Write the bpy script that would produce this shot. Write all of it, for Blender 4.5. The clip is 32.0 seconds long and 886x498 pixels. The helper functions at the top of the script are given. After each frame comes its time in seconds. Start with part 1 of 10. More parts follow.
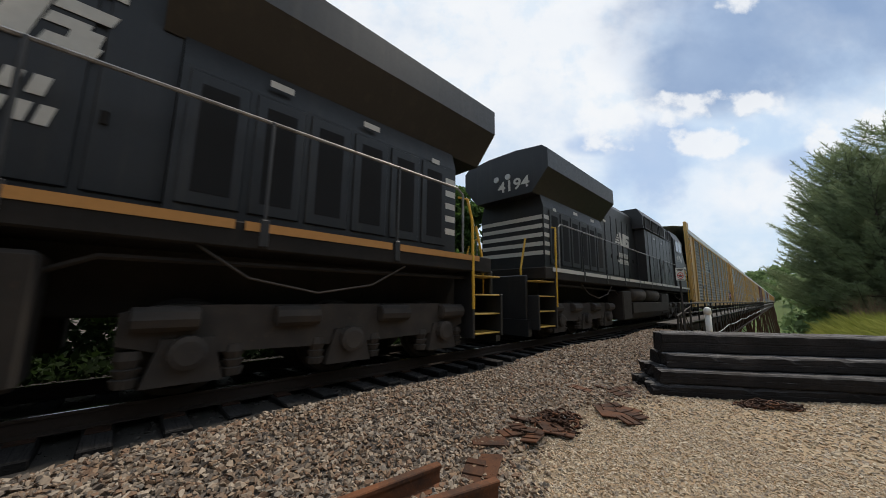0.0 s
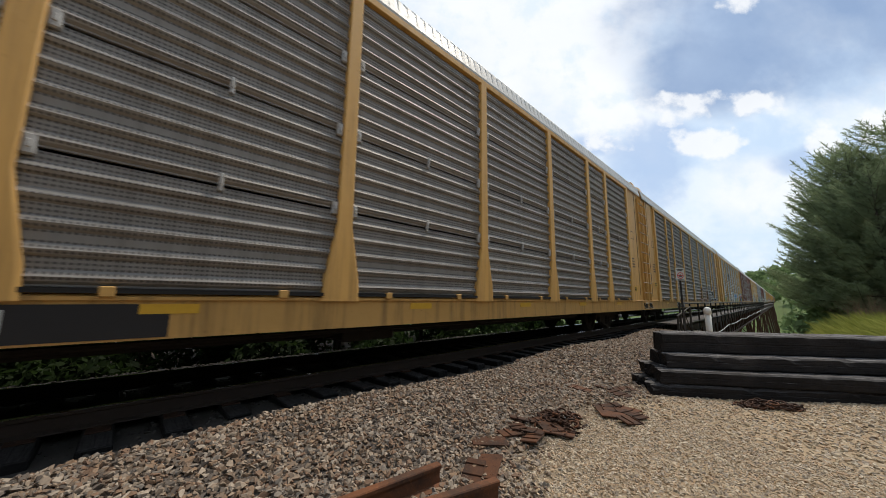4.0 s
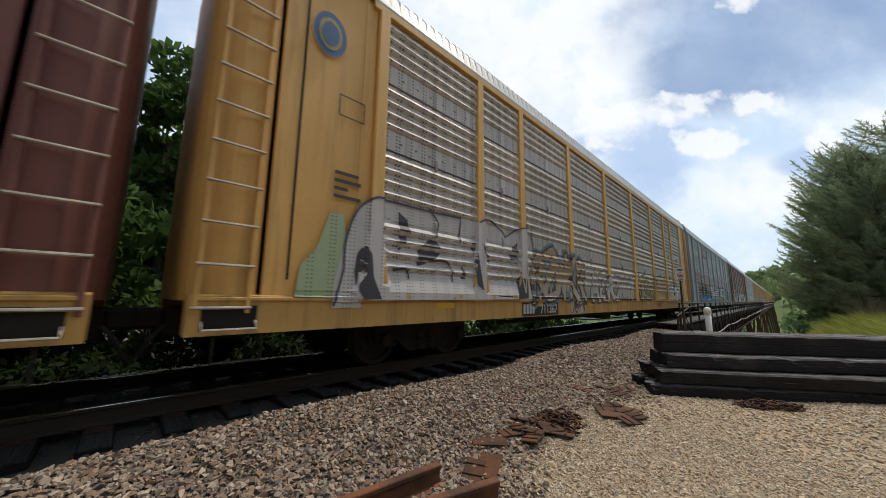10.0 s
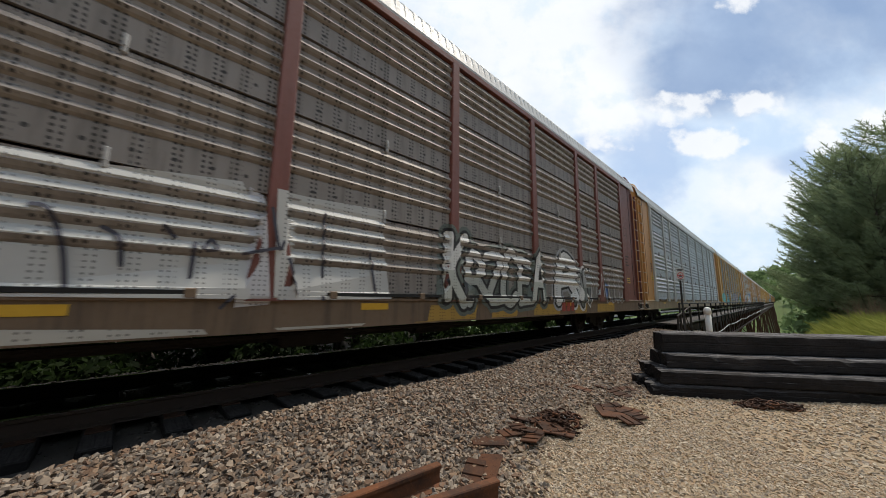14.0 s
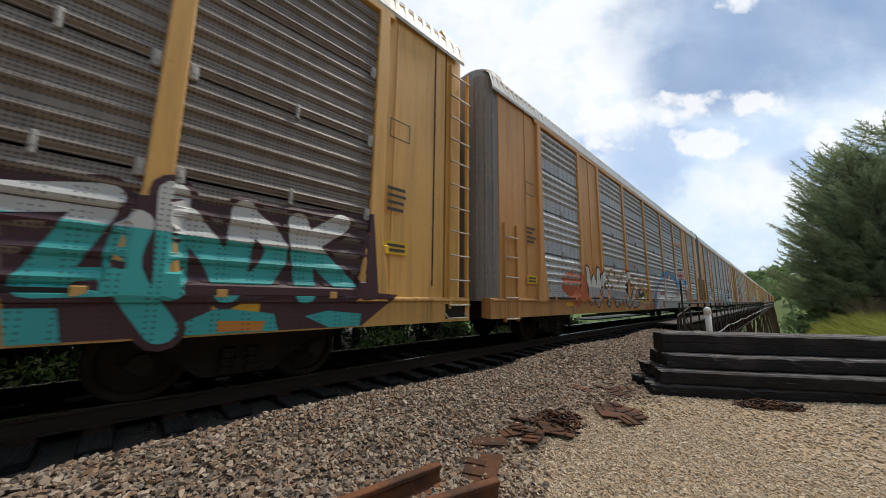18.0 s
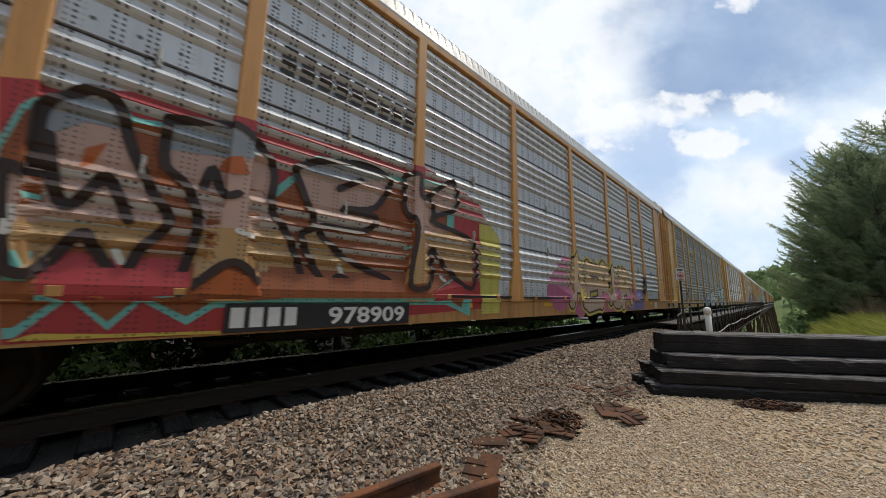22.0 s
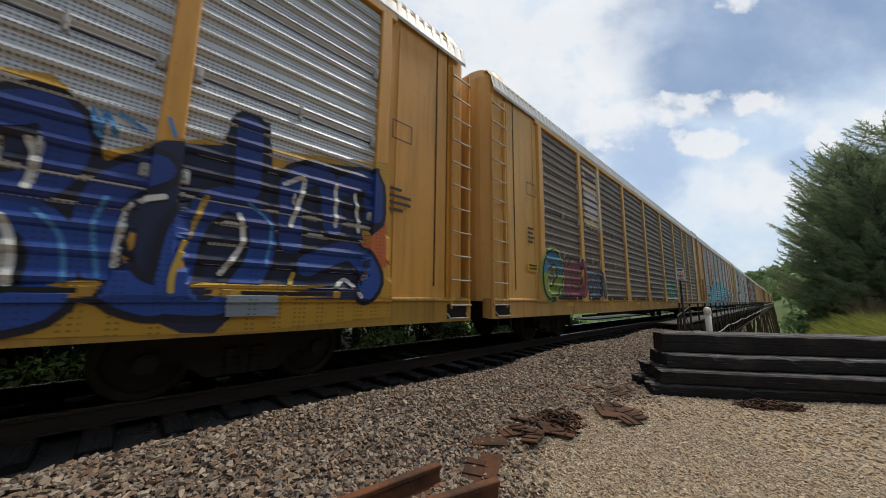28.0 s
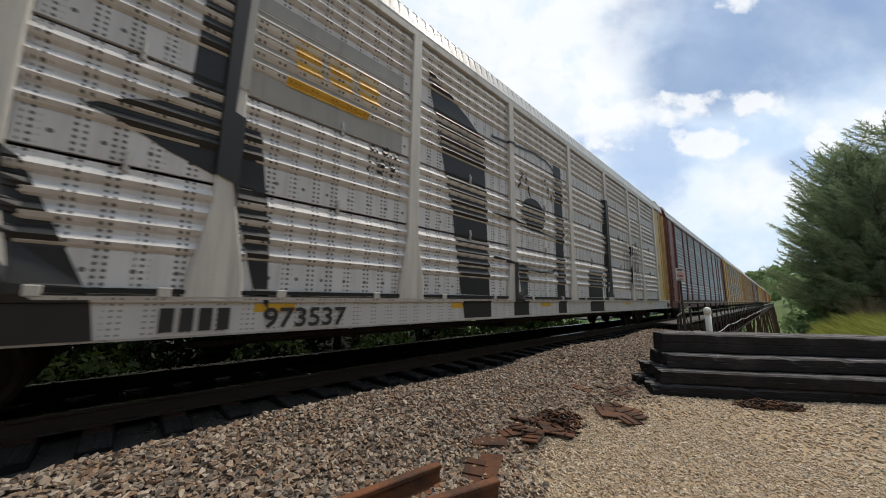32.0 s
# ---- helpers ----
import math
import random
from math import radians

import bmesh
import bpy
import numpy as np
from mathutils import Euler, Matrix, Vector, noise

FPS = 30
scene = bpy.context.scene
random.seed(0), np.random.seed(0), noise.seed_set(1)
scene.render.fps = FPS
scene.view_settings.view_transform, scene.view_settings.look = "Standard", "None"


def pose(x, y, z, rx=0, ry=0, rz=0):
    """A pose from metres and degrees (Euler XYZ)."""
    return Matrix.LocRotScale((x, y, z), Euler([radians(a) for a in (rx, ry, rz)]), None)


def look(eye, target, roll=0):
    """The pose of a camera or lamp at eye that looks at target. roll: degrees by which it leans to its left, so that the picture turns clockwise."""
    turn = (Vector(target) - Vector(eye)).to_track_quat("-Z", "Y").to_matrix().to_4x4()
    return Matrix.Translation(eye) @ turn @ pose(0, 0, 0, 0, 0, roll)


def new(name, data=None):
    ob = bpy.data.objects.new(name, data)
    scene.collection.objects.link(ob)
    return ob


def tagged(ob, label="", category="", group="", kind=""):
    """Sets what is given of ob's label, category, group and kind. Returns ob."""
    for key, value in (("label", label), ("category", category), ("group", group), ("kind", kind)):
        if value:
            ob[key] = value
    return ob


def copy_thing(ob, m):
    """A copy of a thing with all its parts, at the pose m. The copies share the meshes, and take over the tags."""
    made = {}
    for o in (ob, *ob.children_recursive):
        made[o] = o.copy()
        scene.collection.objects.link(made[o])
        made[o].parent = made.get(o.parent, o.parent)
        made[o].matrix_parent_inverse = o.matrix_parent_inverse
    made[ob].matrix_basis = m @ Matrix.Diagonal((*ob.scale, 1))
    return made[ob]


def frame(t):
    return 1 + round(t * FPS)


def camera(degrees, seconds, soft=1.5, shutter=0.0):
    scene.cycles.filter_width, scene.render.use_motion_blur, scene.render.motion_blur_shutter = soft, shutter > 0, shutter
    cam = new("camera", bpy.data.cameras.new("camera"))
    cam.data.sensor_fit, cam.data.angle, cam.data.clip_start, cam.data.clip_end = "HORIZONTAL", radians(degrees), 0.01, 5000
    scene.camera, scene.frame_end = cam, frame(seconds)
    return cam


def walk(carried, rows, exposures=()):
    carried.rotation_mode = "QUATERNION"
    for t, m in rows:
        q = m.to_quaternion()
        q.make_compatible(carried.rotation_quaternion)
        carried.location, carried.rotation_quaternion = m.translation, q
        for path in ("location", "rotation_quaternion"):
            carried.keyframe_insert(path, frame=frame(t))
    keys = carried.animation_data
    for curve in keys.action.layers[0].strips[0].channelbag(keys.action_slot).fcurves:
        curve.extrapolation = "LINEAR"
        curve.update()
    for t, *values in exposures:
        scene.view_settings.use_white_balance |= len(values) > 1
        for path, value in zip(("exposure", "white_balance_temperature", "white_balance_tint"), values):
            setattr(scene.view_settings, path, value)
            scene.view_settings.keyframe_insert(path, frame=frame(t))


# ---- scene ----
import collections

from mathutils.geometry import tessellate_polygon

# camera: stands still beside the track; track runs along +y, rail top is z = 0
cam = camera(107.69, 32.0, soft=0.9, shutter=0.06)
EYE_Z = 1.1145
CAM_POSE = Matrix.Translation((0, 0, EYE_Z)) @ Euler((0, 0, radians(45.879))).to_matrix().to_4x4() @ Euler((radians(90 + 8.4955), 0, 0)).to_matrix().to_4x4() @ Euler((0, 0, radians(0.736))).to_matrix().to_4x4()
walk(cam, [(0.0, CAM_POSE), (32.0, CAM_POSE)], [(0.0, -0.04), (1.6, -0.04), (2.4, 0.08), (26.5, 0.08), (27.6, -0.12), (28.6, -0.12), (29.6, 0.08), (32.0, 0.08)])

TRACK_X = -5.60      # centre line of the track
SPEED = 15.926       # metres per second, towards -y
CAR_PITCH = 26.5     # length over couplers
GAP_0 = 26.88        # place of the gap behind the engines at 0 s
LOCO_PITCH = 20.9

# ---------------------------------------------------------------- world and sun
SUN_EL, SUN_AZ = 60.0, 8.0   # azimuth counted from +y towards +x


def make_world():
    w = bpy.data.worlds.new("sky")
    scene.world = w
    w.use_nodes = True
    nt = w.node_tree
    nt.nodes.clear()
    N, Lk = nt.nodes.new, nt.links.new
    out, bg = N("ShaderNodeOutputWorld"), N("ShaderNodeBackground")
    sky = N("ShaderNodeTexSky")
    sky.sky_type, sky.sun_disc = "NISHITA", False
    sky.sun_elevation, sky.sun_rotation = radians(SUN_EL), radians(SUN_AZ)
    sky.air_density, sky.dust_density, sky.ozone_density = 1.0, 2.0, 1.0
    tc = N("ShaderNodeTexCoord")
    sep = N("ShaderNodeSeparateXYZ")
    Lk(tc.outputs["Generated"], sep.inputs[0])

    def m(op, a, b=None, clamp=False):
        n = N("ShaderNodeMath")
        n.operation, n.use_clamp = op, clamp
        for i, v in enumerate((a, b)):
            if v is None:
                continue
            if isinstance(v, (int, float)):
                n.inputs[i].default_value = v
            else:
                Lk(v, n.inputs[i])
        return n.outputs[0]

    def dot(d):
        n = N("ShaderNodeVectorMath")
        n.operation = "DOT_PRODUCT"
        Lk(tc.outputs["Generated"], n.inputs[0])
        n.inputs[1].default_value = d
        return n.outputs["Value"]

    # the cloud field is a plane set square to the camera, banks placed to fit its view
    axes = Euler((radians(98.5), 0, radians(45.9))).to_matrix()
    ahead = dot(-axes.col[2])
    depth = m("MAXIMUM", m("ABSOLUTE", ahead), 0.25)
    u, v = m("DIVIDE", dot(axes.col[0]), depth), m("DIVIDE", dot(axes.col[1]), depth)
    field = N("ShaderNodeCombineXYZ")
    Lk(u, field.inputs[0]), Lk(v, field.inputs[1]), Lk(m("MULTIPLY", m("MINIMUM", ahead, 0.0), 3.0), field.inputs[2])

    def noise_tex(scale, detail, rough, off, dist=0.0, tall=1.0):
        mp = N("ShaderNodeMapping")
        mp.inputs[1].default_value, mp.inputs[3].default_value = off, (1, tall, 1)
        Lk(field.outputs[0], mp.inputs[0])
        n = N("ShaderNodeTexNoise")
        n.inputs["Scale"].default_value, n.inputs["Detail"].default_value = scale, detail
        n.inputs["Roughness"].default_value, n.inputs["Distortion"].default_value = rough, dist
        Lk(mp.outputs[0], n.inputs["Vector"])
        return n.outputs[0]

    def ramp(val, a, b):
        n = N("ShaderNodeMapRange")
        n.interpolation_type = "SMOOTHSTEP"
        n.inputs[1].default_value, n.inputs[2].default_value = a, b
        Lk(val, n.inputs[0])
        return n.outputs[0]

    def mix(f, a, b):
        n = N("ShaderNodeMix")
        n.data_type = "RGBA"
        if isinstance(f, (int, float)):
            n.inputs[0].default_value = f
        else:
            Lk(f, n.inputs[0])
        for k, val in ((6, a), (7, b)):
            if isinstance(val, tuple):
                n.inputs[k].default_value = (*val, 1)
            else:
                Lk(val, n.inputs[k])
        return n.outputs[2]

    def banks(rows, wob, amount, blur):
        """Cloud banks about given places of the field, with uneven edges."""
        best = None
        for cu, cv, ru, rv in rows:
            du, dv = m("DIVIDE", m("SUBTRACT", u, cu), ru), m("DIVIDE", m("SUBTRACT", v, cv), rv)
            d = m("SUBTRACT", 1.0, m("ADD", m("MULTIPLY", du, du), m("MULTIPLY", dv, dv)))
            d = ramp(m("ADD", d, m("MULTIPLY", wob, amount)), -blur, blur)
            best = d if best is None else m("MAXIMUM", best, d)
        return best

    sc = N("ShaderNodeVectorMath")
    sc.operation = "SCALE"
    Lk(sky.outputs[0], sc.inputs[0])
    sc.inputs["Scale"].default_value = 0.11
    haze = mix(0.72, sc.outputs[0], (0.62, 0.79, 0.98))
    coarse = m("SUBTRACT", noise_tex(2.6, 5, 0.5, (2.4, 0.3, 1.2), 0.0, 1.5), 0.5)
    billow = m("SUBTRACT", noise_tex(11.0, 7, 0.55, (0.4, 1.3, 2.2), 0.0, 1.2), 0.5)
    lumps = m("SUBTRACT", noise_tex(5.0, 5, 0.55, (3.3, 0.7, 1.9), 0.0, 1.3), 0.5)
    wisp = noise_tex(3.2, 6, 0.55, (5.3, 1.1, 0.7), 0.0, 1.6)
    c = mix(m("MULTIPLY", ramp(wisp, 0.42, 0.66), 0.75), haze, (0.86, 0.92, 0.985))
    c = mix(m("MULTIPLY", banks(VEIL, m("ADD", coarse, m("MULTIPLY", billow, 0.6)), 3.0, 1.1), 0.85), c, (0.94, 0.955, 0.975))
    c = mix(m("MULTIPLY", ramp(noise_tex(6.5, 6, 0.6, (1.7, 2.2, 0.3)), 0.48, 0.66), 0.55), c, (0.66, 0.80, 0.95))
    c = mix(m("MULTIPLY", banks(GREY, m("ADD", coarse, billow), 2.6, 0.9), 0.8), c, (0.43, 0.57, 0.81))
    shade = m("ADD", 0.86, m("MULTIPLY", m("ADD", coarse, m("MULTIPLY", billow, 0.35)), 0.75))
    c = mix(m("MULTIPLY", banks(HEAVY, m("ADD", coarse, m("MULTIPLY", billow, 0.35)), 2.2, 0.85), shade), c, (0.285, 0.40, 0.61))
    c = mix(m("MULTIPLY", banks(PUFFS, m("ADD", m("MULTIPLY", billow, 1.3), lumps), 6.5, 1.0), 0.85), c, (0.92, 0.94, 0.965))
    # the sun stands behind the clouds ahead: the sky behind the camera is darker
    gain = N("ShaderNodeMapRange")
    gain.interpolation_type = "SMOOTHSTEP"
    for k, val in ((1, -0.5), (2, 0.75), (3, 0.72), (4, 1.02)):
        gain.inputs[k].default_value = val
    Lk(dot(Vector((-0.45, 0.75, 0.45)).normalized()), gain.inputs[0])
    Lk(c, bg.inputs[0])
    Lk(gain.outputs[0], bg.inputs[1])
    Lk(bg.outputs[0], out.inputs[0])


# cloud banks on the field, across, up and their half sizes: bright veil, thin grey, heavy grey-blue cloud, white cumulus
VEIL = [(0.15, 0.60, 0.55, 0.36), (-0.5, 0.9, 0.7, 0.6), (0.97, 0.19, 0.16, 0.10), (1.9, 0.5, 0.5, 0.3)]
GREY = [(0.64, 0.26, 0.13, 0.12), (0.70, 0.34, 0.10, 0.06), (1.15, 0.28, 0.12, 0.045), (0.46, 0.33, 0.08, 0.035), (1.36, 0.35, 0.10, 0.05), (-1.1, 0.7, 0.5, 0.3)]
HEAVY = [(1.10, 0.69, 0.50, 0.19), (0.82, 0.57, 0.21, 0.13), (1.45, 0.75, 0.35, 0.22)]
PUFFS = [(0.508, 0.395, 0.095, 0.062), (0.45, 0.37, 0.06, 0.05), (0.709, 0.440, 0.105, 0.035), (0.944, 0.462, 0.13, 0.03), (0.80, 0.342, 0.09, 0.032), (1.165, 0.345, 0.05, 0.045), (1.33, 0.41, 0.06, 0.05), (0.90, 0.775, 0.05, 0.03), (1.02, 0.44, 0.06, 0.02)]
make_world()
sun_data = bpy.data.lights.new("sun", "SUN")
sun_data.energy, sun_data.angle, sun_data.color = 2.8, radians(5), (1.0, 0.90, 0.76)
sun = new("sun", sun_data)
az, el = radians(SUN_AZ), radians(SUN_EL)
SUN_DIR = Vector((math.sin(az) * math.cos(el), math.cos(az) * math.cos(el), math.sin(el)))
sun.matrix_basis = look(SUN_DIR * 50, (0, 0, 0))

# ---------------------------------------------------------------- materials
MATS = {}


class Nodes:
    """Short hand for building one node material."""

    def __init__(self, name):
        self.mat = bpy.data.materials.new(name)
        self.mat.use_nodes = True
        self.nt = self.mat.node_tree
        self.bsdf = self.nt.nodes["Principled BSDF"]
        self.tc = self.nt.nodes.new("ShaderNodeTexCoord")

    def link(self, a, b):
        self.nt.links.new(a, b)

    def put(self, sock, v):
        if isinstance(v, (int, float)):
            sock.default_value = v
        elif isinstance(v, tuple):
            sock.default_value = (*v, 1) if len(v) == 3 and sock.type == "RGBA" else v
        else:
            self.link(v, sock)

    def math(self, op, a, b=0.0, c=None):
        n = self.nt.nodes.new("ShaderNodeMath")
        n.operation = op
        self.put(n.inputs[0], a), self.put(n.inputs[1], b)
        if c is not None:
            self.put(n.inputs[2], c)
        return n.outputs[0]

    def noise(self, scale, detail=4, rough=0.6, stretch=(1, 1, 1), coord="Object", dist=0.0):
        mp = self.nt.nodes.new("ShaderNodeMapping")
        mp.inputs[3].default_value = stretch
        self.link(self.tc.outputs[coord], mp.inputs[0])
        n = self.nt.nodes.new("ShaderNodeTexNoise")
        n.inputs["Scale"].default_value, n.inputs["Detail"].default_value = scale, detail
        n.inputs["Roughness"].default_value, n.inputs["Distortion"].default_value = rough, dist
        self.link(mp.outputs[0], n.inputs["Vector"])
        return n.outputs[0]

    def ramp(self, v, a, b, lo=0.0, hi=1.0):
        n = self.nt.nodes.new("ShaderNodeMapRange")
        for i, x in ((1, a), (2, b), (3, lo), (4, hi)):
            n.inputs[i].default_value = x
        self.put(n.inputs[0], v)
        return n.outputs[0]

    def mix(self, f, a, b, blend="MIX"):
        n = self.nt.nodes.new("ShaderNodeMix")
        n.data_type, n.blend_type = "RGBA", blend
        self.put(n.inputs[0], f), self.put(n.inputs[6], a), self.put(n.inputs[7], b)
        return n.outputs[2]

    def xyz(self, coord="Object"):
        n = self.nt.nodes.new("ShaderNodeSeparateXYZ")
        self.link(self.tc.outputs[coord], n.inputs[0])
        return n.outputs

    def rnd(self):
        return self.nt.nodes.new("ShaderNodeObjectInfo").outputs["Random"]

    def island(self):
        return self.nt.nodes.new("ShaderNodeNewGeometry").outputs["Random Per Island"]

    def done(self, color, rough=0.7, metal=0.0, bump=None, strength=0.3, dist=0.01, spec=None):
        self.put(self.bsdf.inputs["Base Color"], color)
        self.put(self.bsdf.inputs["Roughness"], rough)
        self.put(self.bsdf.inputs["Metallic"], metal)
        if spec is not None:
            self.bsdf.inputs["Specular IOR Level"].default_value = spec
        if bump is not None:
            b = self.nt.nodes.new("ShaderNodeBump")
            b.inputs["Strength"].default_value, b.inputs["Distance"].default_value = strength, dist
            self.put(b.inputs["Height"], bump)
            self.link(b.outputs[0], self.bsdf.inputs["Normal"])
        return self.mat


def cached(fn):
    def inner(*a):
        key = (id(fn), a)
        if key not in MATS:
            MATS[key] = fn(*a)
        return MATS[key]
    return inner


@cached
def painted(col, rough=0.5, dirt=0.5):
    """Weathered paint on steel: faded patches, streaks that run down, grime."""
    n = Nodes("weathered_paint")
    fade = n.noise(0.9, 5, 0.6)
    streak = n.noise(1.0, 5, 0.65, (6, 6, 0.35))
    fine = n.noise(14, 5, 0.7)
    c = n.mix(n.ramp(fade, 0.35, 0.7, 0, 0.35), col, tuple(min(1, x * 1.25 + 0.03) for x in col))
    c = n.mix(n.ramp(streak, 0.5, 0.72, 0, dirt), c, tuple(x * 0.35 + 0.012 for x in col))
    c = n.mix(n.ramp(fine, 0.62, 0.75, 0, dirt * 0.6), c, (0.09, 0.05, 0.03))
    return n.done(c, n.ramp(fine, 0.3, 0.7, rough - 0.1, rough + 0.2), 0.0, fine, 0.12, 0.004)


@cached
def sheet(col, metal, style, dirt=0.5):
    """Galvanised side sheeting with rows of punched holes."""
    n = Nodes("galvanised_sheet")
    big = n.noise(0.6, 4, 0.6)
    streak = n.noise(1.0, 5, 0.7, (5, 5, 0.3))
    fine = n.noise(22, 4, 0.7)
    c = n.mix(n.rnd(), tuple(x * 0.88 for x in col), tuple(min(1, x * 1.1) for x in col))
    c = n.mix(n.ramp(big, 0.35, 0.7, 0, 0.6), c, tuple(x * 0.72 for x in col))
    c = n.mix(n.ramp(streak, 0.48, 0.72, 0, dirt), c, (0.10, 0.085, 0.07))
    x, y, z = n.xyz()
    if style == "fine":
        py, pz, r = 0.044, 0.042, 0.27
        band = n.math("GREATER_THAN", n.math("FRACT", n.math("MULTIPLY", z, 1 / 0.37)), 0.12)
    else:
        py, pz, r = 0.060, 0.058, 0.26
        band = n.math("GREATER_THAN", n.math("FRACT", n.math("MULTIPLY", y, 1 / 0.26)), 0.58)
    dy = n.math("SUBTRACT", n.math("FRACT", n.math("MULTIPLY", y, 1 / py)), 0.5)
    dz = n.math("SUBTRACT", n.math("FRACT", n.math("MULTIPLY", z, 1 / pz)), 0.5)
    rr = n.math("SQRT", n.math("ADD", n.math("MULTIPLY", dy, dy), n.math("MULTIPLY", dz, dz)))
    hole = n.math("MULTIPLY", n.math("LESS_THAN", rr, r), band)
    if style != "fine":
        # bolt heads along the flat band
        by = n.math("MULTIPLY", n.math("SUBTRACT", n.math("FRACT", n.math("MULTIPLY", y, 1 / 0.31)), 0.5), 0.31)
        bz = n.math("SUBTRACT", z, 0.148)
        bolt = n.math("LESS_THAN", n.math("SQRT", n.math("ADD", n.math("MULTIPLY", by, by), n.math("MULTIPLY", bz, bz))), 0.022)
        hole = n.math("MAXIMUM", hole, n.math("MULTIPLY", bolt, 0.9))
    c = n.mix(n.math("MULTIPLY", hole, 0.9), c, (0.012, 0.012, 0.012))
    ro = n.ramp(fine, 0.3, 0.7, 0.38, 0.55) if metal > 0.5 else n.ramp(fine, 0.3, 0.7, 0.52, 0.70)
    return n.done(c, ro, metal, n.math("SUBTRACT", fine, n.math("MULTIPLY", hole, 1.5)), 0.12, 0.006)


@cached
def paint_film(col, cover=1.0):
    """Spray paint over sheeting: a little mottled."""
    n = Nodes("spray_paint")
    big = n.noise(2.2, 4, 0.6)
    fine = n.noise(30, 3, 0.7)
    c = n.mix(n.ramp(big, 0.4, 0.7, 0, 0.3), col, tuple(x * 0.7 + 0.01 for x in col))
    x, y, z = n.xyz()
    dy = n.math("SUBTRACT", n.math("FRACT", n.math("MULTIPLY", y, 1 / 0.055)), 0.5)
    dz = n.math("SUBTRACT", n.math("FRACT", n.math("MULTIPLY", z, 1 / 0.052)), 0.5)
    rr = n.math("SQRT", n.math("ADD", n.math("MULTIPLY", dy, dy), n.math("MULTIPLY", dz, dz)))
    band = n.math("GREATER_THAN", n.math("FRACT", n.math("MULTIPLY", y, 1 / 0.26)), 0.5)
    c = n.mix(n.math("MULTIPLY", n.math("MULTIPLY", n.math("LESS_THAN", rr, 0.2), band), 0.75), c, (0.015, 0.015, 0.015))
    return n.done(c, 0.55, 0.0, fine, 0.1, 0.004)


@cached
def steel(col, rough=0.55, metal=0.2):
    n = Nodes("grimy_steel")
    big, fine = n.noise(2.5, 5, 0.65), n.noise(18, 5, 0.7)
    c = n.mix(n.ramp(big, 0.35, 0.7), col, tuple(x * 0.5 for x in col))
    c = n.mix(n.ramp(fine, 0.55, 0.75, 0, 0.6), c, (0.11, 0.07, 0.045))
    return n.done(c, n.ramp(fine, 0.3, 0.7, rough - 0.1, rough + 0.25), metal, fine, 0.25, 0.006)


@cached
def rust(bright=1.0):
    n = Nodes("rusty_steel")
    big, fine = n.noise(4, 6, 0.65), n.noise(45, 5, 0.7)
    c = n.mix(n.ramp(big, 0.35, 0.65), (0.16 * bright, 0.058 * bright, 0.022 * bright), (0.06 * bright, 0.030 * bright, 0.018 * bright))
    c = n.mix(n.ramp(fine, 0.55, 0.75, 0, 0.7), c, (0.25 * bright, 0.10 * bright, 0.032 * bright))
    return n.done(c, 0.85, 0.15, fine, 0.4, 0.004)


@cached
def tie_wood(tone=1.0):
    n = Nodes("creosoted_timber")
    grain = n.noise(3.0, 6, 0.7, (1.2, 14, 14))
    big, fine = n.noise(1.3, 4, 0.6), n.noise(40, 4, 0.7)
    c = n.mix(n.ramp(grain, 0.35, 0.7), (0.006 * tone, 0.0055 * tone, 0.006 * tone), (0.019 * tone, 0.017 * tone, 0.017 * tone))
    c = n.mix(n.ramp(big, 0.52, 0.75, 0, 0.5), c, (0.045 * tone, 0.038 * tone, 0.035 * tone))
    c = n.mix(n.math("MULTIPLY", n.rnd(), 0.3), c, (0.030 * tone, 0.024 * tone, 0.022 * tone))
    # upward faces greyed: daylight on the tops put into the colour along with weathering, with dark checks along the
    # grain
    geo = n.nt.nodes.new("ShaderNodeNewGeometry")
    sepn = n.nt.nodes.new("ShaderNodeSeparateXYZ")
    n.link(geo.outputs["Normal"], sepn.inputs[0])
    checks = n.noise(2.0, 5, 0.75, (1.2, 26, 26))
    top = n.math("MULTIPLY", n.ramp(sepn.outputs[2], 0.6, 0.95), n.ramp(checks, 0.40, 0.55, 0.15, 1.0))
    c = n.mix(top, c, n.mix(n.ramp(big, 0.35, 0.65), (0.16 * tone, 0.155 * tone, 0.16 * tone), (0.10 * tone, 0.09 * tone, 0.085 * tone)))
    return n.done(c, n.ramp(fine, 0.3, 0.7, 0.6, 0.9), 0.0, n.math("ADD", checks, n.math("MULTIPLY", fine, 0.4)), 0.9, 0.018, spec=0.25)


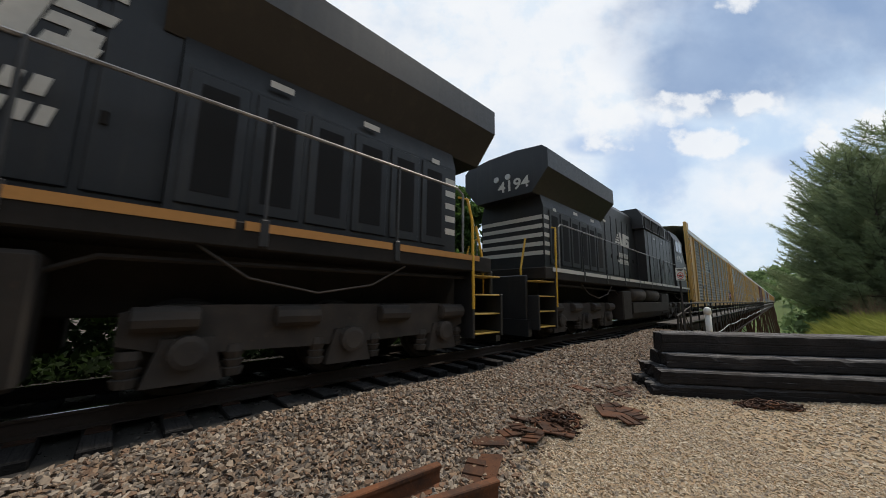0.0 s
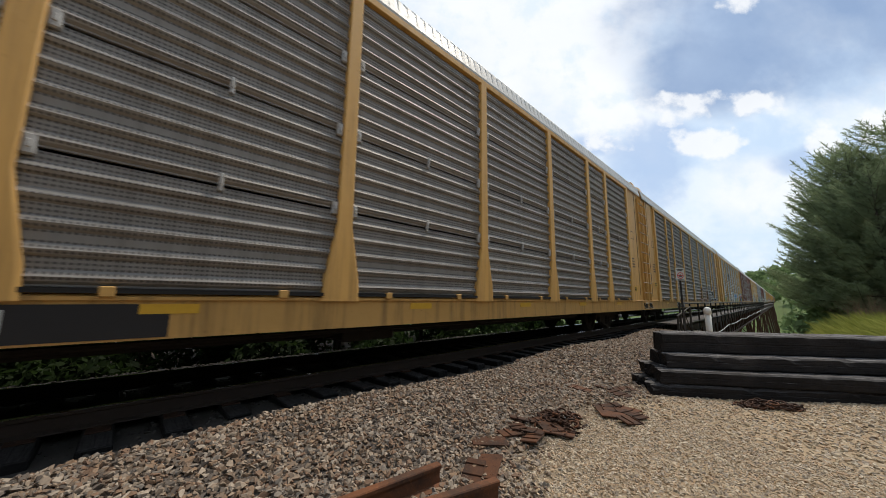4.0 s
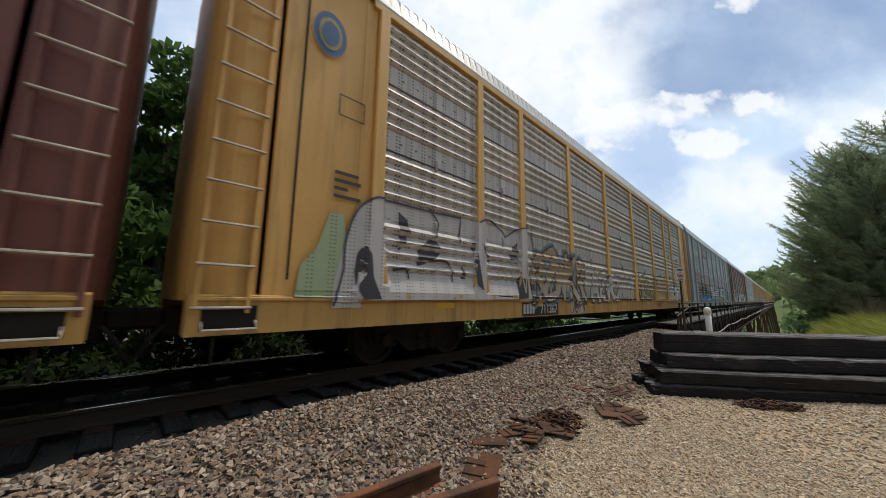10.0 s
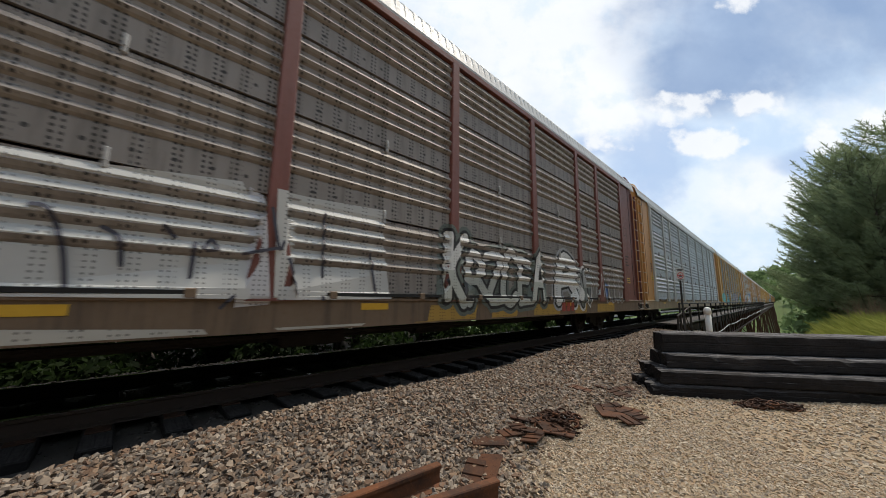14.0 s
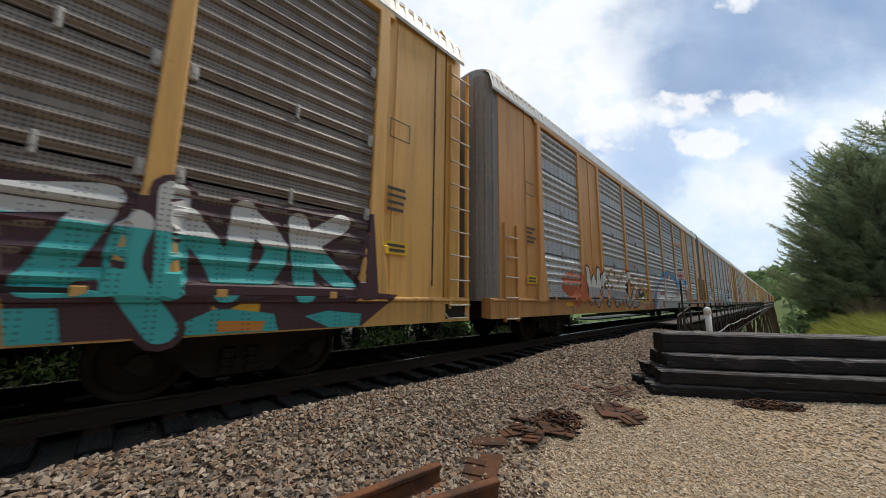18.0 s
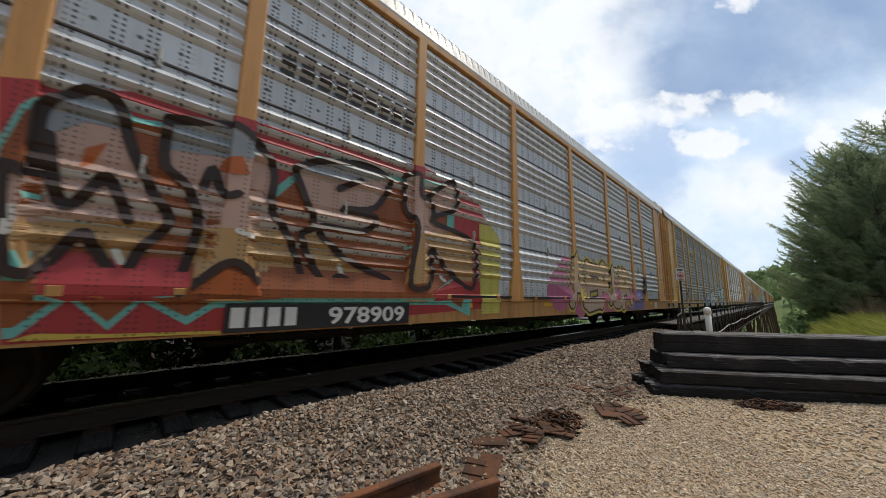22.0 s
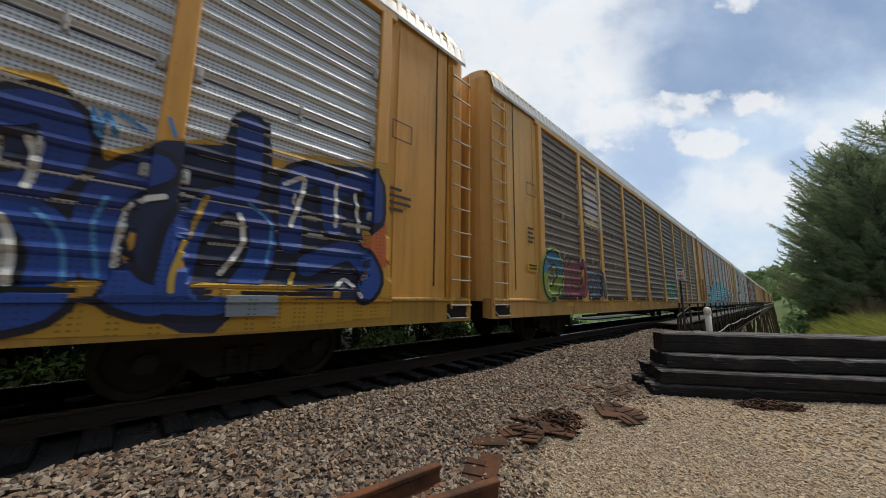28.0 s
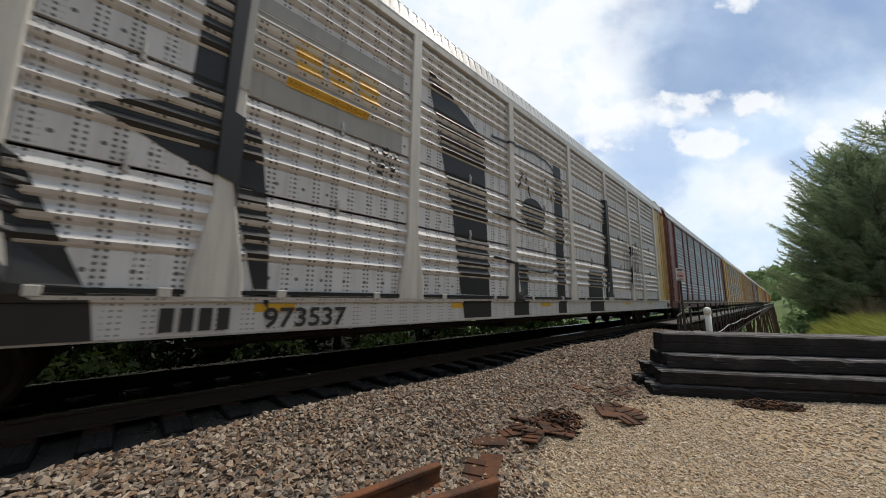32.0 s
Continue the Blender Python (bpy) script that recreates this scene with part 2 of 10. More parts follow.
@cached
def stones(kind):
    """Broken stone, one tone for each piece."""
    n = Nodes("broken_stone")
    r = n.island()
    ramp = n.nt.nodes.new("ShaderNodeValToRGB")
    cols = {"ballast": [(0.17, 0.115, 0.078), (0.25, 0.185, 0.13), (0.31, 0.24, 0.175), (0.19, 0.108, 0.065), (0.39, 0.32, 0.25), (0.10, 0.08, 0.066), (0.26, 0.165, 0.10), (0.23, 0.195, 0.16)],
            # bed tones: oil and the shade under the train together
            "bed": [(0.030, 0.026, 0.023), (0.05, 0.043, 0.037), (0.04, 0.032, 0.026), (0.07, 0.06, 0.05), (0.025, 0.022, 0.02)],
            "dirt": [(0.37, 0.285, 0.185), (0.45, 0.355, 0.24), (0.52, 0.42, 0.295), (0.36, 0.245, 0.15), (0.57, 0.485, 0.37), (0.29, 0.24, 0.19), (0.47, 0.33, 0.20), (0.41, 0.345, 0.265)]}[kind]
    el = ramp.color_ramp.elements
    while len(el) < len(cols):
        el.new(0.5)
    for i, c in enumerate(cols):
        el[i].position, el[i].color = i / len(cols), (*c, 1)
    ramp.color_ramp.interpolation = "CONSTANT"
    n.link(r, ramp.inputs[0])
    fine = n.noise(60, 5, 0.7)
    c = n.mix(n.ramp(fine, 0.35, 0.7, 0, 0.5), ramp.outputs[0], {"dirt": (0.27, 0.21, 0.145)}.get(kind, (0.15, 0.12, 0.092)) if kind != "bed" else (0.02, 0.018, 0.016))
    return n.done(c, 0.88, 0.0, fine, 0.3, 0.004)


@cached
def ground_mat():
    n = Nodes("gravelly_ground")
    x, y, z = n.xyz()
    wob = n.noise(0.45, 5, 0.6)
    big, mid, fine = n.noise(0.8, 5, 0.6), n.noise(6, 6, 0.65), n.noise(55, 5, 0.75)
    v = n.nt.nodes.new("ShaderNodeTexVoronoi")
    v.inputs["Scale"].default_value = 26
    n.link(n.tc.outputs["Object"], v.inputs["Vector"])
    dirt = n.mix(n.ramp(big, 0.35, 0.68), (0.36, 0.265, 0.16), (0.29, 0.215, 0.135))
    dirt = n.mix(n.ramp(mid, 0.5, 0.72, 0, 0.7), dirt, (0.34, 0.20, 0.10))
    dirt = n.mix(n.ramp(fine, 0.5, 0.7, 0, 0.5), dirt, (0.17, 0.14, 0.105))
    sepc = n.nt.nodes.new("ShaderNodeSeparateColor")
    n.link(v.outputs["Color"], sepc.inputs[0])
    gravel = n.mix(sepc.outputs[0], (0.06, 0.045, 0.035), (0.17, 0.13, 0.10))
    # cell edges darkened: shade between the stones put into the colour
    gravel = n.mix(n.ramp(v.outputs["Distance"], 0.35, 0.75, 0, 0.8), gravel, (0.06, 0.05, 0.045))
    t = n.math("ADD", x, n.math("MULTIPLY", n.math("SUBTRACT", wob, 0.5), 2.5))
    c = n.mix(n.ramp(t, -2.6, -1.2), gravel, dirt)
    # oil and the shade under the train, both put into the ground colour
    oily_shade = n.math("MULTIPLY", n.ramp(x, -4.2, -3.85, 1, 0), n.ramp(x, -11.5, -10.0))
    c = n.mix(oily_shade, c, n.mix(fine, (0.018, 0.016, 0.014), (0.05, 0.043, 0.036)))
    far = n.ramp(y, 14, 26)
    grass = n.mix(n.ramp(mid, 0.4, 0.65), (0.06, 0.10, 0.025), (0.11, 0.15, 0.04))
    c = n.mix(far, c, grass)
    return n.done(c, 0.95, 0.0, n.math("ADD", fine, n.math("MULTIPLY", mid, 2.0)), 0.5, 0.02)


@cached
def foliage(a, b):
    n = Nodes("leaves")
    c = n.mix(n.island(), a, b)
    c = n.mix(n.ramp(n.noise(0.5, 3, 0.6), 0.35, 0.7, 0, 0.6), c, tuple(x * 0.55 for x in a))
    n.bsdf.inputs["Transmission Weight"].default_value = 0.0
    mat = n.done(c, 0.7, 0.0, spec=0.25)
    # thin leaves let the light through
    tr, mx = n.nt.nodes.new("ShaderNodeBsdfTranslucent"), n.nt.nodes.new("ShaderNodeMixShader")
    n.put(tr.inputs["Color"], n.mix(0.35, c, b))
    mx.inputs[0].default_value = 0.52
    n.link(n.bsdf.outputs[0], mx.inputs[1])
    n.link(tr.outputs[0], mx.inputs[2])
    n.link(mx.outputs[0], n.nt.nodes["Material Output"].inputs["Surface"])
    return mat


@cached
def bark(tone=1.0):
    n = Nodes("bark")
    g = n.noise(4, 6, 0.7, (6, 6, 1))
    return n.done(n.mix(n.ramp(g, 0.35, 0.65), (0.035 * tone, 0.028 * tone, 0.022 * tone), (0.11 * tone, 0.09 * tone, 0.072 * tone)), 0.95, 0.0, g, 0.6, 0.02)


@cached
def plain(col, rough=0.5, metal=0.0):
    n = Nodes("plain_paint")
    f = n.noise(12, 4, 0.6)
    return n.done(n.mix(n.ramp(f, 0.4, 0.75, 0, 0.3), col, tuple(x * 0.7 for x in col)), rough, metal, f, 0.08, 0.003)


@cached
def black_paint():
    n = Nodes("black_engine_paint")
    big, streak, fine = n.noise(1.1, 5, 0.6), n.noise(1.0, 5, 0.7, (5, 5, 0.4)), n.noise(20, 4, 0.7)
    c = n.mix(n.ramp(big, 0.35, 0.7), (0.012, 0.0125, 0.014), (0.020, 0.020, 0.021))
    c = n.mix(n.ramp(streak, 0.52, 0.75, 0, 0.6), c, (0.042, 0.037, 0.031))
    return n.done(c, n.ramp(fine, 0.3, 0.7, 0.36, 0.55), 0.0, fine, 0.05, 0.003)


@cached
def black_grime(tone=1.0):
    """Running gear coated with oil and brake dust."""
    n = Nodes("oily_running_gear")
    big, fine = n.noise(2.0, 5, 0.65), n.noise(16, 5, 0.7)
    c = n.mix(n.ramp(big, 0.35, 0.7), (0.012 * tone, 0.0105 * tone, 0.0095 * tone), (0.022 * tone, 0.018 * tone, 0.015 * tone))
    c = n.mix(n.ramp(fine, 0.60, 0.78, 0, 0.5), c, (0.045 * tone, 0.030 * tone, 0.020 * tone))
    return n.done(c, n.ramp(fine, 0.3, 0.7, 0.65, 0.9), 0.0, fine, 0.3, 0.006, spec=0.25)


# ---------------------------------------------------------------- geometry helpers
class G:
    """Collects vertices and faces of one mesh."""

    def __init__(self):
        self.v, self.f = [], []

    def add(self, vs, fs):
        o = len(self.v)
        self.v += vs
        self.f += [tuple(o + i for i in f) for f in fs]
        return self

    def box(self, x0, x1, y0, y1, z0, z1, c=0.0):
        """Box, with chamfered edges where c is given."""
        if c <= 0:
            vs = [(x, y, z) for x in (x0, x1) for y in (y0, y1) for z in (z0, z1)]
            return self.add(vs, [(0, 1, 3, 2), (4, 6, 7, 5), (0, 4, 5, 1), (2, 3, 7, 6), (0, 2, 6, 4), (1, 5, 7, 3)])
        c = min(c, abs(x1 - x0) * 0.45, abs(y1 - y0) * 0.45, abs(z1 - z0) * 0.45)
        vs, idx = [], {}
        lo, hi = (x0, y0, z0), (x1, y1, z1)
        for a in range(8):
            s = [(a >> k) & 1 for k in range(3)]
            for k in range(3):
                p = [(hi[j] if s[j] else lo[j]) + (0 if j == k else (-c if s[j] else c)) for j in range(3)]
                idx[(a, k)] = len(vs)
                vs.append(tuple(p))
        fs = []
        for k in range(3):
            i, j = (k + 1) % 3, (k + 2) % 3
            for s in (0, 1):
                q = [(s << k) | (bi << i) | (bj << j) for bi, bj in ((0, 0), (1, 0), (1, 1), (0, 1))]
                fs.append(tuple(idx[(a, k)] for a in (q if s else q[::-1])))
            for bi in (0, 1):
                for bj in (0, 1):
                    a, b = (bi << i) | (bj << j), (1 << k) | (bi << i) | (bj << j)
                    q = (idx[(a, i)], idx[(b, i)], idx[(b, j)], idx[(a, j)])
                    fs.append(q if bi != bj else q[::-1])
        for a in range(8):
            q = (idx[(a, 0)], idx[(a, 1)], idx[(a, 2)])
            fs.append(q if bin(a).count("1") % 2 else q[::-1])
        return self.add(vs, fs)

    def prism(self, prof, a0, a1, axis="y", caps=True):
        """A closed profile drawn along an axis; the profile gives the other two in order (x,z), (y,z) or (x,y)."""
        def p3(u, w, a):
            return {"y": (u, a, w), "x": (a, u, w), "z": (u, w, a)}[axis]
        n = len(prof)
        vs = [p3(u, w, a0) for u, w in prof] + [p3(u, w, a1) for u, w in prof]
        fs = [(i, (i + 1) % n, n + (i + 1) % n, n + i) for i in range(n)]
        if caps:
            fs += [tuple(range(n))[::-1], tuple(range(n, 2 * n))]
        return self.add(vs, fs)

    def tube(self, pts, r, sides=6, r1=None):
        """A round bar along a run of points."""
        pts = [Vector(p) for p in pts]
        vs, fs = [], []
        m = len(pts)
        for i, p in enumerate(pts):
            d = (pts[min(i + 1, m - 1)] - pts[max(i - 1, 0)]).normalized()
            a = d.orthogonal().normalized()
            b = d.cross(a)
            rr = r if r1 is None else r + (r1 - r) * i / max(1, m - 1)
            if i and vs:
                q = Vector(vs[-sides]) - pts[i - 1]
                q = (q - d * q.dot(d))
                if q.length > 1e-6:
                    a = q.normalized()
                    b = d.cross(a)
            for k in range(sides):
                t = 2 * math.pi * k / sides
                vs.append(tuple(p + (a * math.cos(t) + b * math.sin(t)) * rr))
        for i in range(m - 1):
            for k in range(sides):
                k2 = (k + 1) % sides
                fs.append((i * sides + k, i * sides + k2, (i + 1) * sides + k2, (i + 1) * sides + k))
        fs += [tuple(range(sides))[::-1], tuple(range((m - 1) * sides, m * sides))]
        return self.add(vs, fs)

    def lathe(self, prof, centre, axis="x", sides=20):
        """Profile of (distance along the axis, radius) turned about it."""
        vs, fs = [], []
        for a, r in prof:
            for k in range(sides):
                t = 2 * math.pi * k / sides
                u, w = r * math.cos(t), r * math.sin(t)
                p = {"x": (a, u, w), "y": (u, a, w), "z": (u, w, a)}[axis]
                vs.append(tuple(p[i] + centre[i] for i in range(3)))
        for i in range(len(prof) - 1):
            for k in range(sides):
                k2 = (k + 1) % sides
                fs.append((i * sides + k, i * sides + k2, (i + 1) * sides + k2, (i + 1) * sides + k))
        fs += [tuple(range(sides))[::-1], tuple(range((len(prof) - 1) * sides, len(prof) * sides))]
        return self.add(vs, fs)

    def mesh(self, name, smooth=False):
        me = bpy.data.meshes.new(name)
        me.from_pydata(self.v, [], self.f)
        me.materials.append(None)
        bm = bmesh.new()
        bm.from_mesh(me)
        bmesh.ops.recalc_face_normals(bm, faces=bm.faces)
        bm.to_mesh(me)
        bm.free()
        if smooth:
            me.polygons.foreach_set("use_smooth", [True] * len(me.polygons))
        return me


def part(name, geo, material, parent, label="", at=None, smooth=False):
    """One mesh object under a thing or part. geo: a G, a bmesh or a shared mesh."""
    if isinstance(geo, G):
        geo = geo.mesh(name, smooth)
    elif isinstance(geo, bmesh.types.BMesh):
        me = bpy.data.meshes.new(name)
        geo.to_mesh(me)
        me.materials.append(None)
        geo = me
    ob = new(name, geo)
    ob.material_slots[0].link = "OBJECT"
    ob.material_slots[0].material = material
    ob.parent = parent
    if at is not None:
        ob.matrix_basis = at if isinstance(at, Matrix) else Matrix.Translation(at)
    if label:
        tagged(ob, label)
    return ob


def thing(name, label, category, group="", kind="", at=None):
    ob = tagged(new(name), label, category, group, kind)
    if at is not None:
        ob.matrix_basis = at if isinstance(at, Matrix) else Matrix.Translation(at)
    return ob


SHARED = {}


def shared(key, fn):
    if key not in SHARED:
        SHARED[key] = fn()
    return SHARED[key]


def smoothstep(a, b, x):
    t = min(1.0, max(0.0, (x - a) / (b - a)))
    return t * t * (3 - 2 * t)

# ---------------------------------------------------------------- ground
def ground_z(x, y):
    """Height of the ground: railway bank, level yard, ravine under the bridge, wooded far bank."""
    z = -0.45
    d = abs(x - TRACK_X)
    z += (1 - smoothstep(1.9, 3.4, d)) * 0.24 - (1 - smoothstep(1.3, 1.55, d)) * 0.07
    z += 0.04 * math.sin(x * 1.3 + 0.5) * math.sin(y * 0.9)
    rise = smoothstep(0.7, 2.6, x) * smoothstep(9.5, 16, y)
    z += rise * 0.62 + smoothstep(2.0, 9.0, x) * smoothstep(10, 18, y) * 0.3
    edge = 20.0 + 14.0 * smoothstep(-1, 6, x) + 3.0 * math.sin(x * 0.35)
    drop = smoothstep(edge, edge + 26, y) * (1 - smoothstep(330, 460, y))
    z -= drop * 24
    z -= 1.5 * smoothstep(8.3, 11.0, -x) * smoothstep(-60, -30, y)
    far = smoothstep(18, 60, -x - 6)
    z += far * 2.0 * (1 - drop)
    hill = smoothstep(380, 900, y) * (34 + 16 * math.sin(x * 0.006 + 1.0) + 8 * math.sin(x * 0.021))
    z += hill * (1 - math.exp(-((x - TRACK_X) / 30.0) ** 2) * (1 - smoothstep(560, 760, y)))
    return z


def axis_steps(stops):
    out = []
    for a, b, s in stops:
        out += list(np.arange(a, b, s))
    return out + [stops[-1][1]]


def make_ground():
    xs = axis_steps([(-2500, -300, 220), (-300, -60, 20), (-60, -14, 4), (-14, 10, 0.35), (10, 60, 2.5), (60, 300, 20), (300, 2500, 220)])
    ys = axis_steps([(-2500, -200, 230), (-200, -12, 12), (-12, 26, 0.4), (26, 60, 2), (60, 200, 10), (200, 1000, 25), (1000, 3000, 200)])
    vs = [(x, y, ground_z(x, y)) for y in ys for x in xs]
    w = len(xs)
    fs = [(j * w + i, j * w + i + 1, (j + 1) * w + i + 1, (j + 1) * w + i) for j in range(len(ys) - 1) for i in range(w - 1)]
    me = bpy.data.meshes.new("ground")
    me.from_pydata(vs, [], fs)
    me.materials.append(ground_mat())
    me.polygons.foreach_set("use_smooth", [True] * len(fs))
    return tagged(new("ground", me), "pale brown gravelly dirt yard beside the railway bank", "ground", kind="structure")


make_ground()

def rock_protos(n, seed, flat=0.55):
    """Angular broken stones: hulls of nine points each."""
    rng = np.random.RandomState(seed)
    out, tris = [], []
    while len(out) < n:
        p = rng.normal(size=(9, 3))
        p = p / np.linalg.norm(p, axis=1)[:, None] * rng.uniform(0.85, 1.15, (9, 1))
        bm = bmesh.new()
        for q in p * rng.uniform(0.8, 1.2, 3) * np.array([1.05, 0.85, flat]):
            bm.verts.new(q)
        bmesh.ops.convex_hull(bm, input=bm.verts)
        bm.verts.index_update()
        if len(bm.faces) == 14 and len(bm.verts) == 9:
            out.append(np.array([v.co[:] for v in bm.verts]))
            tris.append(np.array([[v.index for v in f.verts] for f in bm.faces]))
        bm.free()
    return np.array(out), np.array(tris)


def scatter_stones(name, label, spots, sizes, mat, seed, flat=0.55):
    """Loose stones in one mesh: the spots are rows of x, y, z."""
    rng = np.random.RandomState(seed)
    protos, tris = rock_protos(24, seed, flat)
    n = len(spots)
    which = rng.randint(0, len(protos), n)
    P = np.array(protos)[which]
    a = rng.uniform(0, 2 * np.pi, n)
    b = rng.uniform(-0.6, 0.6, n)
    ca, sa, cb, sb = np.cos(a), np.sin(a), np.cos(b), np.sin(b)
    x, y, z = P[:, :, 0], P[:, :, 1], P[:, :, 2]
    y, z = y * cb[:, None] - z * sb[:, None], y * sb[:, None] + z * cb[:, None]
    x, y = x * ca[:, None] - y * sa[:, None], x * sa[:, None] + y * ca[:, None]
    V = np.stack([x, y, z], 2) * sizes[:, None, None] + spots[:, None, :]
    F = tris[which] + (np.arange(n) * P.shape[1])[:, None, None]
    V, F = V.reshape(-1, 3), F.reshape(-1, 3)
    me = bpy.data.meshes.new(name)
    me.vertices.add(len(V))
    me.vertices.foreach_set("co", V.ravel())
    me.loops.add(F.size)
    me.loops.foreach_set("vertex_index", F.ravel().astype(np.int32))
    me.polygons.add(len(F))
    me.polygons.foreach_set("loop_start", np.arange(0, F.size, 3, dtype=np.int32))
    me.polygons.foreach_set("loop_total", np.full(len(F), 3, dtype=np.int32))
    me.update(calc_edges=True)
    me.shade_flat()
    me.materials.append(mat)
    return tagged(new(name, me), label, "gravel", kind="stuff")


# ---------------------------------------------------------------- track
RAIL_PROF = [(-0.07, 0), (0.07, 0), (0.07, 0.012), (0.012, 0.03), (0.012, 0.135), (0.036, 0.145), (0.036, 0.172), (0.03, 0.18), (-0.03, 0.18), (-0.036, 0.172), (-0.036, 0.145), (-0.012, 0.135), (-0.012, 0.03), (-0.07, 0.012)]


@cached
def rail_steel():
    n = Nodes("rail_steel")
    x, y, z = n.xyz()
    fine = n.noise(30, 4, 0.7)
    top = n.math("GREATER_THAN", z, 0.176)
    c = n.mix(top, n.mix(fine, (0.022, 0.015, 0.012), (0.045, 0.028, 0.02)), (0.55, 0.54, 0.52))
    return n.done(c, n.math("SUBTRACT", 0.85, n.math("MULTIPLY", top, 0.6)), top, fine, 0.1, 0.003)


def make_track():
    track = thing("railway_track", "single railway track of steel rails on dark timber ties", "railway track", kind="structure", at=(TRACK_X, 0, 0))
    for sx in (-1, 1):
        for y0, y1 in ((-60, 20), (20, 700)):
            part("rail", G().prism(RAIL_PROF, y0, y1), rail_steel(), track, at=(sx * 0.755, 0, -0.18))
    tie = shared("tie", lambda: G().box(-1.36, 1.36, -0.115, 0.115, -0.36, -0.185, 0.012).mesh("tie"))
    plate = shared("plate", lambda: G().box(-0.18, 0.18, -0.09, 0.09, -0.186, -0.168, 0.004).mesh("tie_plate"))
    rng = random.Random(4)
    for i in range(-16, 130):
        y = i * 0.53
        # low tone: part of the shade under the train is in the ties' colour
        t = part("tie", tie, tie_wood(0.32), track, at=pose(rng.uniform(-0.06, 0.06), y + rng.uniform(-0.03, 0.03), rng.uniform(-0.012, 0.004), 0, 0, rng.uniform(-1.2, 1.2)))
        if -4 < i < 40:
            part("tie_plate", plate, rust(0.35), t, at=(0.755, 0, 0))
    return track


make_track()


def make_bridge():
    b = thing("railway_bridge", "rusty brown steel deck bridge with handrails over a wooded ravine", "bridge", kind="structure", at=(TRACK_X, 0, 0))
    y0, y1 = 21.0, 430.0
    st, dark = rust(0.55), steel((0.035, 0.03, 0.028))
    for sx in (-1, 1):
        part("girder", G().box(sx * 1.5 - 0.12, sx * 1.5 + 0.12, y0, y1, -0.75, -0.40, 0.02), st, b)
        part("web_plate", G().box(sx * 1.44 - 0.02, sx * 1.44 + 0.02, y0 + 1.0, y1, -2.4, -0.74), rust(0.32), b, "dark rusty plate girder")
        part("bottom_chord", G().box(sx * 1.5 - 0.1, sx * 1.5 + 0.1, y0 + 1.5, y1, -2.6, -2.38, 0.02), st, b)
        part("walkway", G().box(sx * 1.95 - 0.5, sx * 1.95 + 0.5, y0 - 3, y1, 0.0, 0.07, 0.01), dark, b, "dark plank walkway along the deck")
        part("handrail", G().tube([(sx * 2.42, y0 - 3, 0.98), (sx * 2.42, y1, 0.98)], 0.035), dark, b)
        part("handrail", G().tube([(sx * 2.42, y0 - 3, 0.52), (sx * 2.42, y1, 0.52)], 0.025), dark, b)
        post = shared("bpost", lambda: G().box(-0.035, 0.035, -0.035, 0.035, -0.42, 1.0, 0.006).mesh("rail_post"))
        strut = shared("bstrut", lambda: G().box(-0.06, 0.06, -0.06, 0.06, -2.45, -0.7, 0.01).mesh("upright"))
        diag = shared("bdiag", lambda: G().tube([(0, 0, -0.7), (0, 2.4, -2.45)], 0.05, 4).mesh("diagonal"))
        diag2 = shared("bdiag2", lambda: G().tube([(0, 0, -2.45), (0, 2.4, -0.7)], 0.05, 4).mesh("diagonal"))
        n = 46 if sx > 0 else 0
        for i in range(n):
            y = y0 - 3 + i * 2.4
            part("rail_post", post, dark, b, at=(sx * 2.42, y, 0))
            if i > 1:
                part("upright", strut, st, b, at=(sx * 1.5, y, 0))
                part("diagonal", diag if i % 2 else diag2, st, b, at=(sx * 1.5, y, 0))
    for i in range(12):
        y = 44 + i * 32
        for sx in (-1, 1):
            for dy in (-3, 3):
                part("tower_leg", G().tube([(sx * 1.5, y + dy, -2.5), (sx * 4.2, y + dy * 1.25, -27)], 0.28, 4), st, b)
        for k in range(4):
            z = -4.5 - k * 5.6
            w = 1.5 + (-2.5 - z) * 0.11
            part("brace", G().tube([(-w, y - 3, z), (w + 0.6, y - 3, z - 5)], 0.1, 4), st, b)
            part("brace", G().tube([(w, y - 3.2, z), (w + 0.55, y + 3.4, z - 5)], 0.1, 4), st, b)
    ab = part("abutment", G().box(-3.0, 3.0, 17.5, 21.5, -6, -0.42, 0.05), plain((0.20, 0.18, 0.155), 0.95), b, "grey stone abutment")
    # pipe that runs along the side of the bridge on brackets
    pts = [(2.75, y0 + i * 1.5, -0.62 - 0.16 * abs(math.sin(i * math.pi / 8)) - 0.04 * math.sin(i * 0.37)) for i in range(120)]
    part("cable", G().tube(pts, 0.022, 5), plain((0.42, 0.42, 0.40), 0.6), b, "pale cable slung along the side")
    return b


make_bridge()

# ---------------------------------------------------------------- autorack cars
HW = 1.55            # half width at the side sheeting
END = 12.98          # body end from the middle of the car
BAY_END = 10.85
POSTS = [-10.85, -8.45, -6.9, -4.35, -1.5, 1.5, 4.35, 6.9, 8.45, 10.85]
BAYS = len(POSTS) - 1
Z_SILL0, Z_SILL1, Z_PAN0, Z_PAN1, Z_TOP = 0.70, 1.10, 1.16, 5.64, 6.16
ROW_H = (Z_PAN1 - Z_PAN0) / 4


# offsets of graffiti and cars along the track, set to fit the camera's view
PAINT_AT = {1: 0.9, 2: 0.6, 3: -0.2, 4: 0.4, 7: -0.2, 9: -0.4, 10: -0.3, 11: -0.3, 12: -0.4, 13: -0.1, 14: -0.45, 15: -0.3, 18: -0.6, 19: 0.05}
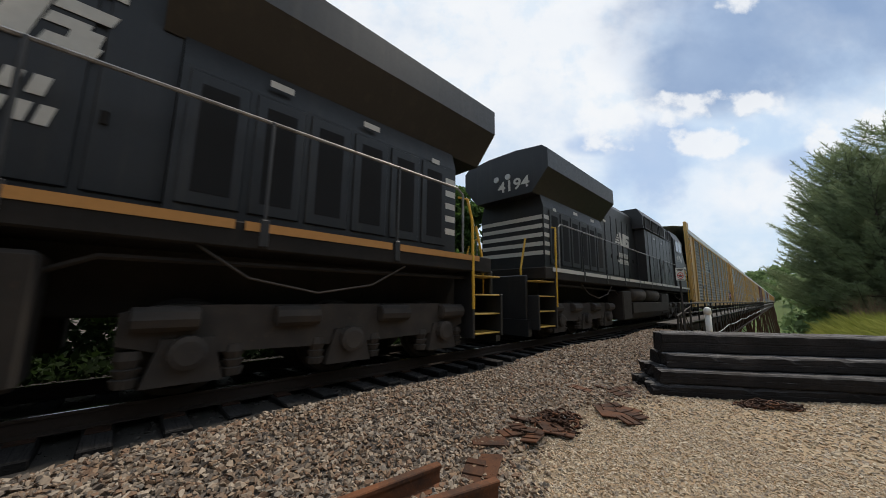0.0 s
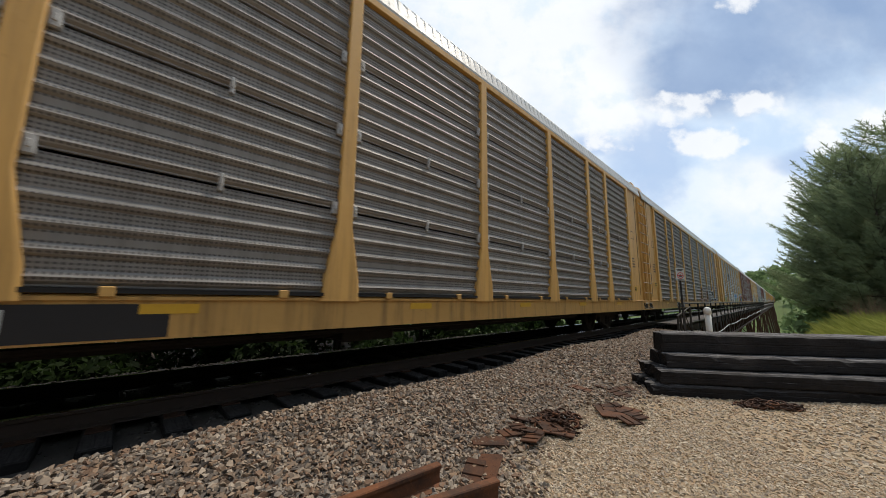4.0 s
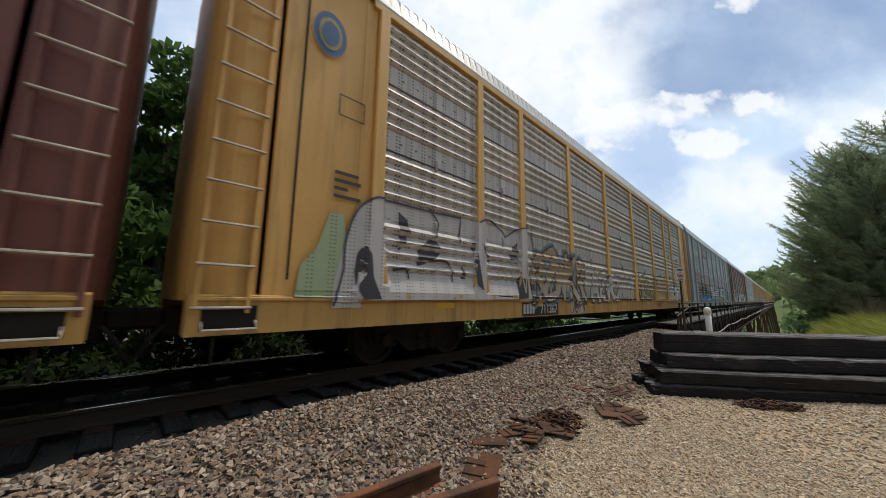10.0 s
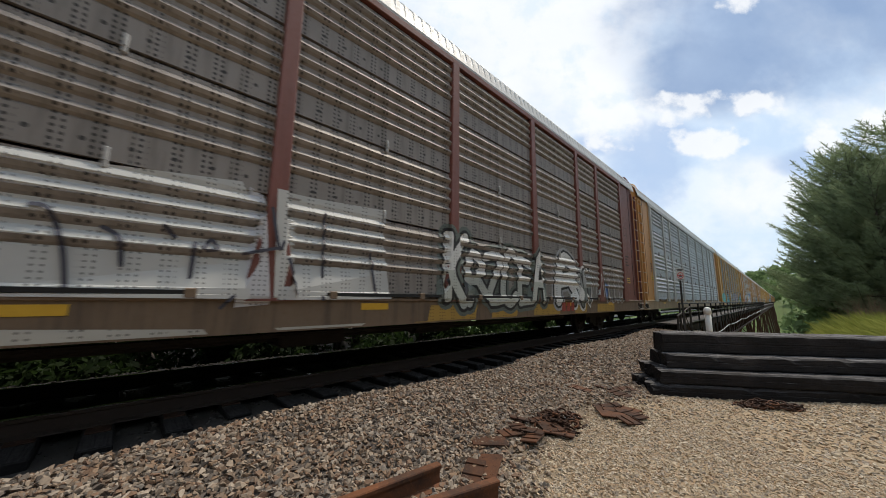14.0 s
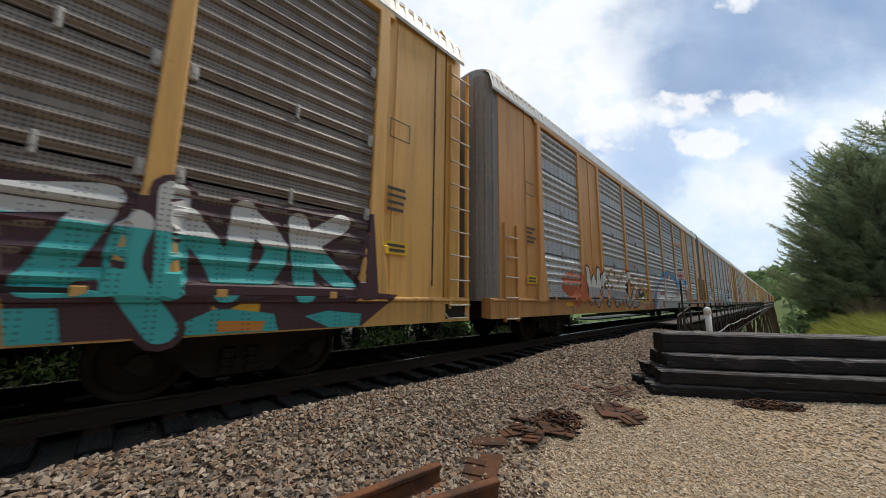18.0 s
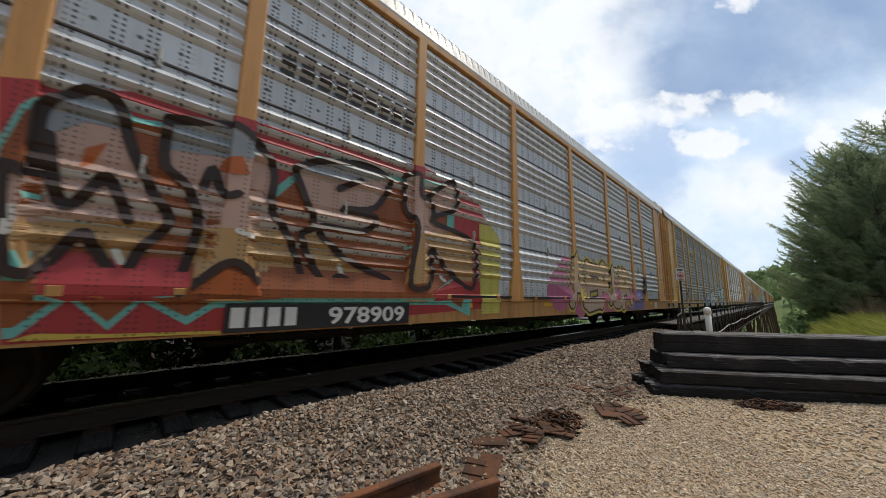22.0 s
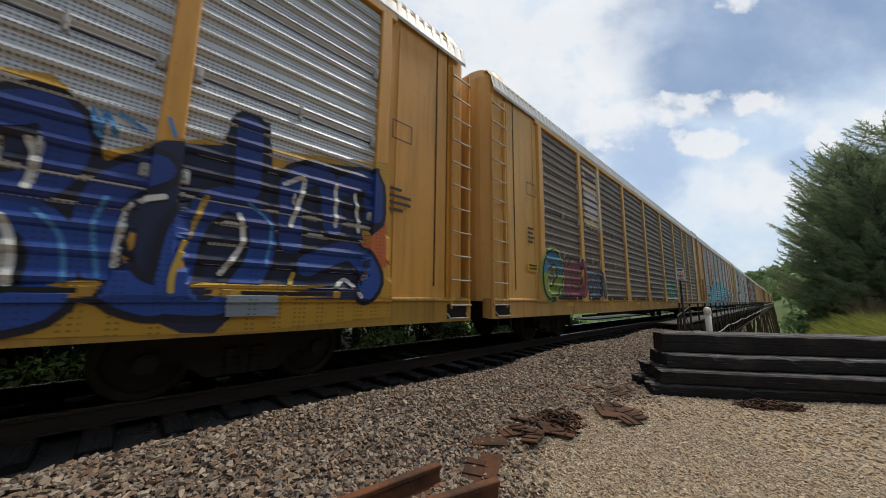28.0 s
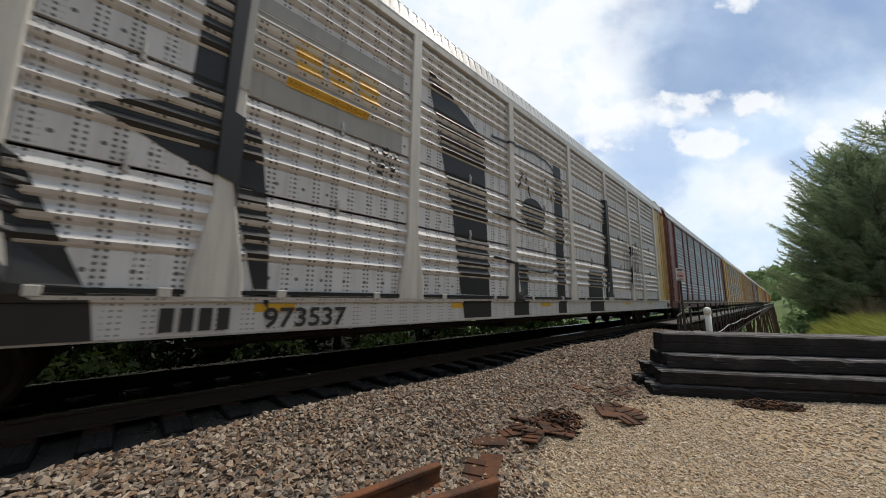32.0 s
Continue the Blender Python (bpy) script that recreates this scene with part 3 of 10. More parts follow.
SHIFT = {1: 0.3, 2: 0.6, 3: 0.0, 4: 0.2, 7: 0.0, 9: -0.4, 10: -0.3, 11: -0.3, 12: -0.4, 13: -0.1, 14: -0.45, 15: -0.3, 18: -0.6, 19: 0.05}


def rib_depth(style, u):
    """How far the sheeting stands out at height u (0..1) of a row."""
    if style == "fine":
        k = (u * 5) % 1.0
        if u < 0.02 or u > 0.98:
            return 0.0
        return 0.042 * max(0.0, math.sin(math.pi * min(1, max(0, (k - 0.08) / 0.55)))) if k < 0.63 else 0.0
    if u < 0.30:
        return 0.012
    k = ((u - 0.30) / 0.70 * 4.0) % 1.0
    return 0.055 * max(0.0, math.sin(math.pi * min(1, k / 0.72))) if k < 0.72 else 0.0


def rib_heights(style):
    if style == "fine":
        us = [0.0]
        for i in range(5):
            us += [(i + a) / 5 for a in (0.08, 0.19, 0.355, 0.52, 0.63)]
        return us + [1.0]
    us = [0.0, 0.02, 0.28, 0.30]
    for i in range(4):
        us += [0.30 + 0.70 * (i + a) / 4 for a in (0.14, 0.36, 0.58, 0.72, 0.99)]
    return us[:-1] + [1.0]


def panel_mesh(style, width):
    g = G()
    hw = (width - 0.20) / 2
    prof = [(rib_depth(style, u), u * (ROW_H - 0.034)) for u in rib_heights(style)]
    prof = prof + [(-0.04, ROW_H - 0.034), (-0.04, 0)]
    g.prism(prof, -hw, hw)
    return g.mesh("side_panel")


def post_mesh():
    g = G()
    prof = [(-0.26, Z_SILL1 - 0.05), (0.26, Z_SILL1 - 0.05), (0.24, Z_SILL1 + 0.22), (0.105, 2.05), (0.09, Z_PAN1 + 0.02), (-0.09, Z_PAN1 + 0.02), (-0.105, 2.05), (-0.24, Z_SILL1 + 0.22)]
    n = len(prof)
    vs = [(-0.03, u, w) for u, w in prof] + [(0.065, u, w) for u, w in prof] + [(0.075, u * 0.86, w * 0.998) for u, w in prof]
    fs = [(i, (i + 1) % n, n + (i + 1) % n, n + i) for i in range(n)] + [(n + i, n + (i + 1) % n, 2 * n + (i + 1) % n, 2 * n + i) for i in range(n)]
    fs += [tuple(range(2 * n, 3 * n))]
    return g.add(vs, fs).mesh("post")


def roof_mesh():
    """Cross-ribbed roof sheet with a sloping eave on both sides."""
    prof = [(HW + 0.05, Z_PAN1 + 0.10), (HW + 0.06, Z_PAN1 + 0.16), (HW - 0.02, Z_TOP - 0.04), (HW - 0.14, Z_TOP + 0.12), (HW * 0.5, Z_TOP + 0.24), (0, Z_TOP + 0.29)]
    prof = prof + [(-x, z) for x, z in prof[-2::-1]]
    g = G()
    ys, lift = [], []
    n = int((2 * END - 0.3) / 0.20)
    for i in range(n):
        a = -END + 0.15 + i * 0.20
        ys += [a, a + 0.075, a + 0.10, a + 0.175]
        lift += [0, 0, 0.016, 0.016]
    w = len(prof)
    vs = []
    for y, h in zip(ys, lift):
        for k, (x, z) in enumerate(prof):
            out = h if 1 < k < w - 2 else 0
            vs.append((x + (out * 0.7 if x > 0 else -out * 0.7) * (abs(x) > HW * 0.8), y, z + out))
    fs = [(j * w + i, j * w + i + 1, (j + 1) * w + i + 1, (j + 1) * w + i) for j in range(len(ys) - 1) for i in range(w - 1)]
    return g.add(vs, fs).mesh("roof")


def end_mesh(s):
    """The end door: rounded in plan, closing one end of the car."""
    g = G()
    out = []
    for k in range(7):
        a = math.pi / 2 * k / 6
        out.append((HW - 0.50 + 0.48 * math.cos(a), END - 0.42 + 0.42 * math.sin(a)))
    half = [(HW - 0.02, END - 0.65)] + out
    prof = [(x, s * y) for x, y in half] + [(-x, s * y) for x, y in half[::-1]]
    g.prism(prof, Z_SILL1 - 0.05, Z_TOP - 0.02, "z")
    top = [(x * 0.93, s * (abs(y) - 0.06)) for x, y in prof]
    n = len(prof)
    vs = [(x, y, Z_TOP - 0.02) for x, y in prof] + [(x, y, Z_TOP + 0.22) for x, y in top]
    g.add(vs, [(i, (i + 1) % n, n + (i + 1) % n, n + i) for i in range(n)] + [tuple(range(n, 2 * n))])
    return g.mesh("end_door")


def ladder(parent, at, width, z0, z1, paint, single_rungs):
    """Side ladder: two flat rails and round rungs, worn and pale with highlights put into their colour."""
    rails = G()
    for s in (-1, 1):
        rails.box(0, 0.075, s * width / 2 - 0.022, s * width / 2 + 0.022, z0, z1, 0.006)
    heights = [z0 + 0.06 + i * 0.44 for i in range(int((z1 - z0) / 0.44) + 1)]
    bar = lambda z: [(0.085, -width / 2 - 0.03, z), (0.085, width / 2 + 0.03, z)]
    if not single_rungs:
        for z in heights:
            rails.tube(bar(z), 0.015, 5)
    ob = part("ladder", shared(("ladder", z1, width, single_rungs), lambda: rails.mesh("ladder")), paint, parent, at=at)
    if single_rungs:
        rung = shared(("rung", width), lambda: G().tube(bar(0.0), 0.016, 6).mesh("rung"))
        for z in heights:
            part("rung", rung, steel((0.50, 0.46, 0.38), 0.5, 0.2), ob, at=(0, 0, z))
    return ob


def truck_parts(parent, y, wheel_r, mat, axles=(-0.87, 0.87), heavy=False):
    """A bogie with side frames, springs and turning wheelsets. Returns the wheelsets."""
    def frame_geo():
        g = G()
        for sx in (-1, 1):
            if heavy:
                L = axles[-1] + 0.55
                prof = [(-L, 0.62), (-L, 0.92), (-L + 0.3, 1.0), (L - 0.3, 1.0), (L, 0.92), (L, 0.62), (L - 0.4, 0.5), (0.6, 0.46), (-0.6, 0.46), (-L + 0.4, 0.5)]
                g.prism(prof, sx * 1.12 - 0.09, sx * 1.12 + 0.09, "x")
                for a in axles:
                    g.prism([(a - 0.34, 0.20), (a + 0.34, 0.20), (a + 0.22, 0.66), (a - 0.22, 0.66)], sx * 1.16 - 0.1, sx * 1.16 + 0.1, "x")
                    g.lathe([(sx * 0.0, 0.17), (sx * 0.16, 0.17), (sx * 0.18, 0.12)], (sx * 1.2, a, wheel_r), "x", 14)
                    for d in (-0.44, 0.44):
                        g.lathe([(0, 0.10), (0.08, 0.12), (0.09, 0.085), (0.17, 0.12), (0.18, 0.085), (0.26, 0.12), (0.34, 0.10)], (sx * 1.14, a + d, 0.22), "z", 10)
                for d in (-L + 0.35, -0.75, 0.75, L - 0.35):
                    g.lathe([(d - 0.28, 0.10), (d - 0.26, 0.13), (d + 0.26, 0.13), (d + 0.28, 0.10)], (sx * 1.25, 0, 0.86), "y", 10)
            else:
                prof = [(-1.05, 0.42), (-1.05, 0.62), (-0.55, 0.72), (0.55, 0.72), (1.05, 0.62), (1.05, 0.42), (0.62, 0.40), (0.36, 0.20), (-0.36, 0.20), (-0.62, 0.40)]
                g.prism(prof, sx * 1.0 - 0.07, sx * 1.0 + 0.07, "x")
                for a in axles:
                    g.lathe([(sx * 0.0, 0.10), (sx * 0.14, 0.10)], (sx * 1.03, a, wheel_r), "x", 10)
                for d in (-0.13, 0.13):
                    g.lathe([(0.22, 0.08), (0.30, 0.10), (0.31, 0.07), (0.39, 0.10), (0.40, 0.07), (0.5, 0.09)], (sx * 1.06, d, 0), "z", 8)
        g.box(-1.0, 1.0, -0.22, 0.22, 0.45, 0.66, 0.03)
        return g.mesh("truck_frame")
    fr = part("truck_frame", shared(("truck", heavy), frame_geo), mat, parent, "cast steel bogie frame with coil springs", at=(0, y, 0))

    def wheelset():
        g = G()
        for s in (-1, 1):
            prof = [(s * 0.66, wheel_r + 0.03), (s * 0.69, wheel_r + 0.03), (s * 0.70, wheel_r), (s * 0.80, wheel_r - 0.006), (s * 0.80, wheel_r - 0.07), (s * 0.75, wheel_r - 0.09), (s * 0.76, 0.16), (s * 0.82, 0.14), (s * 0.82, 0.085)]
            g.lathe(prof, (0, 0, 0), "x", 24)
            for k in range(3):
                t = 2 * math.pi * k / 3
                g.lathe([(s * 0.755, 0.03), (s * 0.785, 0.03)], (0, 0.27 * math.cos(t), 0.27 * math.sin(t)), "x", 6)
        g.tube([(-0.95, 0, 0), (0.95, 0, 0)], 0.08, 10)
        return g.mesh("wheelset")
    me = shared(("wheelset", heavy), wheelset)
    out = []
    for a in axles:
        w = part("wheelset", me, black_grime(1.5), fr, at=(0, a, wheel_r))
        out.append((w, a, wheel_r))
    return out


VEHICLES = []    # (thing, place along the track at 0 s, wheelsets)


def autorack(k, body, panel_mat, style, label, roof_col=(0.52, 0.53, 0.52), end_col=None, sill_col=None, plates=(), detail=True, open_end=False):
    """One covered car carrier, k-th behind the engines. body: paint of posts and ends; plates: bays closed by painted plates."""
    y_mid = GAP_0 + CAR_PITCH * (k - 0.5) + SHIFT.get(k, 0.0)
    car = thing("autorack_car", label, "railway car", "autorack cars of the train", at=(TRACK_X, y_mid, 0))
    paint = painted(body)
    endp = painted(end_col) if end_col else paint
    # sill paint: body colour darkened for shade, with heavier dirt over it
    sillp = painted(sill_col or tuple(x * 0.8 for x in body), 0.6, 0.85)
    under = black_grime()
    sill = shared("sill", lambda: G().prism([(HW - 0.2, Z_SILL0 + 0.02), (HW + 0.03, Z_SILL0), (HW + 0.03, Z_SILL1), (HW - 0.02, Z_SILL1 + 0.02), (HW - 0.2, Z_SILL1)], -END + 0.05, END - 0.05).box(HW + 0.03, HW + 0.055, -END + 0.1, END - 0.1, Z_SILL1 - 0.05, Z_SILL1 - 0.01, 0.006).mesh("side_sill"))
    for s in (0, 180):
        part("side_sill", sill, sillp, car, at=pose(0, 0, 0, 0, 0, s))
    part("underframe", shared("under", lambda: G().box(-1.3, 1.3, -END + 0.3, END - 0.3, 0.86, 1.06).box(-0.22, 0.22, -END, END, 0.58, 0.95, 0.02).tube([(1.2, -6.5, 0.62), (1.2, 6.5, 0.62)], 0.03).tube([(0.9, -7, 0.55), (0.9, 7, 0.55)], 0.04).box(0.5, 1.15, -1.2, -0.3, 0.45, 0.86, 0.03).lathe([(-0.5, 0.02), (-0.45, 0.17), (0.45, 0.17), (0.5, 0.02)], (0.85, 1.6, 0.62), "y", 12).mesh("underframe")), under, car, "dark grimy steel underframe")
    # far side and inside
    part("side_sheeting", shared(("far", style), lambda: G().box(-HW - 0.02, -HW + 0.02, -BAY_END - 1.5, BAY_END + 1.5, Z_SILL1, Z_PAN1 + 0.1).mesh("side_sheeting")), panel_mat, car)
    # black strip stands in for the shaded gap under the sheets; no seal there
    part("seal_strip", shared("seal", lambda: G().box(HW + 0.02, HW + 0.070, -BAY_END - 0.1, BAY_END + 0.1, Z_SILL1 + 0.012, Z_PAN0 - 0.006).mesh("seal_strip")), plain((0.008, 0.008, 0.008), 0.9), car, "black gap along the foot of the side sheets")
    if detail:
        clip = shared("foot_clip", lambda: G().box(HW + 0.03, HW + 0.086, -0.05, 0.05, Z_SILL1 - 0.02, Z_PAN0 + 0.012, 0.008).mesh("foot_clip"))
        for i in range(BAYS):
            span = POSTS[i + 1] - POSTS[i]
            for q in (0.25, 0.75):
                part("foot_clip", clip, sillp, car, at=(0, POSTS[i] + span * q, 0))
    part("top_chord", shared("chord", lambda: G().box(HW - 0.1, HW + 0.06, -BAY_END - 0.2, BAY_END + 0.2, Z_PAN1, Z_PAN1 + 0.12, 0.01).mesh("top_chord")), paint, car)
    part("roof", shared("roof", roof_mesh), painted(roof_col, 0.45, 0.4), car, "pale cross-ribbed steel roof")
    post = shared("post", post_mesh)
    for i in range(BAYS):
        y, w = (POSTS[i] + POSTS[i + 1]) / 2, round(POSTS[i + 1] - POSTS[i], 3)
        if i in plates:
            plate = shared(("plate_panel", w), lambda: G().box(-0.03, 0.03, -w / 2 + 0.10, w / 2 - 0.10, 0, Z_PAN1 - Z_PAN0, 0.01).box(0.03, 0.045, -0.012, 0.012, 0.0, Z_PAN1 - Z_PAN0).mesh("plate_panel"))
            part("plate_panel", plate, paint, car, "plain painted steel plate bay", at=(HW, y, Z_PAN0))
            continue
        pm = shared(("panel", style, w), lambda: panel_mesh(style, w))
        for r in range(4):
            part("side_panel", pm, panel_mat, car, at=(HW, y, Z_PAN0 + r * ROW_H))
    for y in POSTS:
        part("post", post, paint, car, at=(HW, y, 0))
    if detail:
        clamp = shared("clamp", lambda: G().box(-0.01, 0.045, -0.042, 0.042, -0.09, 0.09, 0.014).box(0.04, 0.058, -0.016, 0.016, -0.035, 0.035, 0.006).mesh("clamp"))
        latch = shared("latch", lambda: G().box(-0.01, 0.045, -0.022, 0.022, -0.10, 0.10, 0.01).box(0.04, 0.058, -0.010, 0.010, -0.03, 0.05).mesh("latch"))
        galv = steel((0.52, 0.51, 0.49), 0.5, 0.3)
        for r in (1, 2, 3):
            z = Z_PAN0 + r * ROW_H
            for i in range(BAYS):
                if i in plates:
                    continue
                if style == "fine":
                    part("clamp", clamp, galv, car, at=(HW, POSTS[i] + 0.145, z))
                    part("clamp", clamp, galv, car, at=(HW, POSTS[i + 1] - 0.145, z))
                if r < 3:
                    part("latch", latch, galv, car, at=(HW, (POSTS[i] + POSTS[i + 1]) / 2, z + 0.02))
    for s in (-1, 1):
        y = s * (BAY_END + 0.72)
        a, b = sorted((s * (BAY_END + 0.1), s * (END - (0.43 if plates else 0.70))))
        part("end_plate", shared(("endplate", s, bool(plates)), lambda: G().box(HW - 0.05, HW, a, b, Z_SILL1, Z_TOP - 0.06, 0.01).mesh("end_plate")), endp, car)
        rib = shared("end_rib", lambda: G().box(0, 0.016, -0.014, 0.014, Z_SILL1, Z_TOP - 0.30, 0.005).mesh("rib"))
        part("rib", rib, endp, car, at=(HW, s * (BAY_END + (0.62 if plates else 0.30)), 0))
        if not plates:
            # near-black strip on the plate stands in for the shade inside a slit
            part("slot", shared(("slot", s), lambda: G().box(HW - 0.02, HW + 0.006, y + s * 0.445 - 0.014, y + s * 0.445 + 0.014, Z_SILL1 + 0.2, Z_TOP - 0.3).mesh("slot")), under, car)
        if not (open_end and s < 0):
            part("end_door", shared(("end", s), lambda: end_mesh(s)), painted((0.20, 0.19, 0.18), 0.6, 0.8) if plates else endp, car, "rounded steel end doors")
            if plates:
                bead = shared("end_bead", lambda: G().tube([(0, 0, Z_SILL1), (0, 0, Z_TOP - 0.05)], 0.022, 6).mesh("bead"))
                for q in (0.35, 0.75, 1.15):
                    part("bead", bead, steel((0.30, 0.29, 0.28), 0.6, 0.2), car, at=(HW - 0.50 + 0.48 * math.cos(q), s * (END - 0.42 + 0.42 * math.sin(q)), 0))
        else:
            for z in (1.1, 2.75, 4.3):
                part("deck", G().box(-1.5, 1.5, -END + 0.6, -BAY_END + 6, z, z + 0.08), under, car)
            part("end_door", G().box(HW - 0.16, HW + 0.02, -END - 0.05, -END + 0.75, Z_SILL1, Z_TOP + 0.42, 0.04), endp, car, "end door folded back open")
        ladder(car, (HW - 0.02, s * (END - (0.80 if plates else 0.34)), 0), 0.46, 0.62 if plates else 0.92, 2.75 if plates else 5.6, endp, detail)
        if detail and not plates:
            yb = s * (END - 0.42)
            # flat dark plate on the sill takes the place of a recess in shade
            part("step_recess", shared(("recess", s), lambda: G().box(HW + 0.02, HW + 0.034, yb - 0.25, yb + 0.25, Z_SILL0 + 0.05, Z_SILL1 - 0.10).mesh("step_recess")), black_grime(), car, "dark recess for the foot step")
            part("grab_iron", shared(("grab", s), lambda: G().tube([(HW + 0.03, yb - 0.24, 0.84), (HW + 0.10, yb - 0.24, 0.76), (HW + 0.10, yb + 0.24, 0.76), (HW + 0.03, yb + 0.24, 0.84)], 0.014, 6).mesh("grab_iron")), steel((0.50, 0.46, 0.38), 0.5, 0.2), car)
        part("coupler", shared(("coupler", s), lambda: G().box(-0.13, 0.13, min(s * END, s * (END + 0.30)), max(s * END, s * (END + 0.30)), 0.68, 0.94, 0.04).mesh("coupler")), under, car, "rusty steel coupler")
        part("brake_hose", shared(("hose", s), lambda: G().tube([(0.35, s * END, 0.75), (0.36, s * (END + 0.12), 0.6), (0.3, s * (END + 0.25), 0.32), (0.1, s * (END + 0.27), 0.28)], 0.025, 6).mesh("brake_hose")), plain((0.02, 0.02, 0.02)), car)
        part("step", shared(("step", s), lambda: G().tube([(HW, s * END - 0.3 * s, 0.75), (HW, s * END - 0.3 * s, 0.42), (HW, s * END - 0.75 * s, 0.42), (HW, s * END - 0.75 * s, 0.75)], 0.018, 5).mesh("step")), under, car)
    # yellow reflectors along the sill
    refl = shared("refl", lambda: G().box(0, 0.006, -0.22, 0.22, 0, 0.09).mesh("reflector"))
    for i in range(7):
        part("reflector", refl, plain((0.62, 0.36, 0.03), 0.4), car, at=(HW + 0.032, -9.4 + i * 3.1, 0.93))
    wheels = []
    for s in (-1, 1):
        wheels += [(w, s * 9.4 + a, r) for w, a, r in truck_parts(car, s * 9.4, 0.42, black_grime())]
    VEHICLES.append((car, y_mid, 0, wheels))
    return car


YEL, TAN, BROWN, SILV, BRIGHT = (0.59, 0.34, 0.095), (0.50, 0.255, 0.08), (0.16, 0.052, 0.038), (0.30, 0.31, 0.32), (0.57, 0.285, 0.05)
A_GREY = lambda: sheet((0.285, 0.268, 0.248), 0.2, "fine")
A_DARK = lambda: sheet((0.25, 0.222, 0.20), 0.2, "fine", 0.6)
B_GREY = lambda: sheet((0.50, 0.53, 0.56), 0.3, "bold", 0.35)
B_MID = lambda: sheet((0.34, 0.35, 0.36), 0.35, "bold", 0.4)
B_BLUE = lambda: sheet((0.60, 0.635, 0.67), 0.35, "bold", 0.2)
B_SHINY = lambda: sheet((0.72, 0.76, 0.79), 0.5, "bold", 0.1)
B_SILVER = lambda: sheet((0.49, 0.515, 0.55), 0.35, "bold", 0.35)
B_PALE = lambda: sheet((0.58, 0.55, 0.51), 0.2, "bold", 0.55)
B_BROWN = lambda: sheet((0.29, 0.26, 0.235), 0.2, "bold", 0.7)
B_DULL = lambda: sheet((0.37, 0.35, 0.335), 0.25, "bold", 0.6)
A_SHINY = lambda: sheet((0.68, 0.71, 0.74), 0.5, "fine", 0.15)
WHITE = lambda: sheet((0.66, 0.65, 0.64), 0.0, "bold", 0.3)
CARS = {}
SPEC = [
    (1, YEL, A_GREY, "fine", "yellow autorack car with grey sheeting and an open end door", dict(open_end=True)),
    (2, YEL, A_GREY, "fine", "yellow autorack car with grey slatted sides and a white slogan panel", {}),
    (3, YEL, A_DARK, "fine", "yellow autorack car with dark grey sides and brown graffiti", {}),
    (4, YEL, B_MID, "bold", "yellow autorack car with punched grey sides and many graffiti", {}),
    (5, BROWN, A_DARK, "fine", "brown-red autorack car with dirty grey sides and chalk graffiti", dict(sill_col=(0.40, 0.23, 0.06))),
    (6, YEL, B_PALE, "bold", "yellow autorack car with dirty sides and pale graffiti letters", {}),
    (7, SILV, B_SILVER, "bold", "silver autorack car with red ribs and bright graffiti", dict(sill_col=(0.30, 0.28, 0.26))),
    (8, BROWN, B_BROWN, "bold", "brown-red autorack car with white outlined graffiti", dict(sill_col=(0.15, 0.10, 0.06))),
    (9, (0.42, 0.42, 0.40), B_BLUE, "bold", "pale grey autorack car with punched sides and tan ends", dict(end_col=TAN, sill_col=(0.34, 0.25, 0.15))),
    (10, YEL, A_DARK, "fine", "yellow autorack car with grey slatted sides and turquoise graffiti", {}),
    (11, TAN, B_GREY, "bold", "tan autorack car with plate bays and colourful graffiti", dict(plates=(1, 7))),
    (12, TAN, B_GREY, "bold", "tan autorack car with red emblem plates and silver graffiti", dict(plates=(1, 7))),
    (13, TAN, B_BLUE, "bold", "tan autorack car with blue-grey sides and orange graffiti", {}),
    (14, YEL, B_DULL, "bold", "yellow autorack car with brownish sides and green graffiti", {}),
    (15, BRIGHT, B_SHINY, "bold", "bright yellow autorack car with clean shiny galvanised sides", {}),
    # sill_col here is a darker yellow that holds the sill's shade
    (16, BRIGHT, A_SHINY, "fine", "yellow autorack car with shiny sides and large blue graffiti", dict(sill_col=(0.34, 0.19, 0.025))),
    (17, YEL, A_DARK, "fine", "yellow autorack car with brown-grey sides and a white emblem plate", {}),
    (18, TAN, B_GREY, "bold", "tan autorack car with red emblem plates and cyan graffiti", dict(plates=(1, 7))),
    (19, (0.50, 0.48, 0.44), WHITE, "bold", "autorack car painted white with large black figures", dict(end_col=(0.52, 0.36, 0.13))),
]
for k, body, mat, style, label, opt in SPEC:
    CARS[k] = autorack(k, body, mat(), style, label, **opt)
for k in range(20, 31):
    CARS[k] = autorack(k, (YEL, TAN, BROWN)[k % 3], (B_DULL, A_GREY, B_GREY)[k % 3](), ("bold", "fine", "bold")[k % 3], "autorack car with grey corrugated sides far down the train", detail=False)


# ---------------------------------------------------------------- writing
def text_mesh(word, bold=0.0, shear=0.0):
    """Outline letters of the built-in font as a flat mesh in x and y, one unit high."""
    cu = bpy.data.curves.new("letters", "FONT")
    cu.body, cu.size, cu.offset, cu.shear, cu.resolution_u, cu.fill_mode = word, 1.38, bold, shear, 3, "BOTH"
    ob = bpy.data.objects.new("letters", cu)
    scene.collection.objects.link(ob)
    me = bpy.data.meshes.new_from_object(ob.evaluated_get(bpy.context.evaluated_depsgraph_get()))
    bpy.data.objects.remove(ob)
    me.materials.clear()
    me.materials.append(None)
    return me


FACE_SIDE = Matrix(((0, 0, 1, 0), (1, 0, 0, 0), (0, 1, 0, 0), (0, 0, 0, 1)))      # letters on a side that faces +x
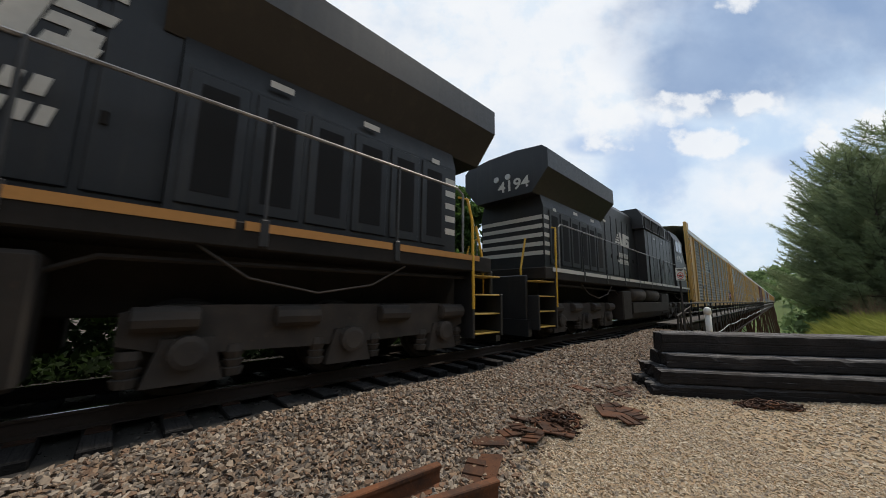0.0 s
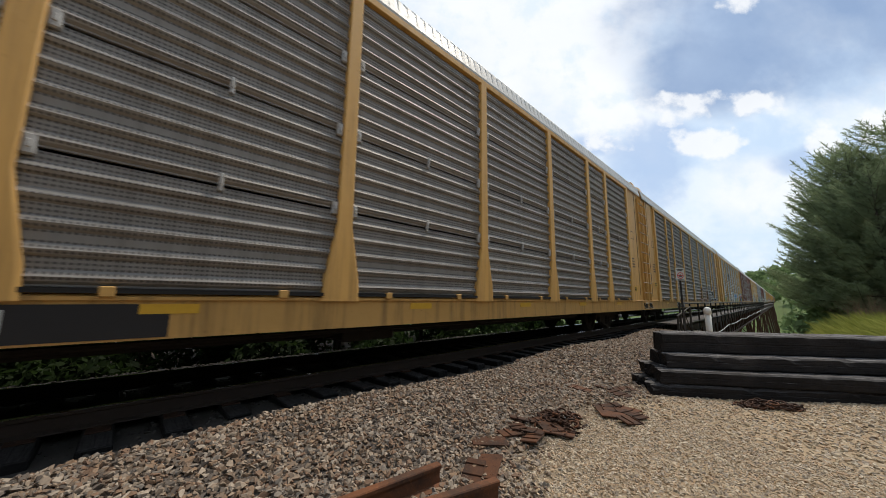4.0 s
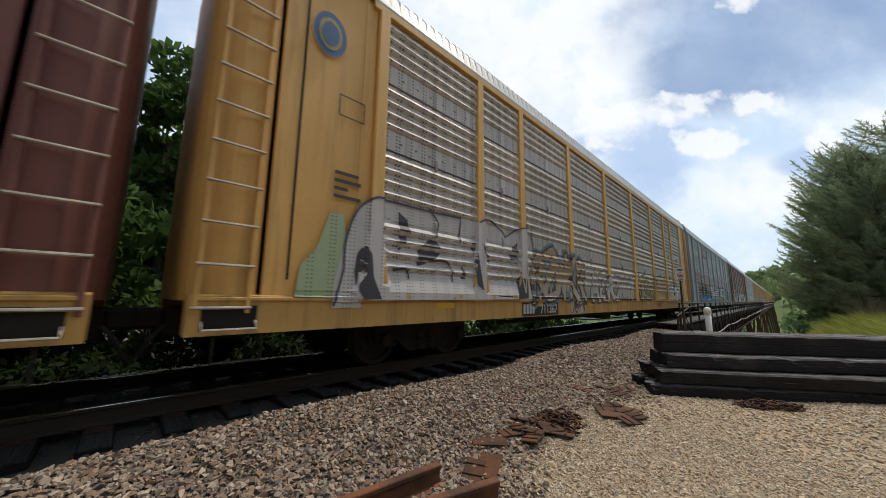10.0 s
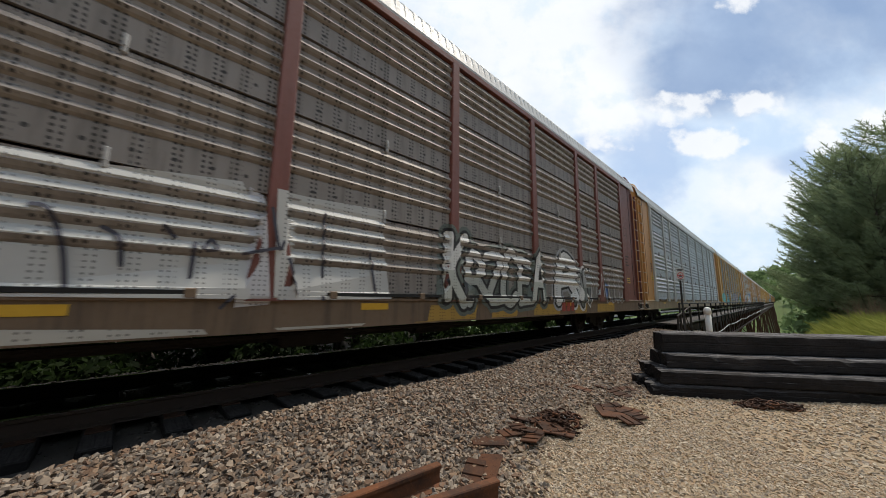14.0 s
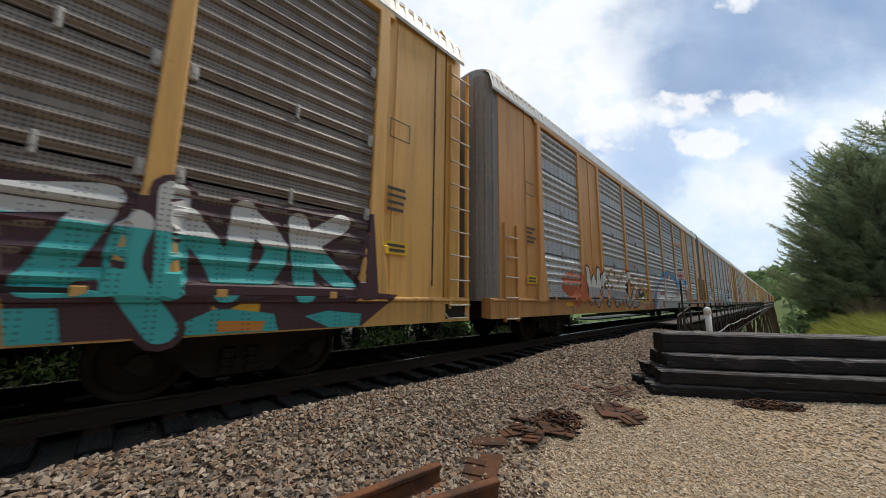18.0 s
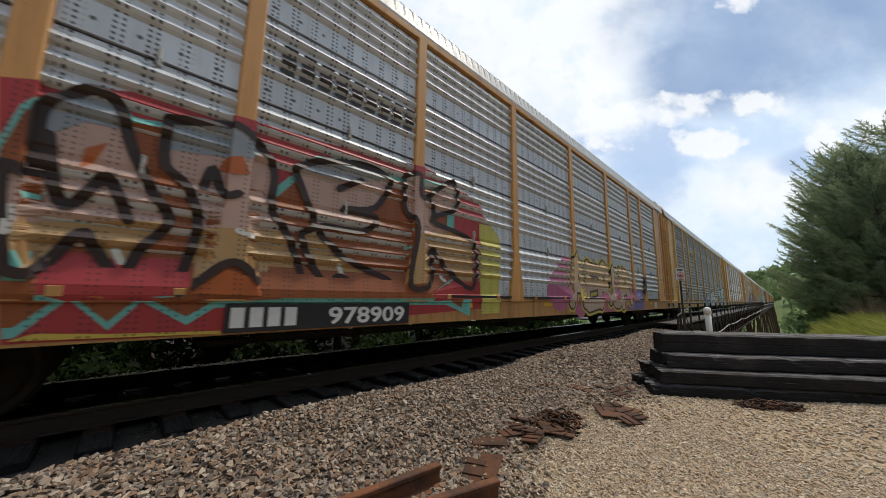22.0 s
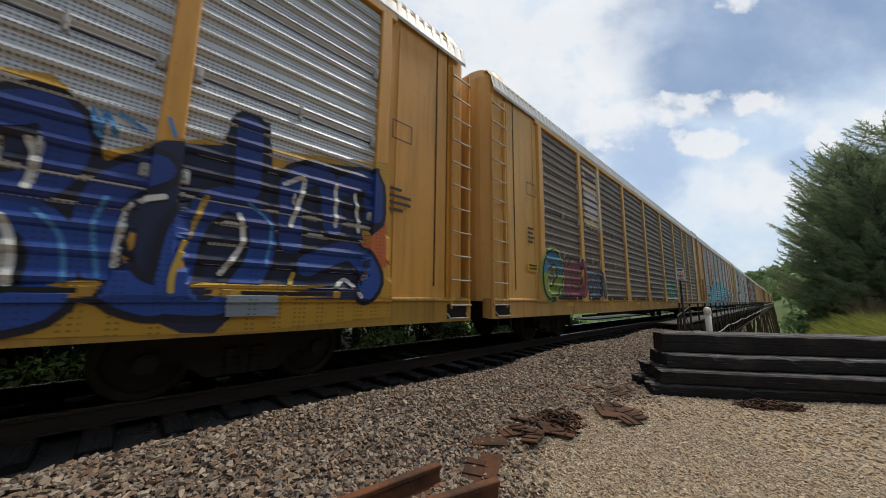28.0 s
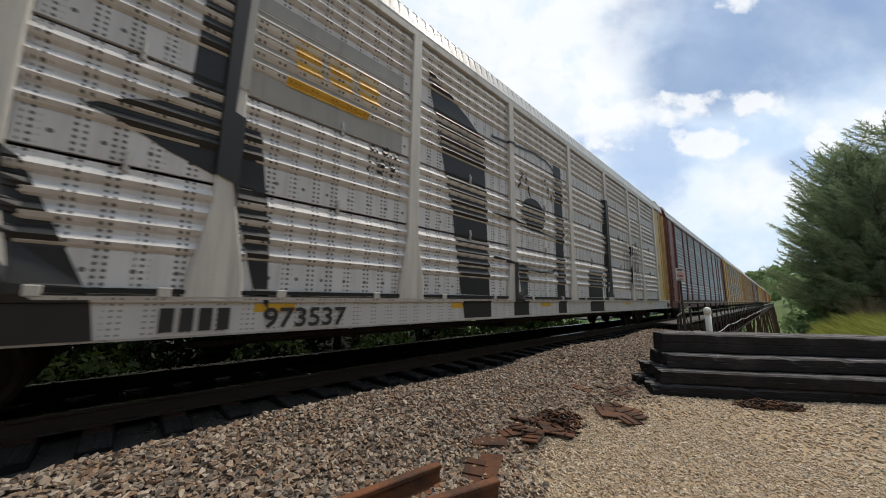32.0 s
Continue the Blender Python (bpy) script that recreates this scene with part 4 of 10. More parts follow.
FACE_BACK = Matrix(((0, 0, -1, 0), (-1, 0, 0, 0), (0, 1, 0, 0), (0, 0, 0, 1)))    # on a side that faces -x


def lettering(word, parent, mat, place, height, width=None, face=None, name="lettering", label="", bold=0.02):
    """Letters of a given height (and width) with their lower left corner at place."""
    me = shared(("word", word, bold), lambda: text_mesh(word, bold))
    xs = [v.co.x for v in me.vertices]
    sx = (width / (max(xs) - min(xs))) if width else height
    return part(name, me, mat, parent, label, at=Matrix.Translation(place) @ (face or FACE_SIDE) @ Matrix.Diagonal((sx, height, 1, 1)))


# ---------------------------------------------------------------- engines
def locomotive(y_mid, flip, label, stripe, number):
    """Black six-axle road engine; its cab points to +y, or to -y when flipped."""
    c = -1 if flip else 1                     # side of the thing that looks at the camera
    root = thing("locomotive", label, "locomotive", "engines of the train", at=pose(TRACK_X, y_mid, 0, 0, 0, 180 if flip else 0))
    blk, dark, grime = black_paint(), black_grime(), black_grime(1.5)
    pale, yel = plain((0.55, 0.53, 0.48), 0.5), plain((0.62, 0.36, 0.03), 0.45)
    E0 = 10.0
    part("frame", G().box(-1.5, 1.5, -9.6, 9.7, 1.62, 1.93, 0.02).box(-0.5, 0.5, -9.9, 9.9, 0.85, 1.7, 0.03), dark, root)
    for s in (-1, 1):
        for i in range(9):
            y = -9.2 + i * 2.1
            part("sill_stripe", G().box(min(s * 1.5, s * 1.512), max(s * 1.5, s * 1.512), y, y + 2.0, 1.83, 1.935), stripe, root)
    # hoods
    part("long_hood", G().prism([(-0.95, 1.93), (0.95, 1.93), (0.95, 5.0), (0.80, 5.22), (0.4, 5.33), (-0.4, 5.33), (-0.80, 5.22), (-0.95, 5.0)], -4.4, 0.3), blk, root, "black hood over the engine")
    part("radiator_hood", G().prism([(-1.12, 1.93), (1.12, 1.93), (1.12, 3.75), (1.0, 4.2), (-1.0, 4.2), (-1.12, 3.75)], -8.9, -4.4), blk, root)
    part("radiator_wing", G().prism([(-1.0, 4.1), (1.0, 4.1), (1.52, 4.72), (1.52, 5.26), (1.35, 5.40), (0.5, 5.50), (-0.5, 5.50), (-1.35, 5.40), (-1.52, 5.26), (-1.52, 4.72)], -9.3 if c > 0 else -9.75, -4.2), blk, root, "flared black radiator wing")
    part("equipment_cab", G().prism([(-1.38, 1.93), (1.38, 1.93), (1.38, 4.95), (1.15, 5.36), (-1.15, 5.36), (-1.38, 4.95)], 0.3, 6.0), blk, root)
    part("blower_housing", G().prism([(-1.42, 4.5), (1.42, 4.5), (1.42, 5.1), (1.2, 5.48), (-1.2, 5.48), (-1.42, 5.1)], 0.0, 4.4), blk, root)
    cab = part("cab", G().prism([(-1.5, 1.93), (1.5, 1.93), (1.5, 4.75), (1.25, 5.32), (0.6, 5.45), (-0.6, 5.45), (-1.25, 5.32), (-1.5, 4.75)], 6.0, 8.3), blk, root, "black driver's cab")
    part("nose", G().prism([(8.3, 1.93), (9.62, 1.93), (9.62, 3.25), (9.45, 3.5), (8.55, 4.35), (8.3, 4.7)], -1.42, 1.42, "x"), blk, root)
    glass = plain((0.02, 0.024, 0.028), 0.08)
    for s in (-1, 1):
        for y0, y1 in ((6.35, 7.05), (7.15, 7.85)):
            part("window", G().box(min(s * 1.46, s * 1.515), max(s * 1.46, s * 1.515), y0, y1, 4.05, 4.72, 0.02), glass, cab)
            part("window_frame", G().box(min(s * 1.5, s * 1.525), max(s * 1.5, s * 1.525), y0 - 0.04, y1 + 0.04, 4.0, 4.05).box(min(s * 1.5, s * 1.525), max(s * 1.5, s * 1.525), y0 - 0.05, y0, 4.0, 4.76), steel((0.2, 0.2, 0.2), 0.4, 0.6), cab)
    # louvres and doors on the side that is seen
    x1 = c * 1.5
    for y0, z0, w, h in ((6.35, 2.35, 0.85, 0.72), (7.45, 2.35, 0.85, 0.72), (4.7, 2.7, 0.55, 0.32), (3.2, 2.75, 0.5, 0.3)):
        xx = x1 if y0 > 6 else c * 1.38
        lv = part("louvre", G().box(min(xx, xx + c * 0.02), max(xx, xx + c * 0.02), y0 - 0.05, y0 + w + 0.05, z0 - 0.05, z0 + h + 0.05, 0.008), blk, root)
        for i in range(int(h / 0.055)):
            z = z0 + i * 0.055
            part("slat", shared(("slat", w, c), lambda: G().prism([(c * 0.02, 0.0), (c * 0.05, -0.012), (c * 0.05, 0.006), (c * 0.02, 0.03)], 0, w).mesh("slat")), steel((0.05, 0.05, 0.05), 0.5), lv, at=(xx, y0, z))
    for i in range(14):
        y = -8.6 + i * 0.70
        if y > -0.4:
            break
        hw = 1.12 if y < -4.5 else 0.95
        part("hood_door", G().box(min(c * hw, c * (hw + 0.03)), max(c * hw, c * (hw + 0.03)), y, y + 0.62, 2.1, 3.7 if y < -4.5 else 4.6, 0.012), blk if i % 2 else black_paint(), root)
        if y < -4.5:
            part("screen", G().box(min(c * (hw + 0.03), c * (hw + 0.035)), max(c * (hw + 0.03), c * (hw + 0.035)), y + 0.12, y + 0.5, 2.25, 3.55), plain((0.006, 0.006, 0.007), 0.9), root)
        else:
            part("latch", G().box(min(c * (hw + 0.03), c * (hw + 0.06)), max(c * (hw + 0.03), c * (hw + 0.06)), y + 0.5, y + 0.56, 2.8, 2.95, 0.01), dark, root)
    for y0, y1 in ((0.3, 1.2), (1.6, 2.6), (3.0, 3.9), (4.6, 5.1), (5.2, 5.7)):
        gx = c * (1.42 if y0 < 4.4 else 1.38)
        gr = part("grille", G().box(min(gx, gx + c * 0.02), max(gx, gx + c * 0.02), y0, y1, 4.55, 5.05, 0.006), plain((0.006, 0.006, 0.007), 0.9), root, "dark intake grille")
        part("grille_frame", G().box(min(gx, gx + c * 0.04), max(gx, gx + c * 0.04), y0 - 0.05, y1 + 0.05, 5.05, 5.10, 0.006).box(min(gx, gx + c * 0.04), max(gx, gx + c * 0.04), y0 - 0.05, y1 + 0.05, 4.50, 4.55, 0.006).box(min(gx, gx + c * 0.04), max(gx, gx + c * 0.04), y0 - 0.05, y0, 4.55, 5.05, 0.006).box(min(gx, gx + c * 0.04), max(gx, gx + c * 0.04), y1, y1 + 0.05, 4.55, 5.05, 0.006), steel((0.05, 0.05, 0.052), 0.5, 0.2), gr)
    for i in range(7):
        y = 0.75 + i * 0.75
        part("door_seam", G().box(min(c * 1.38, c * 1.395), max(c * 1.38, c * 1.395), y, y + 0.70, 2.0, 4.45, 0.006), blk, root)
    for y, z, w in ((-7.0, 3.85, 0.3), (-5.6, 3.86, 0.3), (-3.9, 4.2, 0.28), (-1.4, 2.75, 0.3), (-2.4, 2.7, 0.2), (1.75, 4.15, 0.18), (3.2, 4.1, 0.14), (0.6, 2.4, 0.25), (-8.4, 3.7, 0.2)):
        hw = 1.42 if y > 1.2 else (1.16 if y < -4.5 else 0.99)
        part("notice", G().box(min(c * hw, c * (hw + 0.004)), max(c * hw, c * (hw + 0.004)), y, y + w, z, z + 0.09), pale, root, "small pale notice plate")
    # handrails
    for s in (-1, 1):
        part("handrail", G().tube([(s * 1.47, -8.75, 1.95), (s * 1.47, -8.75, 3.1), (s * 1.47, -8.6, 3.2), (s * 1.47, 2.5, 3.2)], 0.022, 6).tube([(s * 1.47, 3.2, 1.95), (s * 1.47, 3.2, 3.2), (s * 1.47, 6.0, 3.2)], 0.022, 6), steel((0.30, 0.30, 0.30), 0.45, 0.4), root)
        for i in range(6):
            part("stanchion", shared("stan", lambda: G().tube([(0, 0, 1.7), (0, 0, 3.2)], 0.022, 6).box(-0.03, 0.03, -0.05, 0.05, 1.66, 1.98, 0.01).mesh("stanchion")), blk, root, at=(s * 1.49, -7.2 + i * 1.9, 0))
        for e in (-1, 1):
            y = e * 9.95
            st = part("stairs", G().box(min(s * 0.98, s * 1.5), max(s * 0.98, s * 1.5), y - e * 0.9 - 0.03, y - e * 0.9 + 0.03, 0.35, 1.7, 0.01).box(min(s * 0.98, s * 1.5), max(s * 0.98, s * 1.5), y - 0.03, y + 0.03, 0.35, 1.2, 0.01), blk, root, "black steel boarding steps")
            for i in range(4):
                z = 0.40 + i * 0.38
                part("tread", G().box(min(s * 1.0, s * 1.46), max(s * 1.0, s * 1.46), y - e * 0.9 if e > 0 else y, y if e > 0 else y - e * 0.9, z, z + 0.03, 0.005), plain((0.42, 0.27, 0.05), 0.6), st)
            part("grab_rail", G().tube([(s * 1.5, y - e * 0.92, 0.9), (s * 1.5, y - e * 0.95, 2.6), (s * 1.46, y - e * 1.05, 3.05), (s * 1.3, y - e * 1.15, 3.1)], 0.028, 6).tube([(s * 1.0, y + e * 0.02, 0.9), (s * 1.0, y + e * 0.0, 1.9), (s * 1.0, y - e * 0.25, 2.7)], 0.028, 6), yel, root, "yellow boarding handrail")
    for e in (-1, 1):
        part("end_plate", G().box(-1.2, 1.2, e * 10.0 - 0.05, e * 10.0 + 0.05, 0.5, 1.7, 0.02), blk, root)
        part("coupler", G().box(-0.14, 0.14, min(e * 10.0, e * 10.4), max(e * 10.0, e * 10.4), 0.68, 0.95, 0.04), dark, root)
        part("plough", G().prism([(-1.3, 0.2), (1.3, 0.2), (1.3, 0.6), (-1.3, 0.6)], min(e * 10.0, e * 10.15), max(e * 10.0, e * 10.15)), blk, root)
    # rear end face: white stripes
    for i in range(5):
        part("end_stripe", G().box(-1.08, 1.08, -8.915, -8.905, 2.35 + i * 0.26, 2.47 + i * 0.26), pale, root)
        part("nose_stripe", G().prism([(8.62 + 0.13 * i, 3.28 - i * 0.22), (9.64, 3.28 - i * 0.22), (9.64, 3.16 - i * 0.22), (8.69 + 0.13 * i, 3.16 - i * 0.22)], c * 1.425 if c > 0 else -1.432, 1.432 if c > 0 else -1.425, "x"), pale, root)
    for i in range(5):
        part("side_stripe", G().box(min(c * 1.122, c * 1.127), max(c * 1.122, c * 1.127), -8.88, -8.3 + 0.02 * i, 2.35 + i * 0.26, 2.47 + i * 0.26), pale, root)
    for s in (-0.35, 0.35):
        part("end_lamp", G().lathe([(-9.33, 0.09), (-9.28, 0.1)], (s * 0.6, 0, 4.75), "y", 12), plain((0.5, 0.5, 0.48), 0.2), root)
    if number:
        lettering(number, root, pale, (1.505, 6.45, 3.45) if c > 0 else (-1.505, 8.0, 3.45), 0.40, 1.45, FACE_SIDE if c > 0 else FACE_BACK, "number", "white road number", 0.035)
        lettering(number, root, pale, (-0.15, -9.315, 4.30), 0.34, 1.1, Matrix(((1, 0, 0, 0), (0, 0, -1, 0), (0, 1, 0, 0), (0, 0, 0, 1))), "number", "white road number", 0.03)
    # company marks as plain shapes: slanted bars, emblem block, two rows of bars
    base = -2.06 if c > 0 else 2.55
    xm = c * 0.99

    def mark(u0, u1, z0, z1, sl):
        q = [(u0, z0), (u1, z0), (u1 + sl, z1), (u0 + sl, z1)]
        q = [((base + u) * c, z) for u, z in q]
        part("mark", G().prism(q, min(xm, xm + c * 0.006), max(xm, xm + c * 0.006), "x"), pale, root, "pale company mark")
    for i in range(4):
        mark(-0.62 + 0.10 * i, -0.05 - 0.04 * i, 3.50 + i * 0.11, 3.57 + i * 0.11, 0.03)
    for u0, u1, z0, z1, sl in ((0.10, 0.32, 3.42, 4.02, -0.16), (0.30, 0.50, 3.42, 4.02, 0.14), (0.52, 0.74, 3.42, 4.02, 0.14), (0.80, 1.18, 3.44, 3.58, 0.05), (0.98, 1.20, 3.58, 3.74, 0.03), (0.82, 1.10, 3.68, 3.80, 0.04), (0.86, 1.26, 3.86, 4.00, 0.05)):
        mark(u0, u1, z0, z1, sl)
    for r, n in ((0, 8), (1, 7)):
        w = 1.16 / n
        for i in range(n):
            mark(-0.14 + i * w - 0.05 * r, -0.14 + (i + 0.68) * w - 0.05 * r, 2.64 + r * 0.28, 2.84 + r * 0.28, 0.04)
    # under the frame
    part("fuel_tank", G().prism([(-1.35, 0.35), (1.35, 0.35), (1.5, 0.6), (1.5, 1.0), (0.9, 1.05), (0.9, 1.5), (-0.9, 1.5), (-0.9, 1.05), (-1.5, 1.0), (-1.5, 0.6)], -2.6, 3.2), grime, root, "grimy black fuel tank")
    for s in (-1, 1):
        for y in (-1.55, 0.75):
            part("air_tank", G().lathe([(y - 0.98, 0.05), (y - 0.94, 0.24), (y - 0.84, 0.33), (y + 0.84, 0.33), (y + 0.94, 0.24), (y + 0.98, 0.05)], (s * 1.18, 0, 1.33), "y", 18), black_grime(2.6), root, "dull black air reservoir", smooth=True)
        part("equipment_box", G().box(min(s * 0.9, s * 1.48), max(s * 0.9, s * 1.48), 2.1, 3.6, 0.45, 1.45, 0.04), grime, root)
        part("equipment_box", G().box(min(s * 0.9, s * 1.48), max(s * 0.9, s * 1.48), -3.7, -2.7, 0.35, 1.45, 0.04), grime, root)
        part("pipe", G().tube([(s * 1.3, -9, 1.5), (s * 1.3, -4, 1.45), (s * 1.3, -3.7, 1.3), (s * 1.3, 3.8, 1.55), (s * 1.3, 9, 1.5)], 0.03, 5), grime, root)
        for y in (-6.0, 6.4):
            part("chain", G().tube([(s * 1.45, y - 1.4, 1.6), (s * 1.45, y - 0.8, 1.28), (s * 1.45, y, 1.15), (s * 1.45, y + 0.8, 1.3), (s * 1.45, y + 1.3, 1.62)], 0.016, 5), black_grime(3.0), root)
    part("horn", G().box(-0.2, 0.2, 5.0, 5.5, 5.4, 5.52, 0.02), dark, root)
    wheels = []
    for y in (-6.6, 6.6):
        wheels += [(w, (y + a) * (-1 if flip else 1), -r if flip else r) for w, a, r in truck_parts(root, y, 0.52, black_grime(3.2), (-1.85, 0.0, 1.85), True)]
    VEHICLES.append((root, y_mid, 180 if flip else 0, wheels))
    return root


locomotive(GAP_0 - LOCO_PITCH / 2 + 0.8, False, "black road engine with white stripes, running cab last", plain((0.52, 0.50, 0.46), 0.5), "4194")
locomotive(GAP_0 - LOCO_PITCH * 1.5 + 0.25, True, "black road engine with a tan stripe along the walkway", plain((0.42, 0.20, 0.05), 0.5), "")

# ---------------------------------------------------------------- yard: timbers, scrap, signs
def old_timber(name, label, length, w, h, m, tone, seed, group):
    """A used bridge timber with worn, split edges and notches."""
    rng = random.Random(seed)
    n = 34
    vs, fs = [], []
    prof = [(-w / 2 + 0.02, 0), (w / 2 - 0.02, 0), (w / 2, 0.02), (w / 2, h - 0.025), (w / 2 - 0.03, h), (w * 0.2, h), (w * 0.17, h - 0.014), (w * 0.14, h), (-w * 0.12, h), (-w * 0.15, h - 0.012), (-w * 0.18, h), (-w / 2 + 0.03, h), (-w / 2, h - 0.025), (-w / 2, h * 0.55), (-w / 2 + 0.006, h * 0.5), (-w / 2, h * 0.45), (-w / 2, 0.02)]
    k = len(prof)
    bow, chip, side = 0.0, 0.0, 0.0
    for i in range(n + 1):
        x = length * i / n
        bow = bow * 0.9 + rng.uniform(-0.004, 0.004)
        side = side * 0.9 + rng.uniform(-0.006, 0.006)
        chip = rng.uniform(0.012, 0.045) if rng.random() < 0.22 else chip * 0.4
        for q, (a, b) in enumerate(prof):
            j = 0.003 if 0 < i < n else 0.012
            if q in (11, 12):
                a, b = a + chip * 0.6, b - chip * 0.7
            vs.append((x + (rng.uniform(-0.04, 0.04) if i in (0, n) else 0), a + side + rng.uniform(-j, j), max(0.0, b + (bow if b > 0.05 else 0) + rng.uniform(-j, j * 0.7))))
    for i in range(n):
        for q in range(k):
            q2 = (q + 1) % k
            fs.append((i * k + q, i * k + q2, (i + 1) * k + q2, (i + 1) * k + q))
    fs += [tuple(range(k))[::-1], tuple(range(n * k, (n + 1) * k))]
    me = G().add(vs, fs).mesh(name)
    me.materials.clear()
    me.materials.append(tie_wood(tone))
    ob = tagged(new(name, me), label, "timber", group)
    ob.matrix_basis = m
    return ob


PILE_AT, PILE_TURN = Vector((-1.60, 6.41, -0.45)), 38.25
# along the pile, back from its front, height of the underside, width, height, length, tone
PILE = [
    (0.00, 0.14, 0.000, 0.28, 0.19, 4.6, 0.8), (0.10, 0.45, 0.000, 0.28, 0.19, 4.7, 0.9), (0.05, 0.77, 0.000, 0.28, 0.19, 4.6, 0.9),
    (0.18, 0.20, 0.192, 0.28, 0.22, 4.5, 1.0), (0.25, 0.52, 0.192, 0.28, 0.22, 4.4, 1.0), (0.22, 0.84, 0.192, 0.28, 0.22, 4.4, 1.0),
    (0.38, 0.36, 0.414, 0.28, 0.23, 4.4, 1.5), (0.40, 0.70, 0.414, 0.30, 0.23, 4.4, 1.1),
    (0.44, 0.62, 0.646, 0.32, 0.33, 4.5, 1.2), (0.70, 0.97, 0.646, 0.30, 0.33, 4.3, 1.3),
]
for i, (al, back, z0, w, h, ln, tone) in enumerate(PILE):
    turn = PILE_TURN + (0.0, 0.4, -0.5, -1.2, 0.6, 0.2, 0.3, -0.3, 0.25, -0.2)[i]
    m = Matrix.Translation(PILE_AT) @ pose(0, 0, 0, 0, 0, PILE_TURN) @ pose(al, back, z0, 0, 0, turn - PILE_TURN)
    old_timber("bridge_timber", "old black creosoted bridge timber stacked in the yard", ln, w, h, m, tone, 30 + i, "stack of old timbers")


def near_ground(x, y):
    return ground_z(x, y)


def rail_piece(x0, y0, x1, y1, label):
    a, b = Vector((x0, y0, 0)), Vector((x1, y1, 0))
    d = (b - a).normalized()
    ln = 2.4
    me = G().prism(RAIL_PROF, 0, ln).mesh("rail_offcut")
    me.materials.clear()
    me.materials.append(rust(1.15))
    ob = tagged(new("rail_offcut", me), label, "rail", "cut lengths of rail")
    z = near_ground(x0, y0) + 0.005
    ob.matrix_basis = Matrix.Translation((x0, y0, z)) @ pose(0, 0, 0, 0, 0, math.degrees(math.atan2(d.y, d.x)) - 90)
    return ob


rail_piece(-2.18, 2.10, -2.28, 1.27, "rusty cut length of steel rail lying on the gravel")
rail_piece(-1.70, 2.28, -1.87, 1.71, "rusty cut length of steel rail with an orange edge")


def tie_plate_geo():
    g = G().box(-0.17, 0.17, -0.09, 0.09, 0, 0.018, 0.004)
    g.box(-0.085, -0.07, -0.09, 0.09, 0.018, 0.032, 0.004).box(0.07, 0.085, -0.09, 0.09, 0.018, 0.032, 0.004)
    return g


def with_holes():
    """Flat joint plate with bolt heads standing proud round its holes."""
    g = G().box(-0.19, 0.19, -0.115, 0.115, 0, 0.016, 0.004)
    for x in (-0.13, 0.0, 0.13):
        for y in (-0.07, 0.07):
            g.lathe([(0.0162, 0.017), (0.0175, 0.016), (0.0176, 0.0)], (x, y, 0), "z", 8)
    return g


rng = random.Random(11)
plate_me = tie_plate_geo().mesh("tie_plate")
joint_me = with_holes().mesh("joint_plate")
SCRAP = [(-2.35, 3.02, 1, 25), (-2.30, 3.40, 0, 60), (-2.18, 3.55, 0, 10), (-2.38, 3.58, 0, -30), (-2.05, 3.40, 0, 95), (-2.42, 3.80, 0, 15), (-2.10, 3.85, 1, -20), (-1.92, 3.75, 0, 40), (-2.25, 3.95, 0, 80),
         (-1.78, 4.95, 0, 10), (-1.66, 4.80, 1, 35), (-1.50, 4.98, 0, -15), (-1.44, 4.72, 0, 50), (-1.62, 5.12, 0, 0), (-1.86, 5.1, 0, 30), (-2.10, 2.46, 0, -55), (-2.06, 2.62, 1, -40), (-2.25, 6.15, 0, 20), (-2.0, 6.3, 0, 70), (-2.5, 5.7, 0, 10), (-1.95, 5.9, 0, 130)]
for i, (x, y, kind, turn) in enumerate(SCRAP):
    me = (plate_me, joint_me)[kind].copy()
    me.materials.clear()
    me.materials.append(rust((0.55, 0.8, 0.42)[i % 3]))
    lift = 0.018 if 1 <= i <= 8 and i % 2 == 0 else 0.0
    ob = tagged(new(("tie_plate", "joint_plate")[kind], me), ("rusty steel tie plate lying on the gravel", "flat rusty joint plate with bolt holes on the gravel")[kind], "metal plate", "scattered track scrap")
    ob.matrix_basis = pose(x, y, near_ground(x, y) + 0.022 + lift, rng.uniform(-9, 9), rng.uniform(-9, 9), turn + rng.uniform(-25, 25))


def clip_geo(rng):
    """One bent spring clip."""
    pts = []
    for k in range(9):
        t = k / 8 * math.pi * 1.6
        pts.append((0.055 * math.cos(t), 0.06 * math.sin(t) + 0.02 * k / 8, 0.012 + 0.012 * math.sin(t * 1.3)))
    pts.append((pts[-1][0] + 0.05, pts[-1][1] - 0.06, 0.014))
    return G().tube(pts, 0.0125, 6)


clip_me = clip_geo(rng).mesh("rail_clip")
for cx, cy, n, sx, sy, grp in ((-2.08, 4.10, 64, 0.27, 0.34, "heap of rail clips"), (-0.26, 7.02, 76, 0.30, 0.20, "heap of clips beside the timbers")):
    for i in range(n):
        a, r = rng.uniform(0, 6.28), rng.random() ** 0.6
        u, v = r * math.cos(a), r * math.sin(a)
        x, y = cx + u * sx + (v * sy * 0.6 if cx > -1 else 0), cy + v * sy + (u * sx * 0.6 if cx > -1 else 0)
        me = clip_me
        ob = tagged(new("rail_clip", me), "dark rusty spring clip in a heap on the gravel", "rail clip", grp)
        ob.material_slots[0].link = "OBJECT"
        ob.material_slots[0].material = rust(0.4 if i % 4 else 0.9)
        ob.matrix_basis = pose(x, y, near_ground(x, y) + 0.004 + 0.15 * (1 - r) * rng.random(), rng.uniform(-25, 25), rng.uniform(-25, 25), rng.uniform(0, 360))
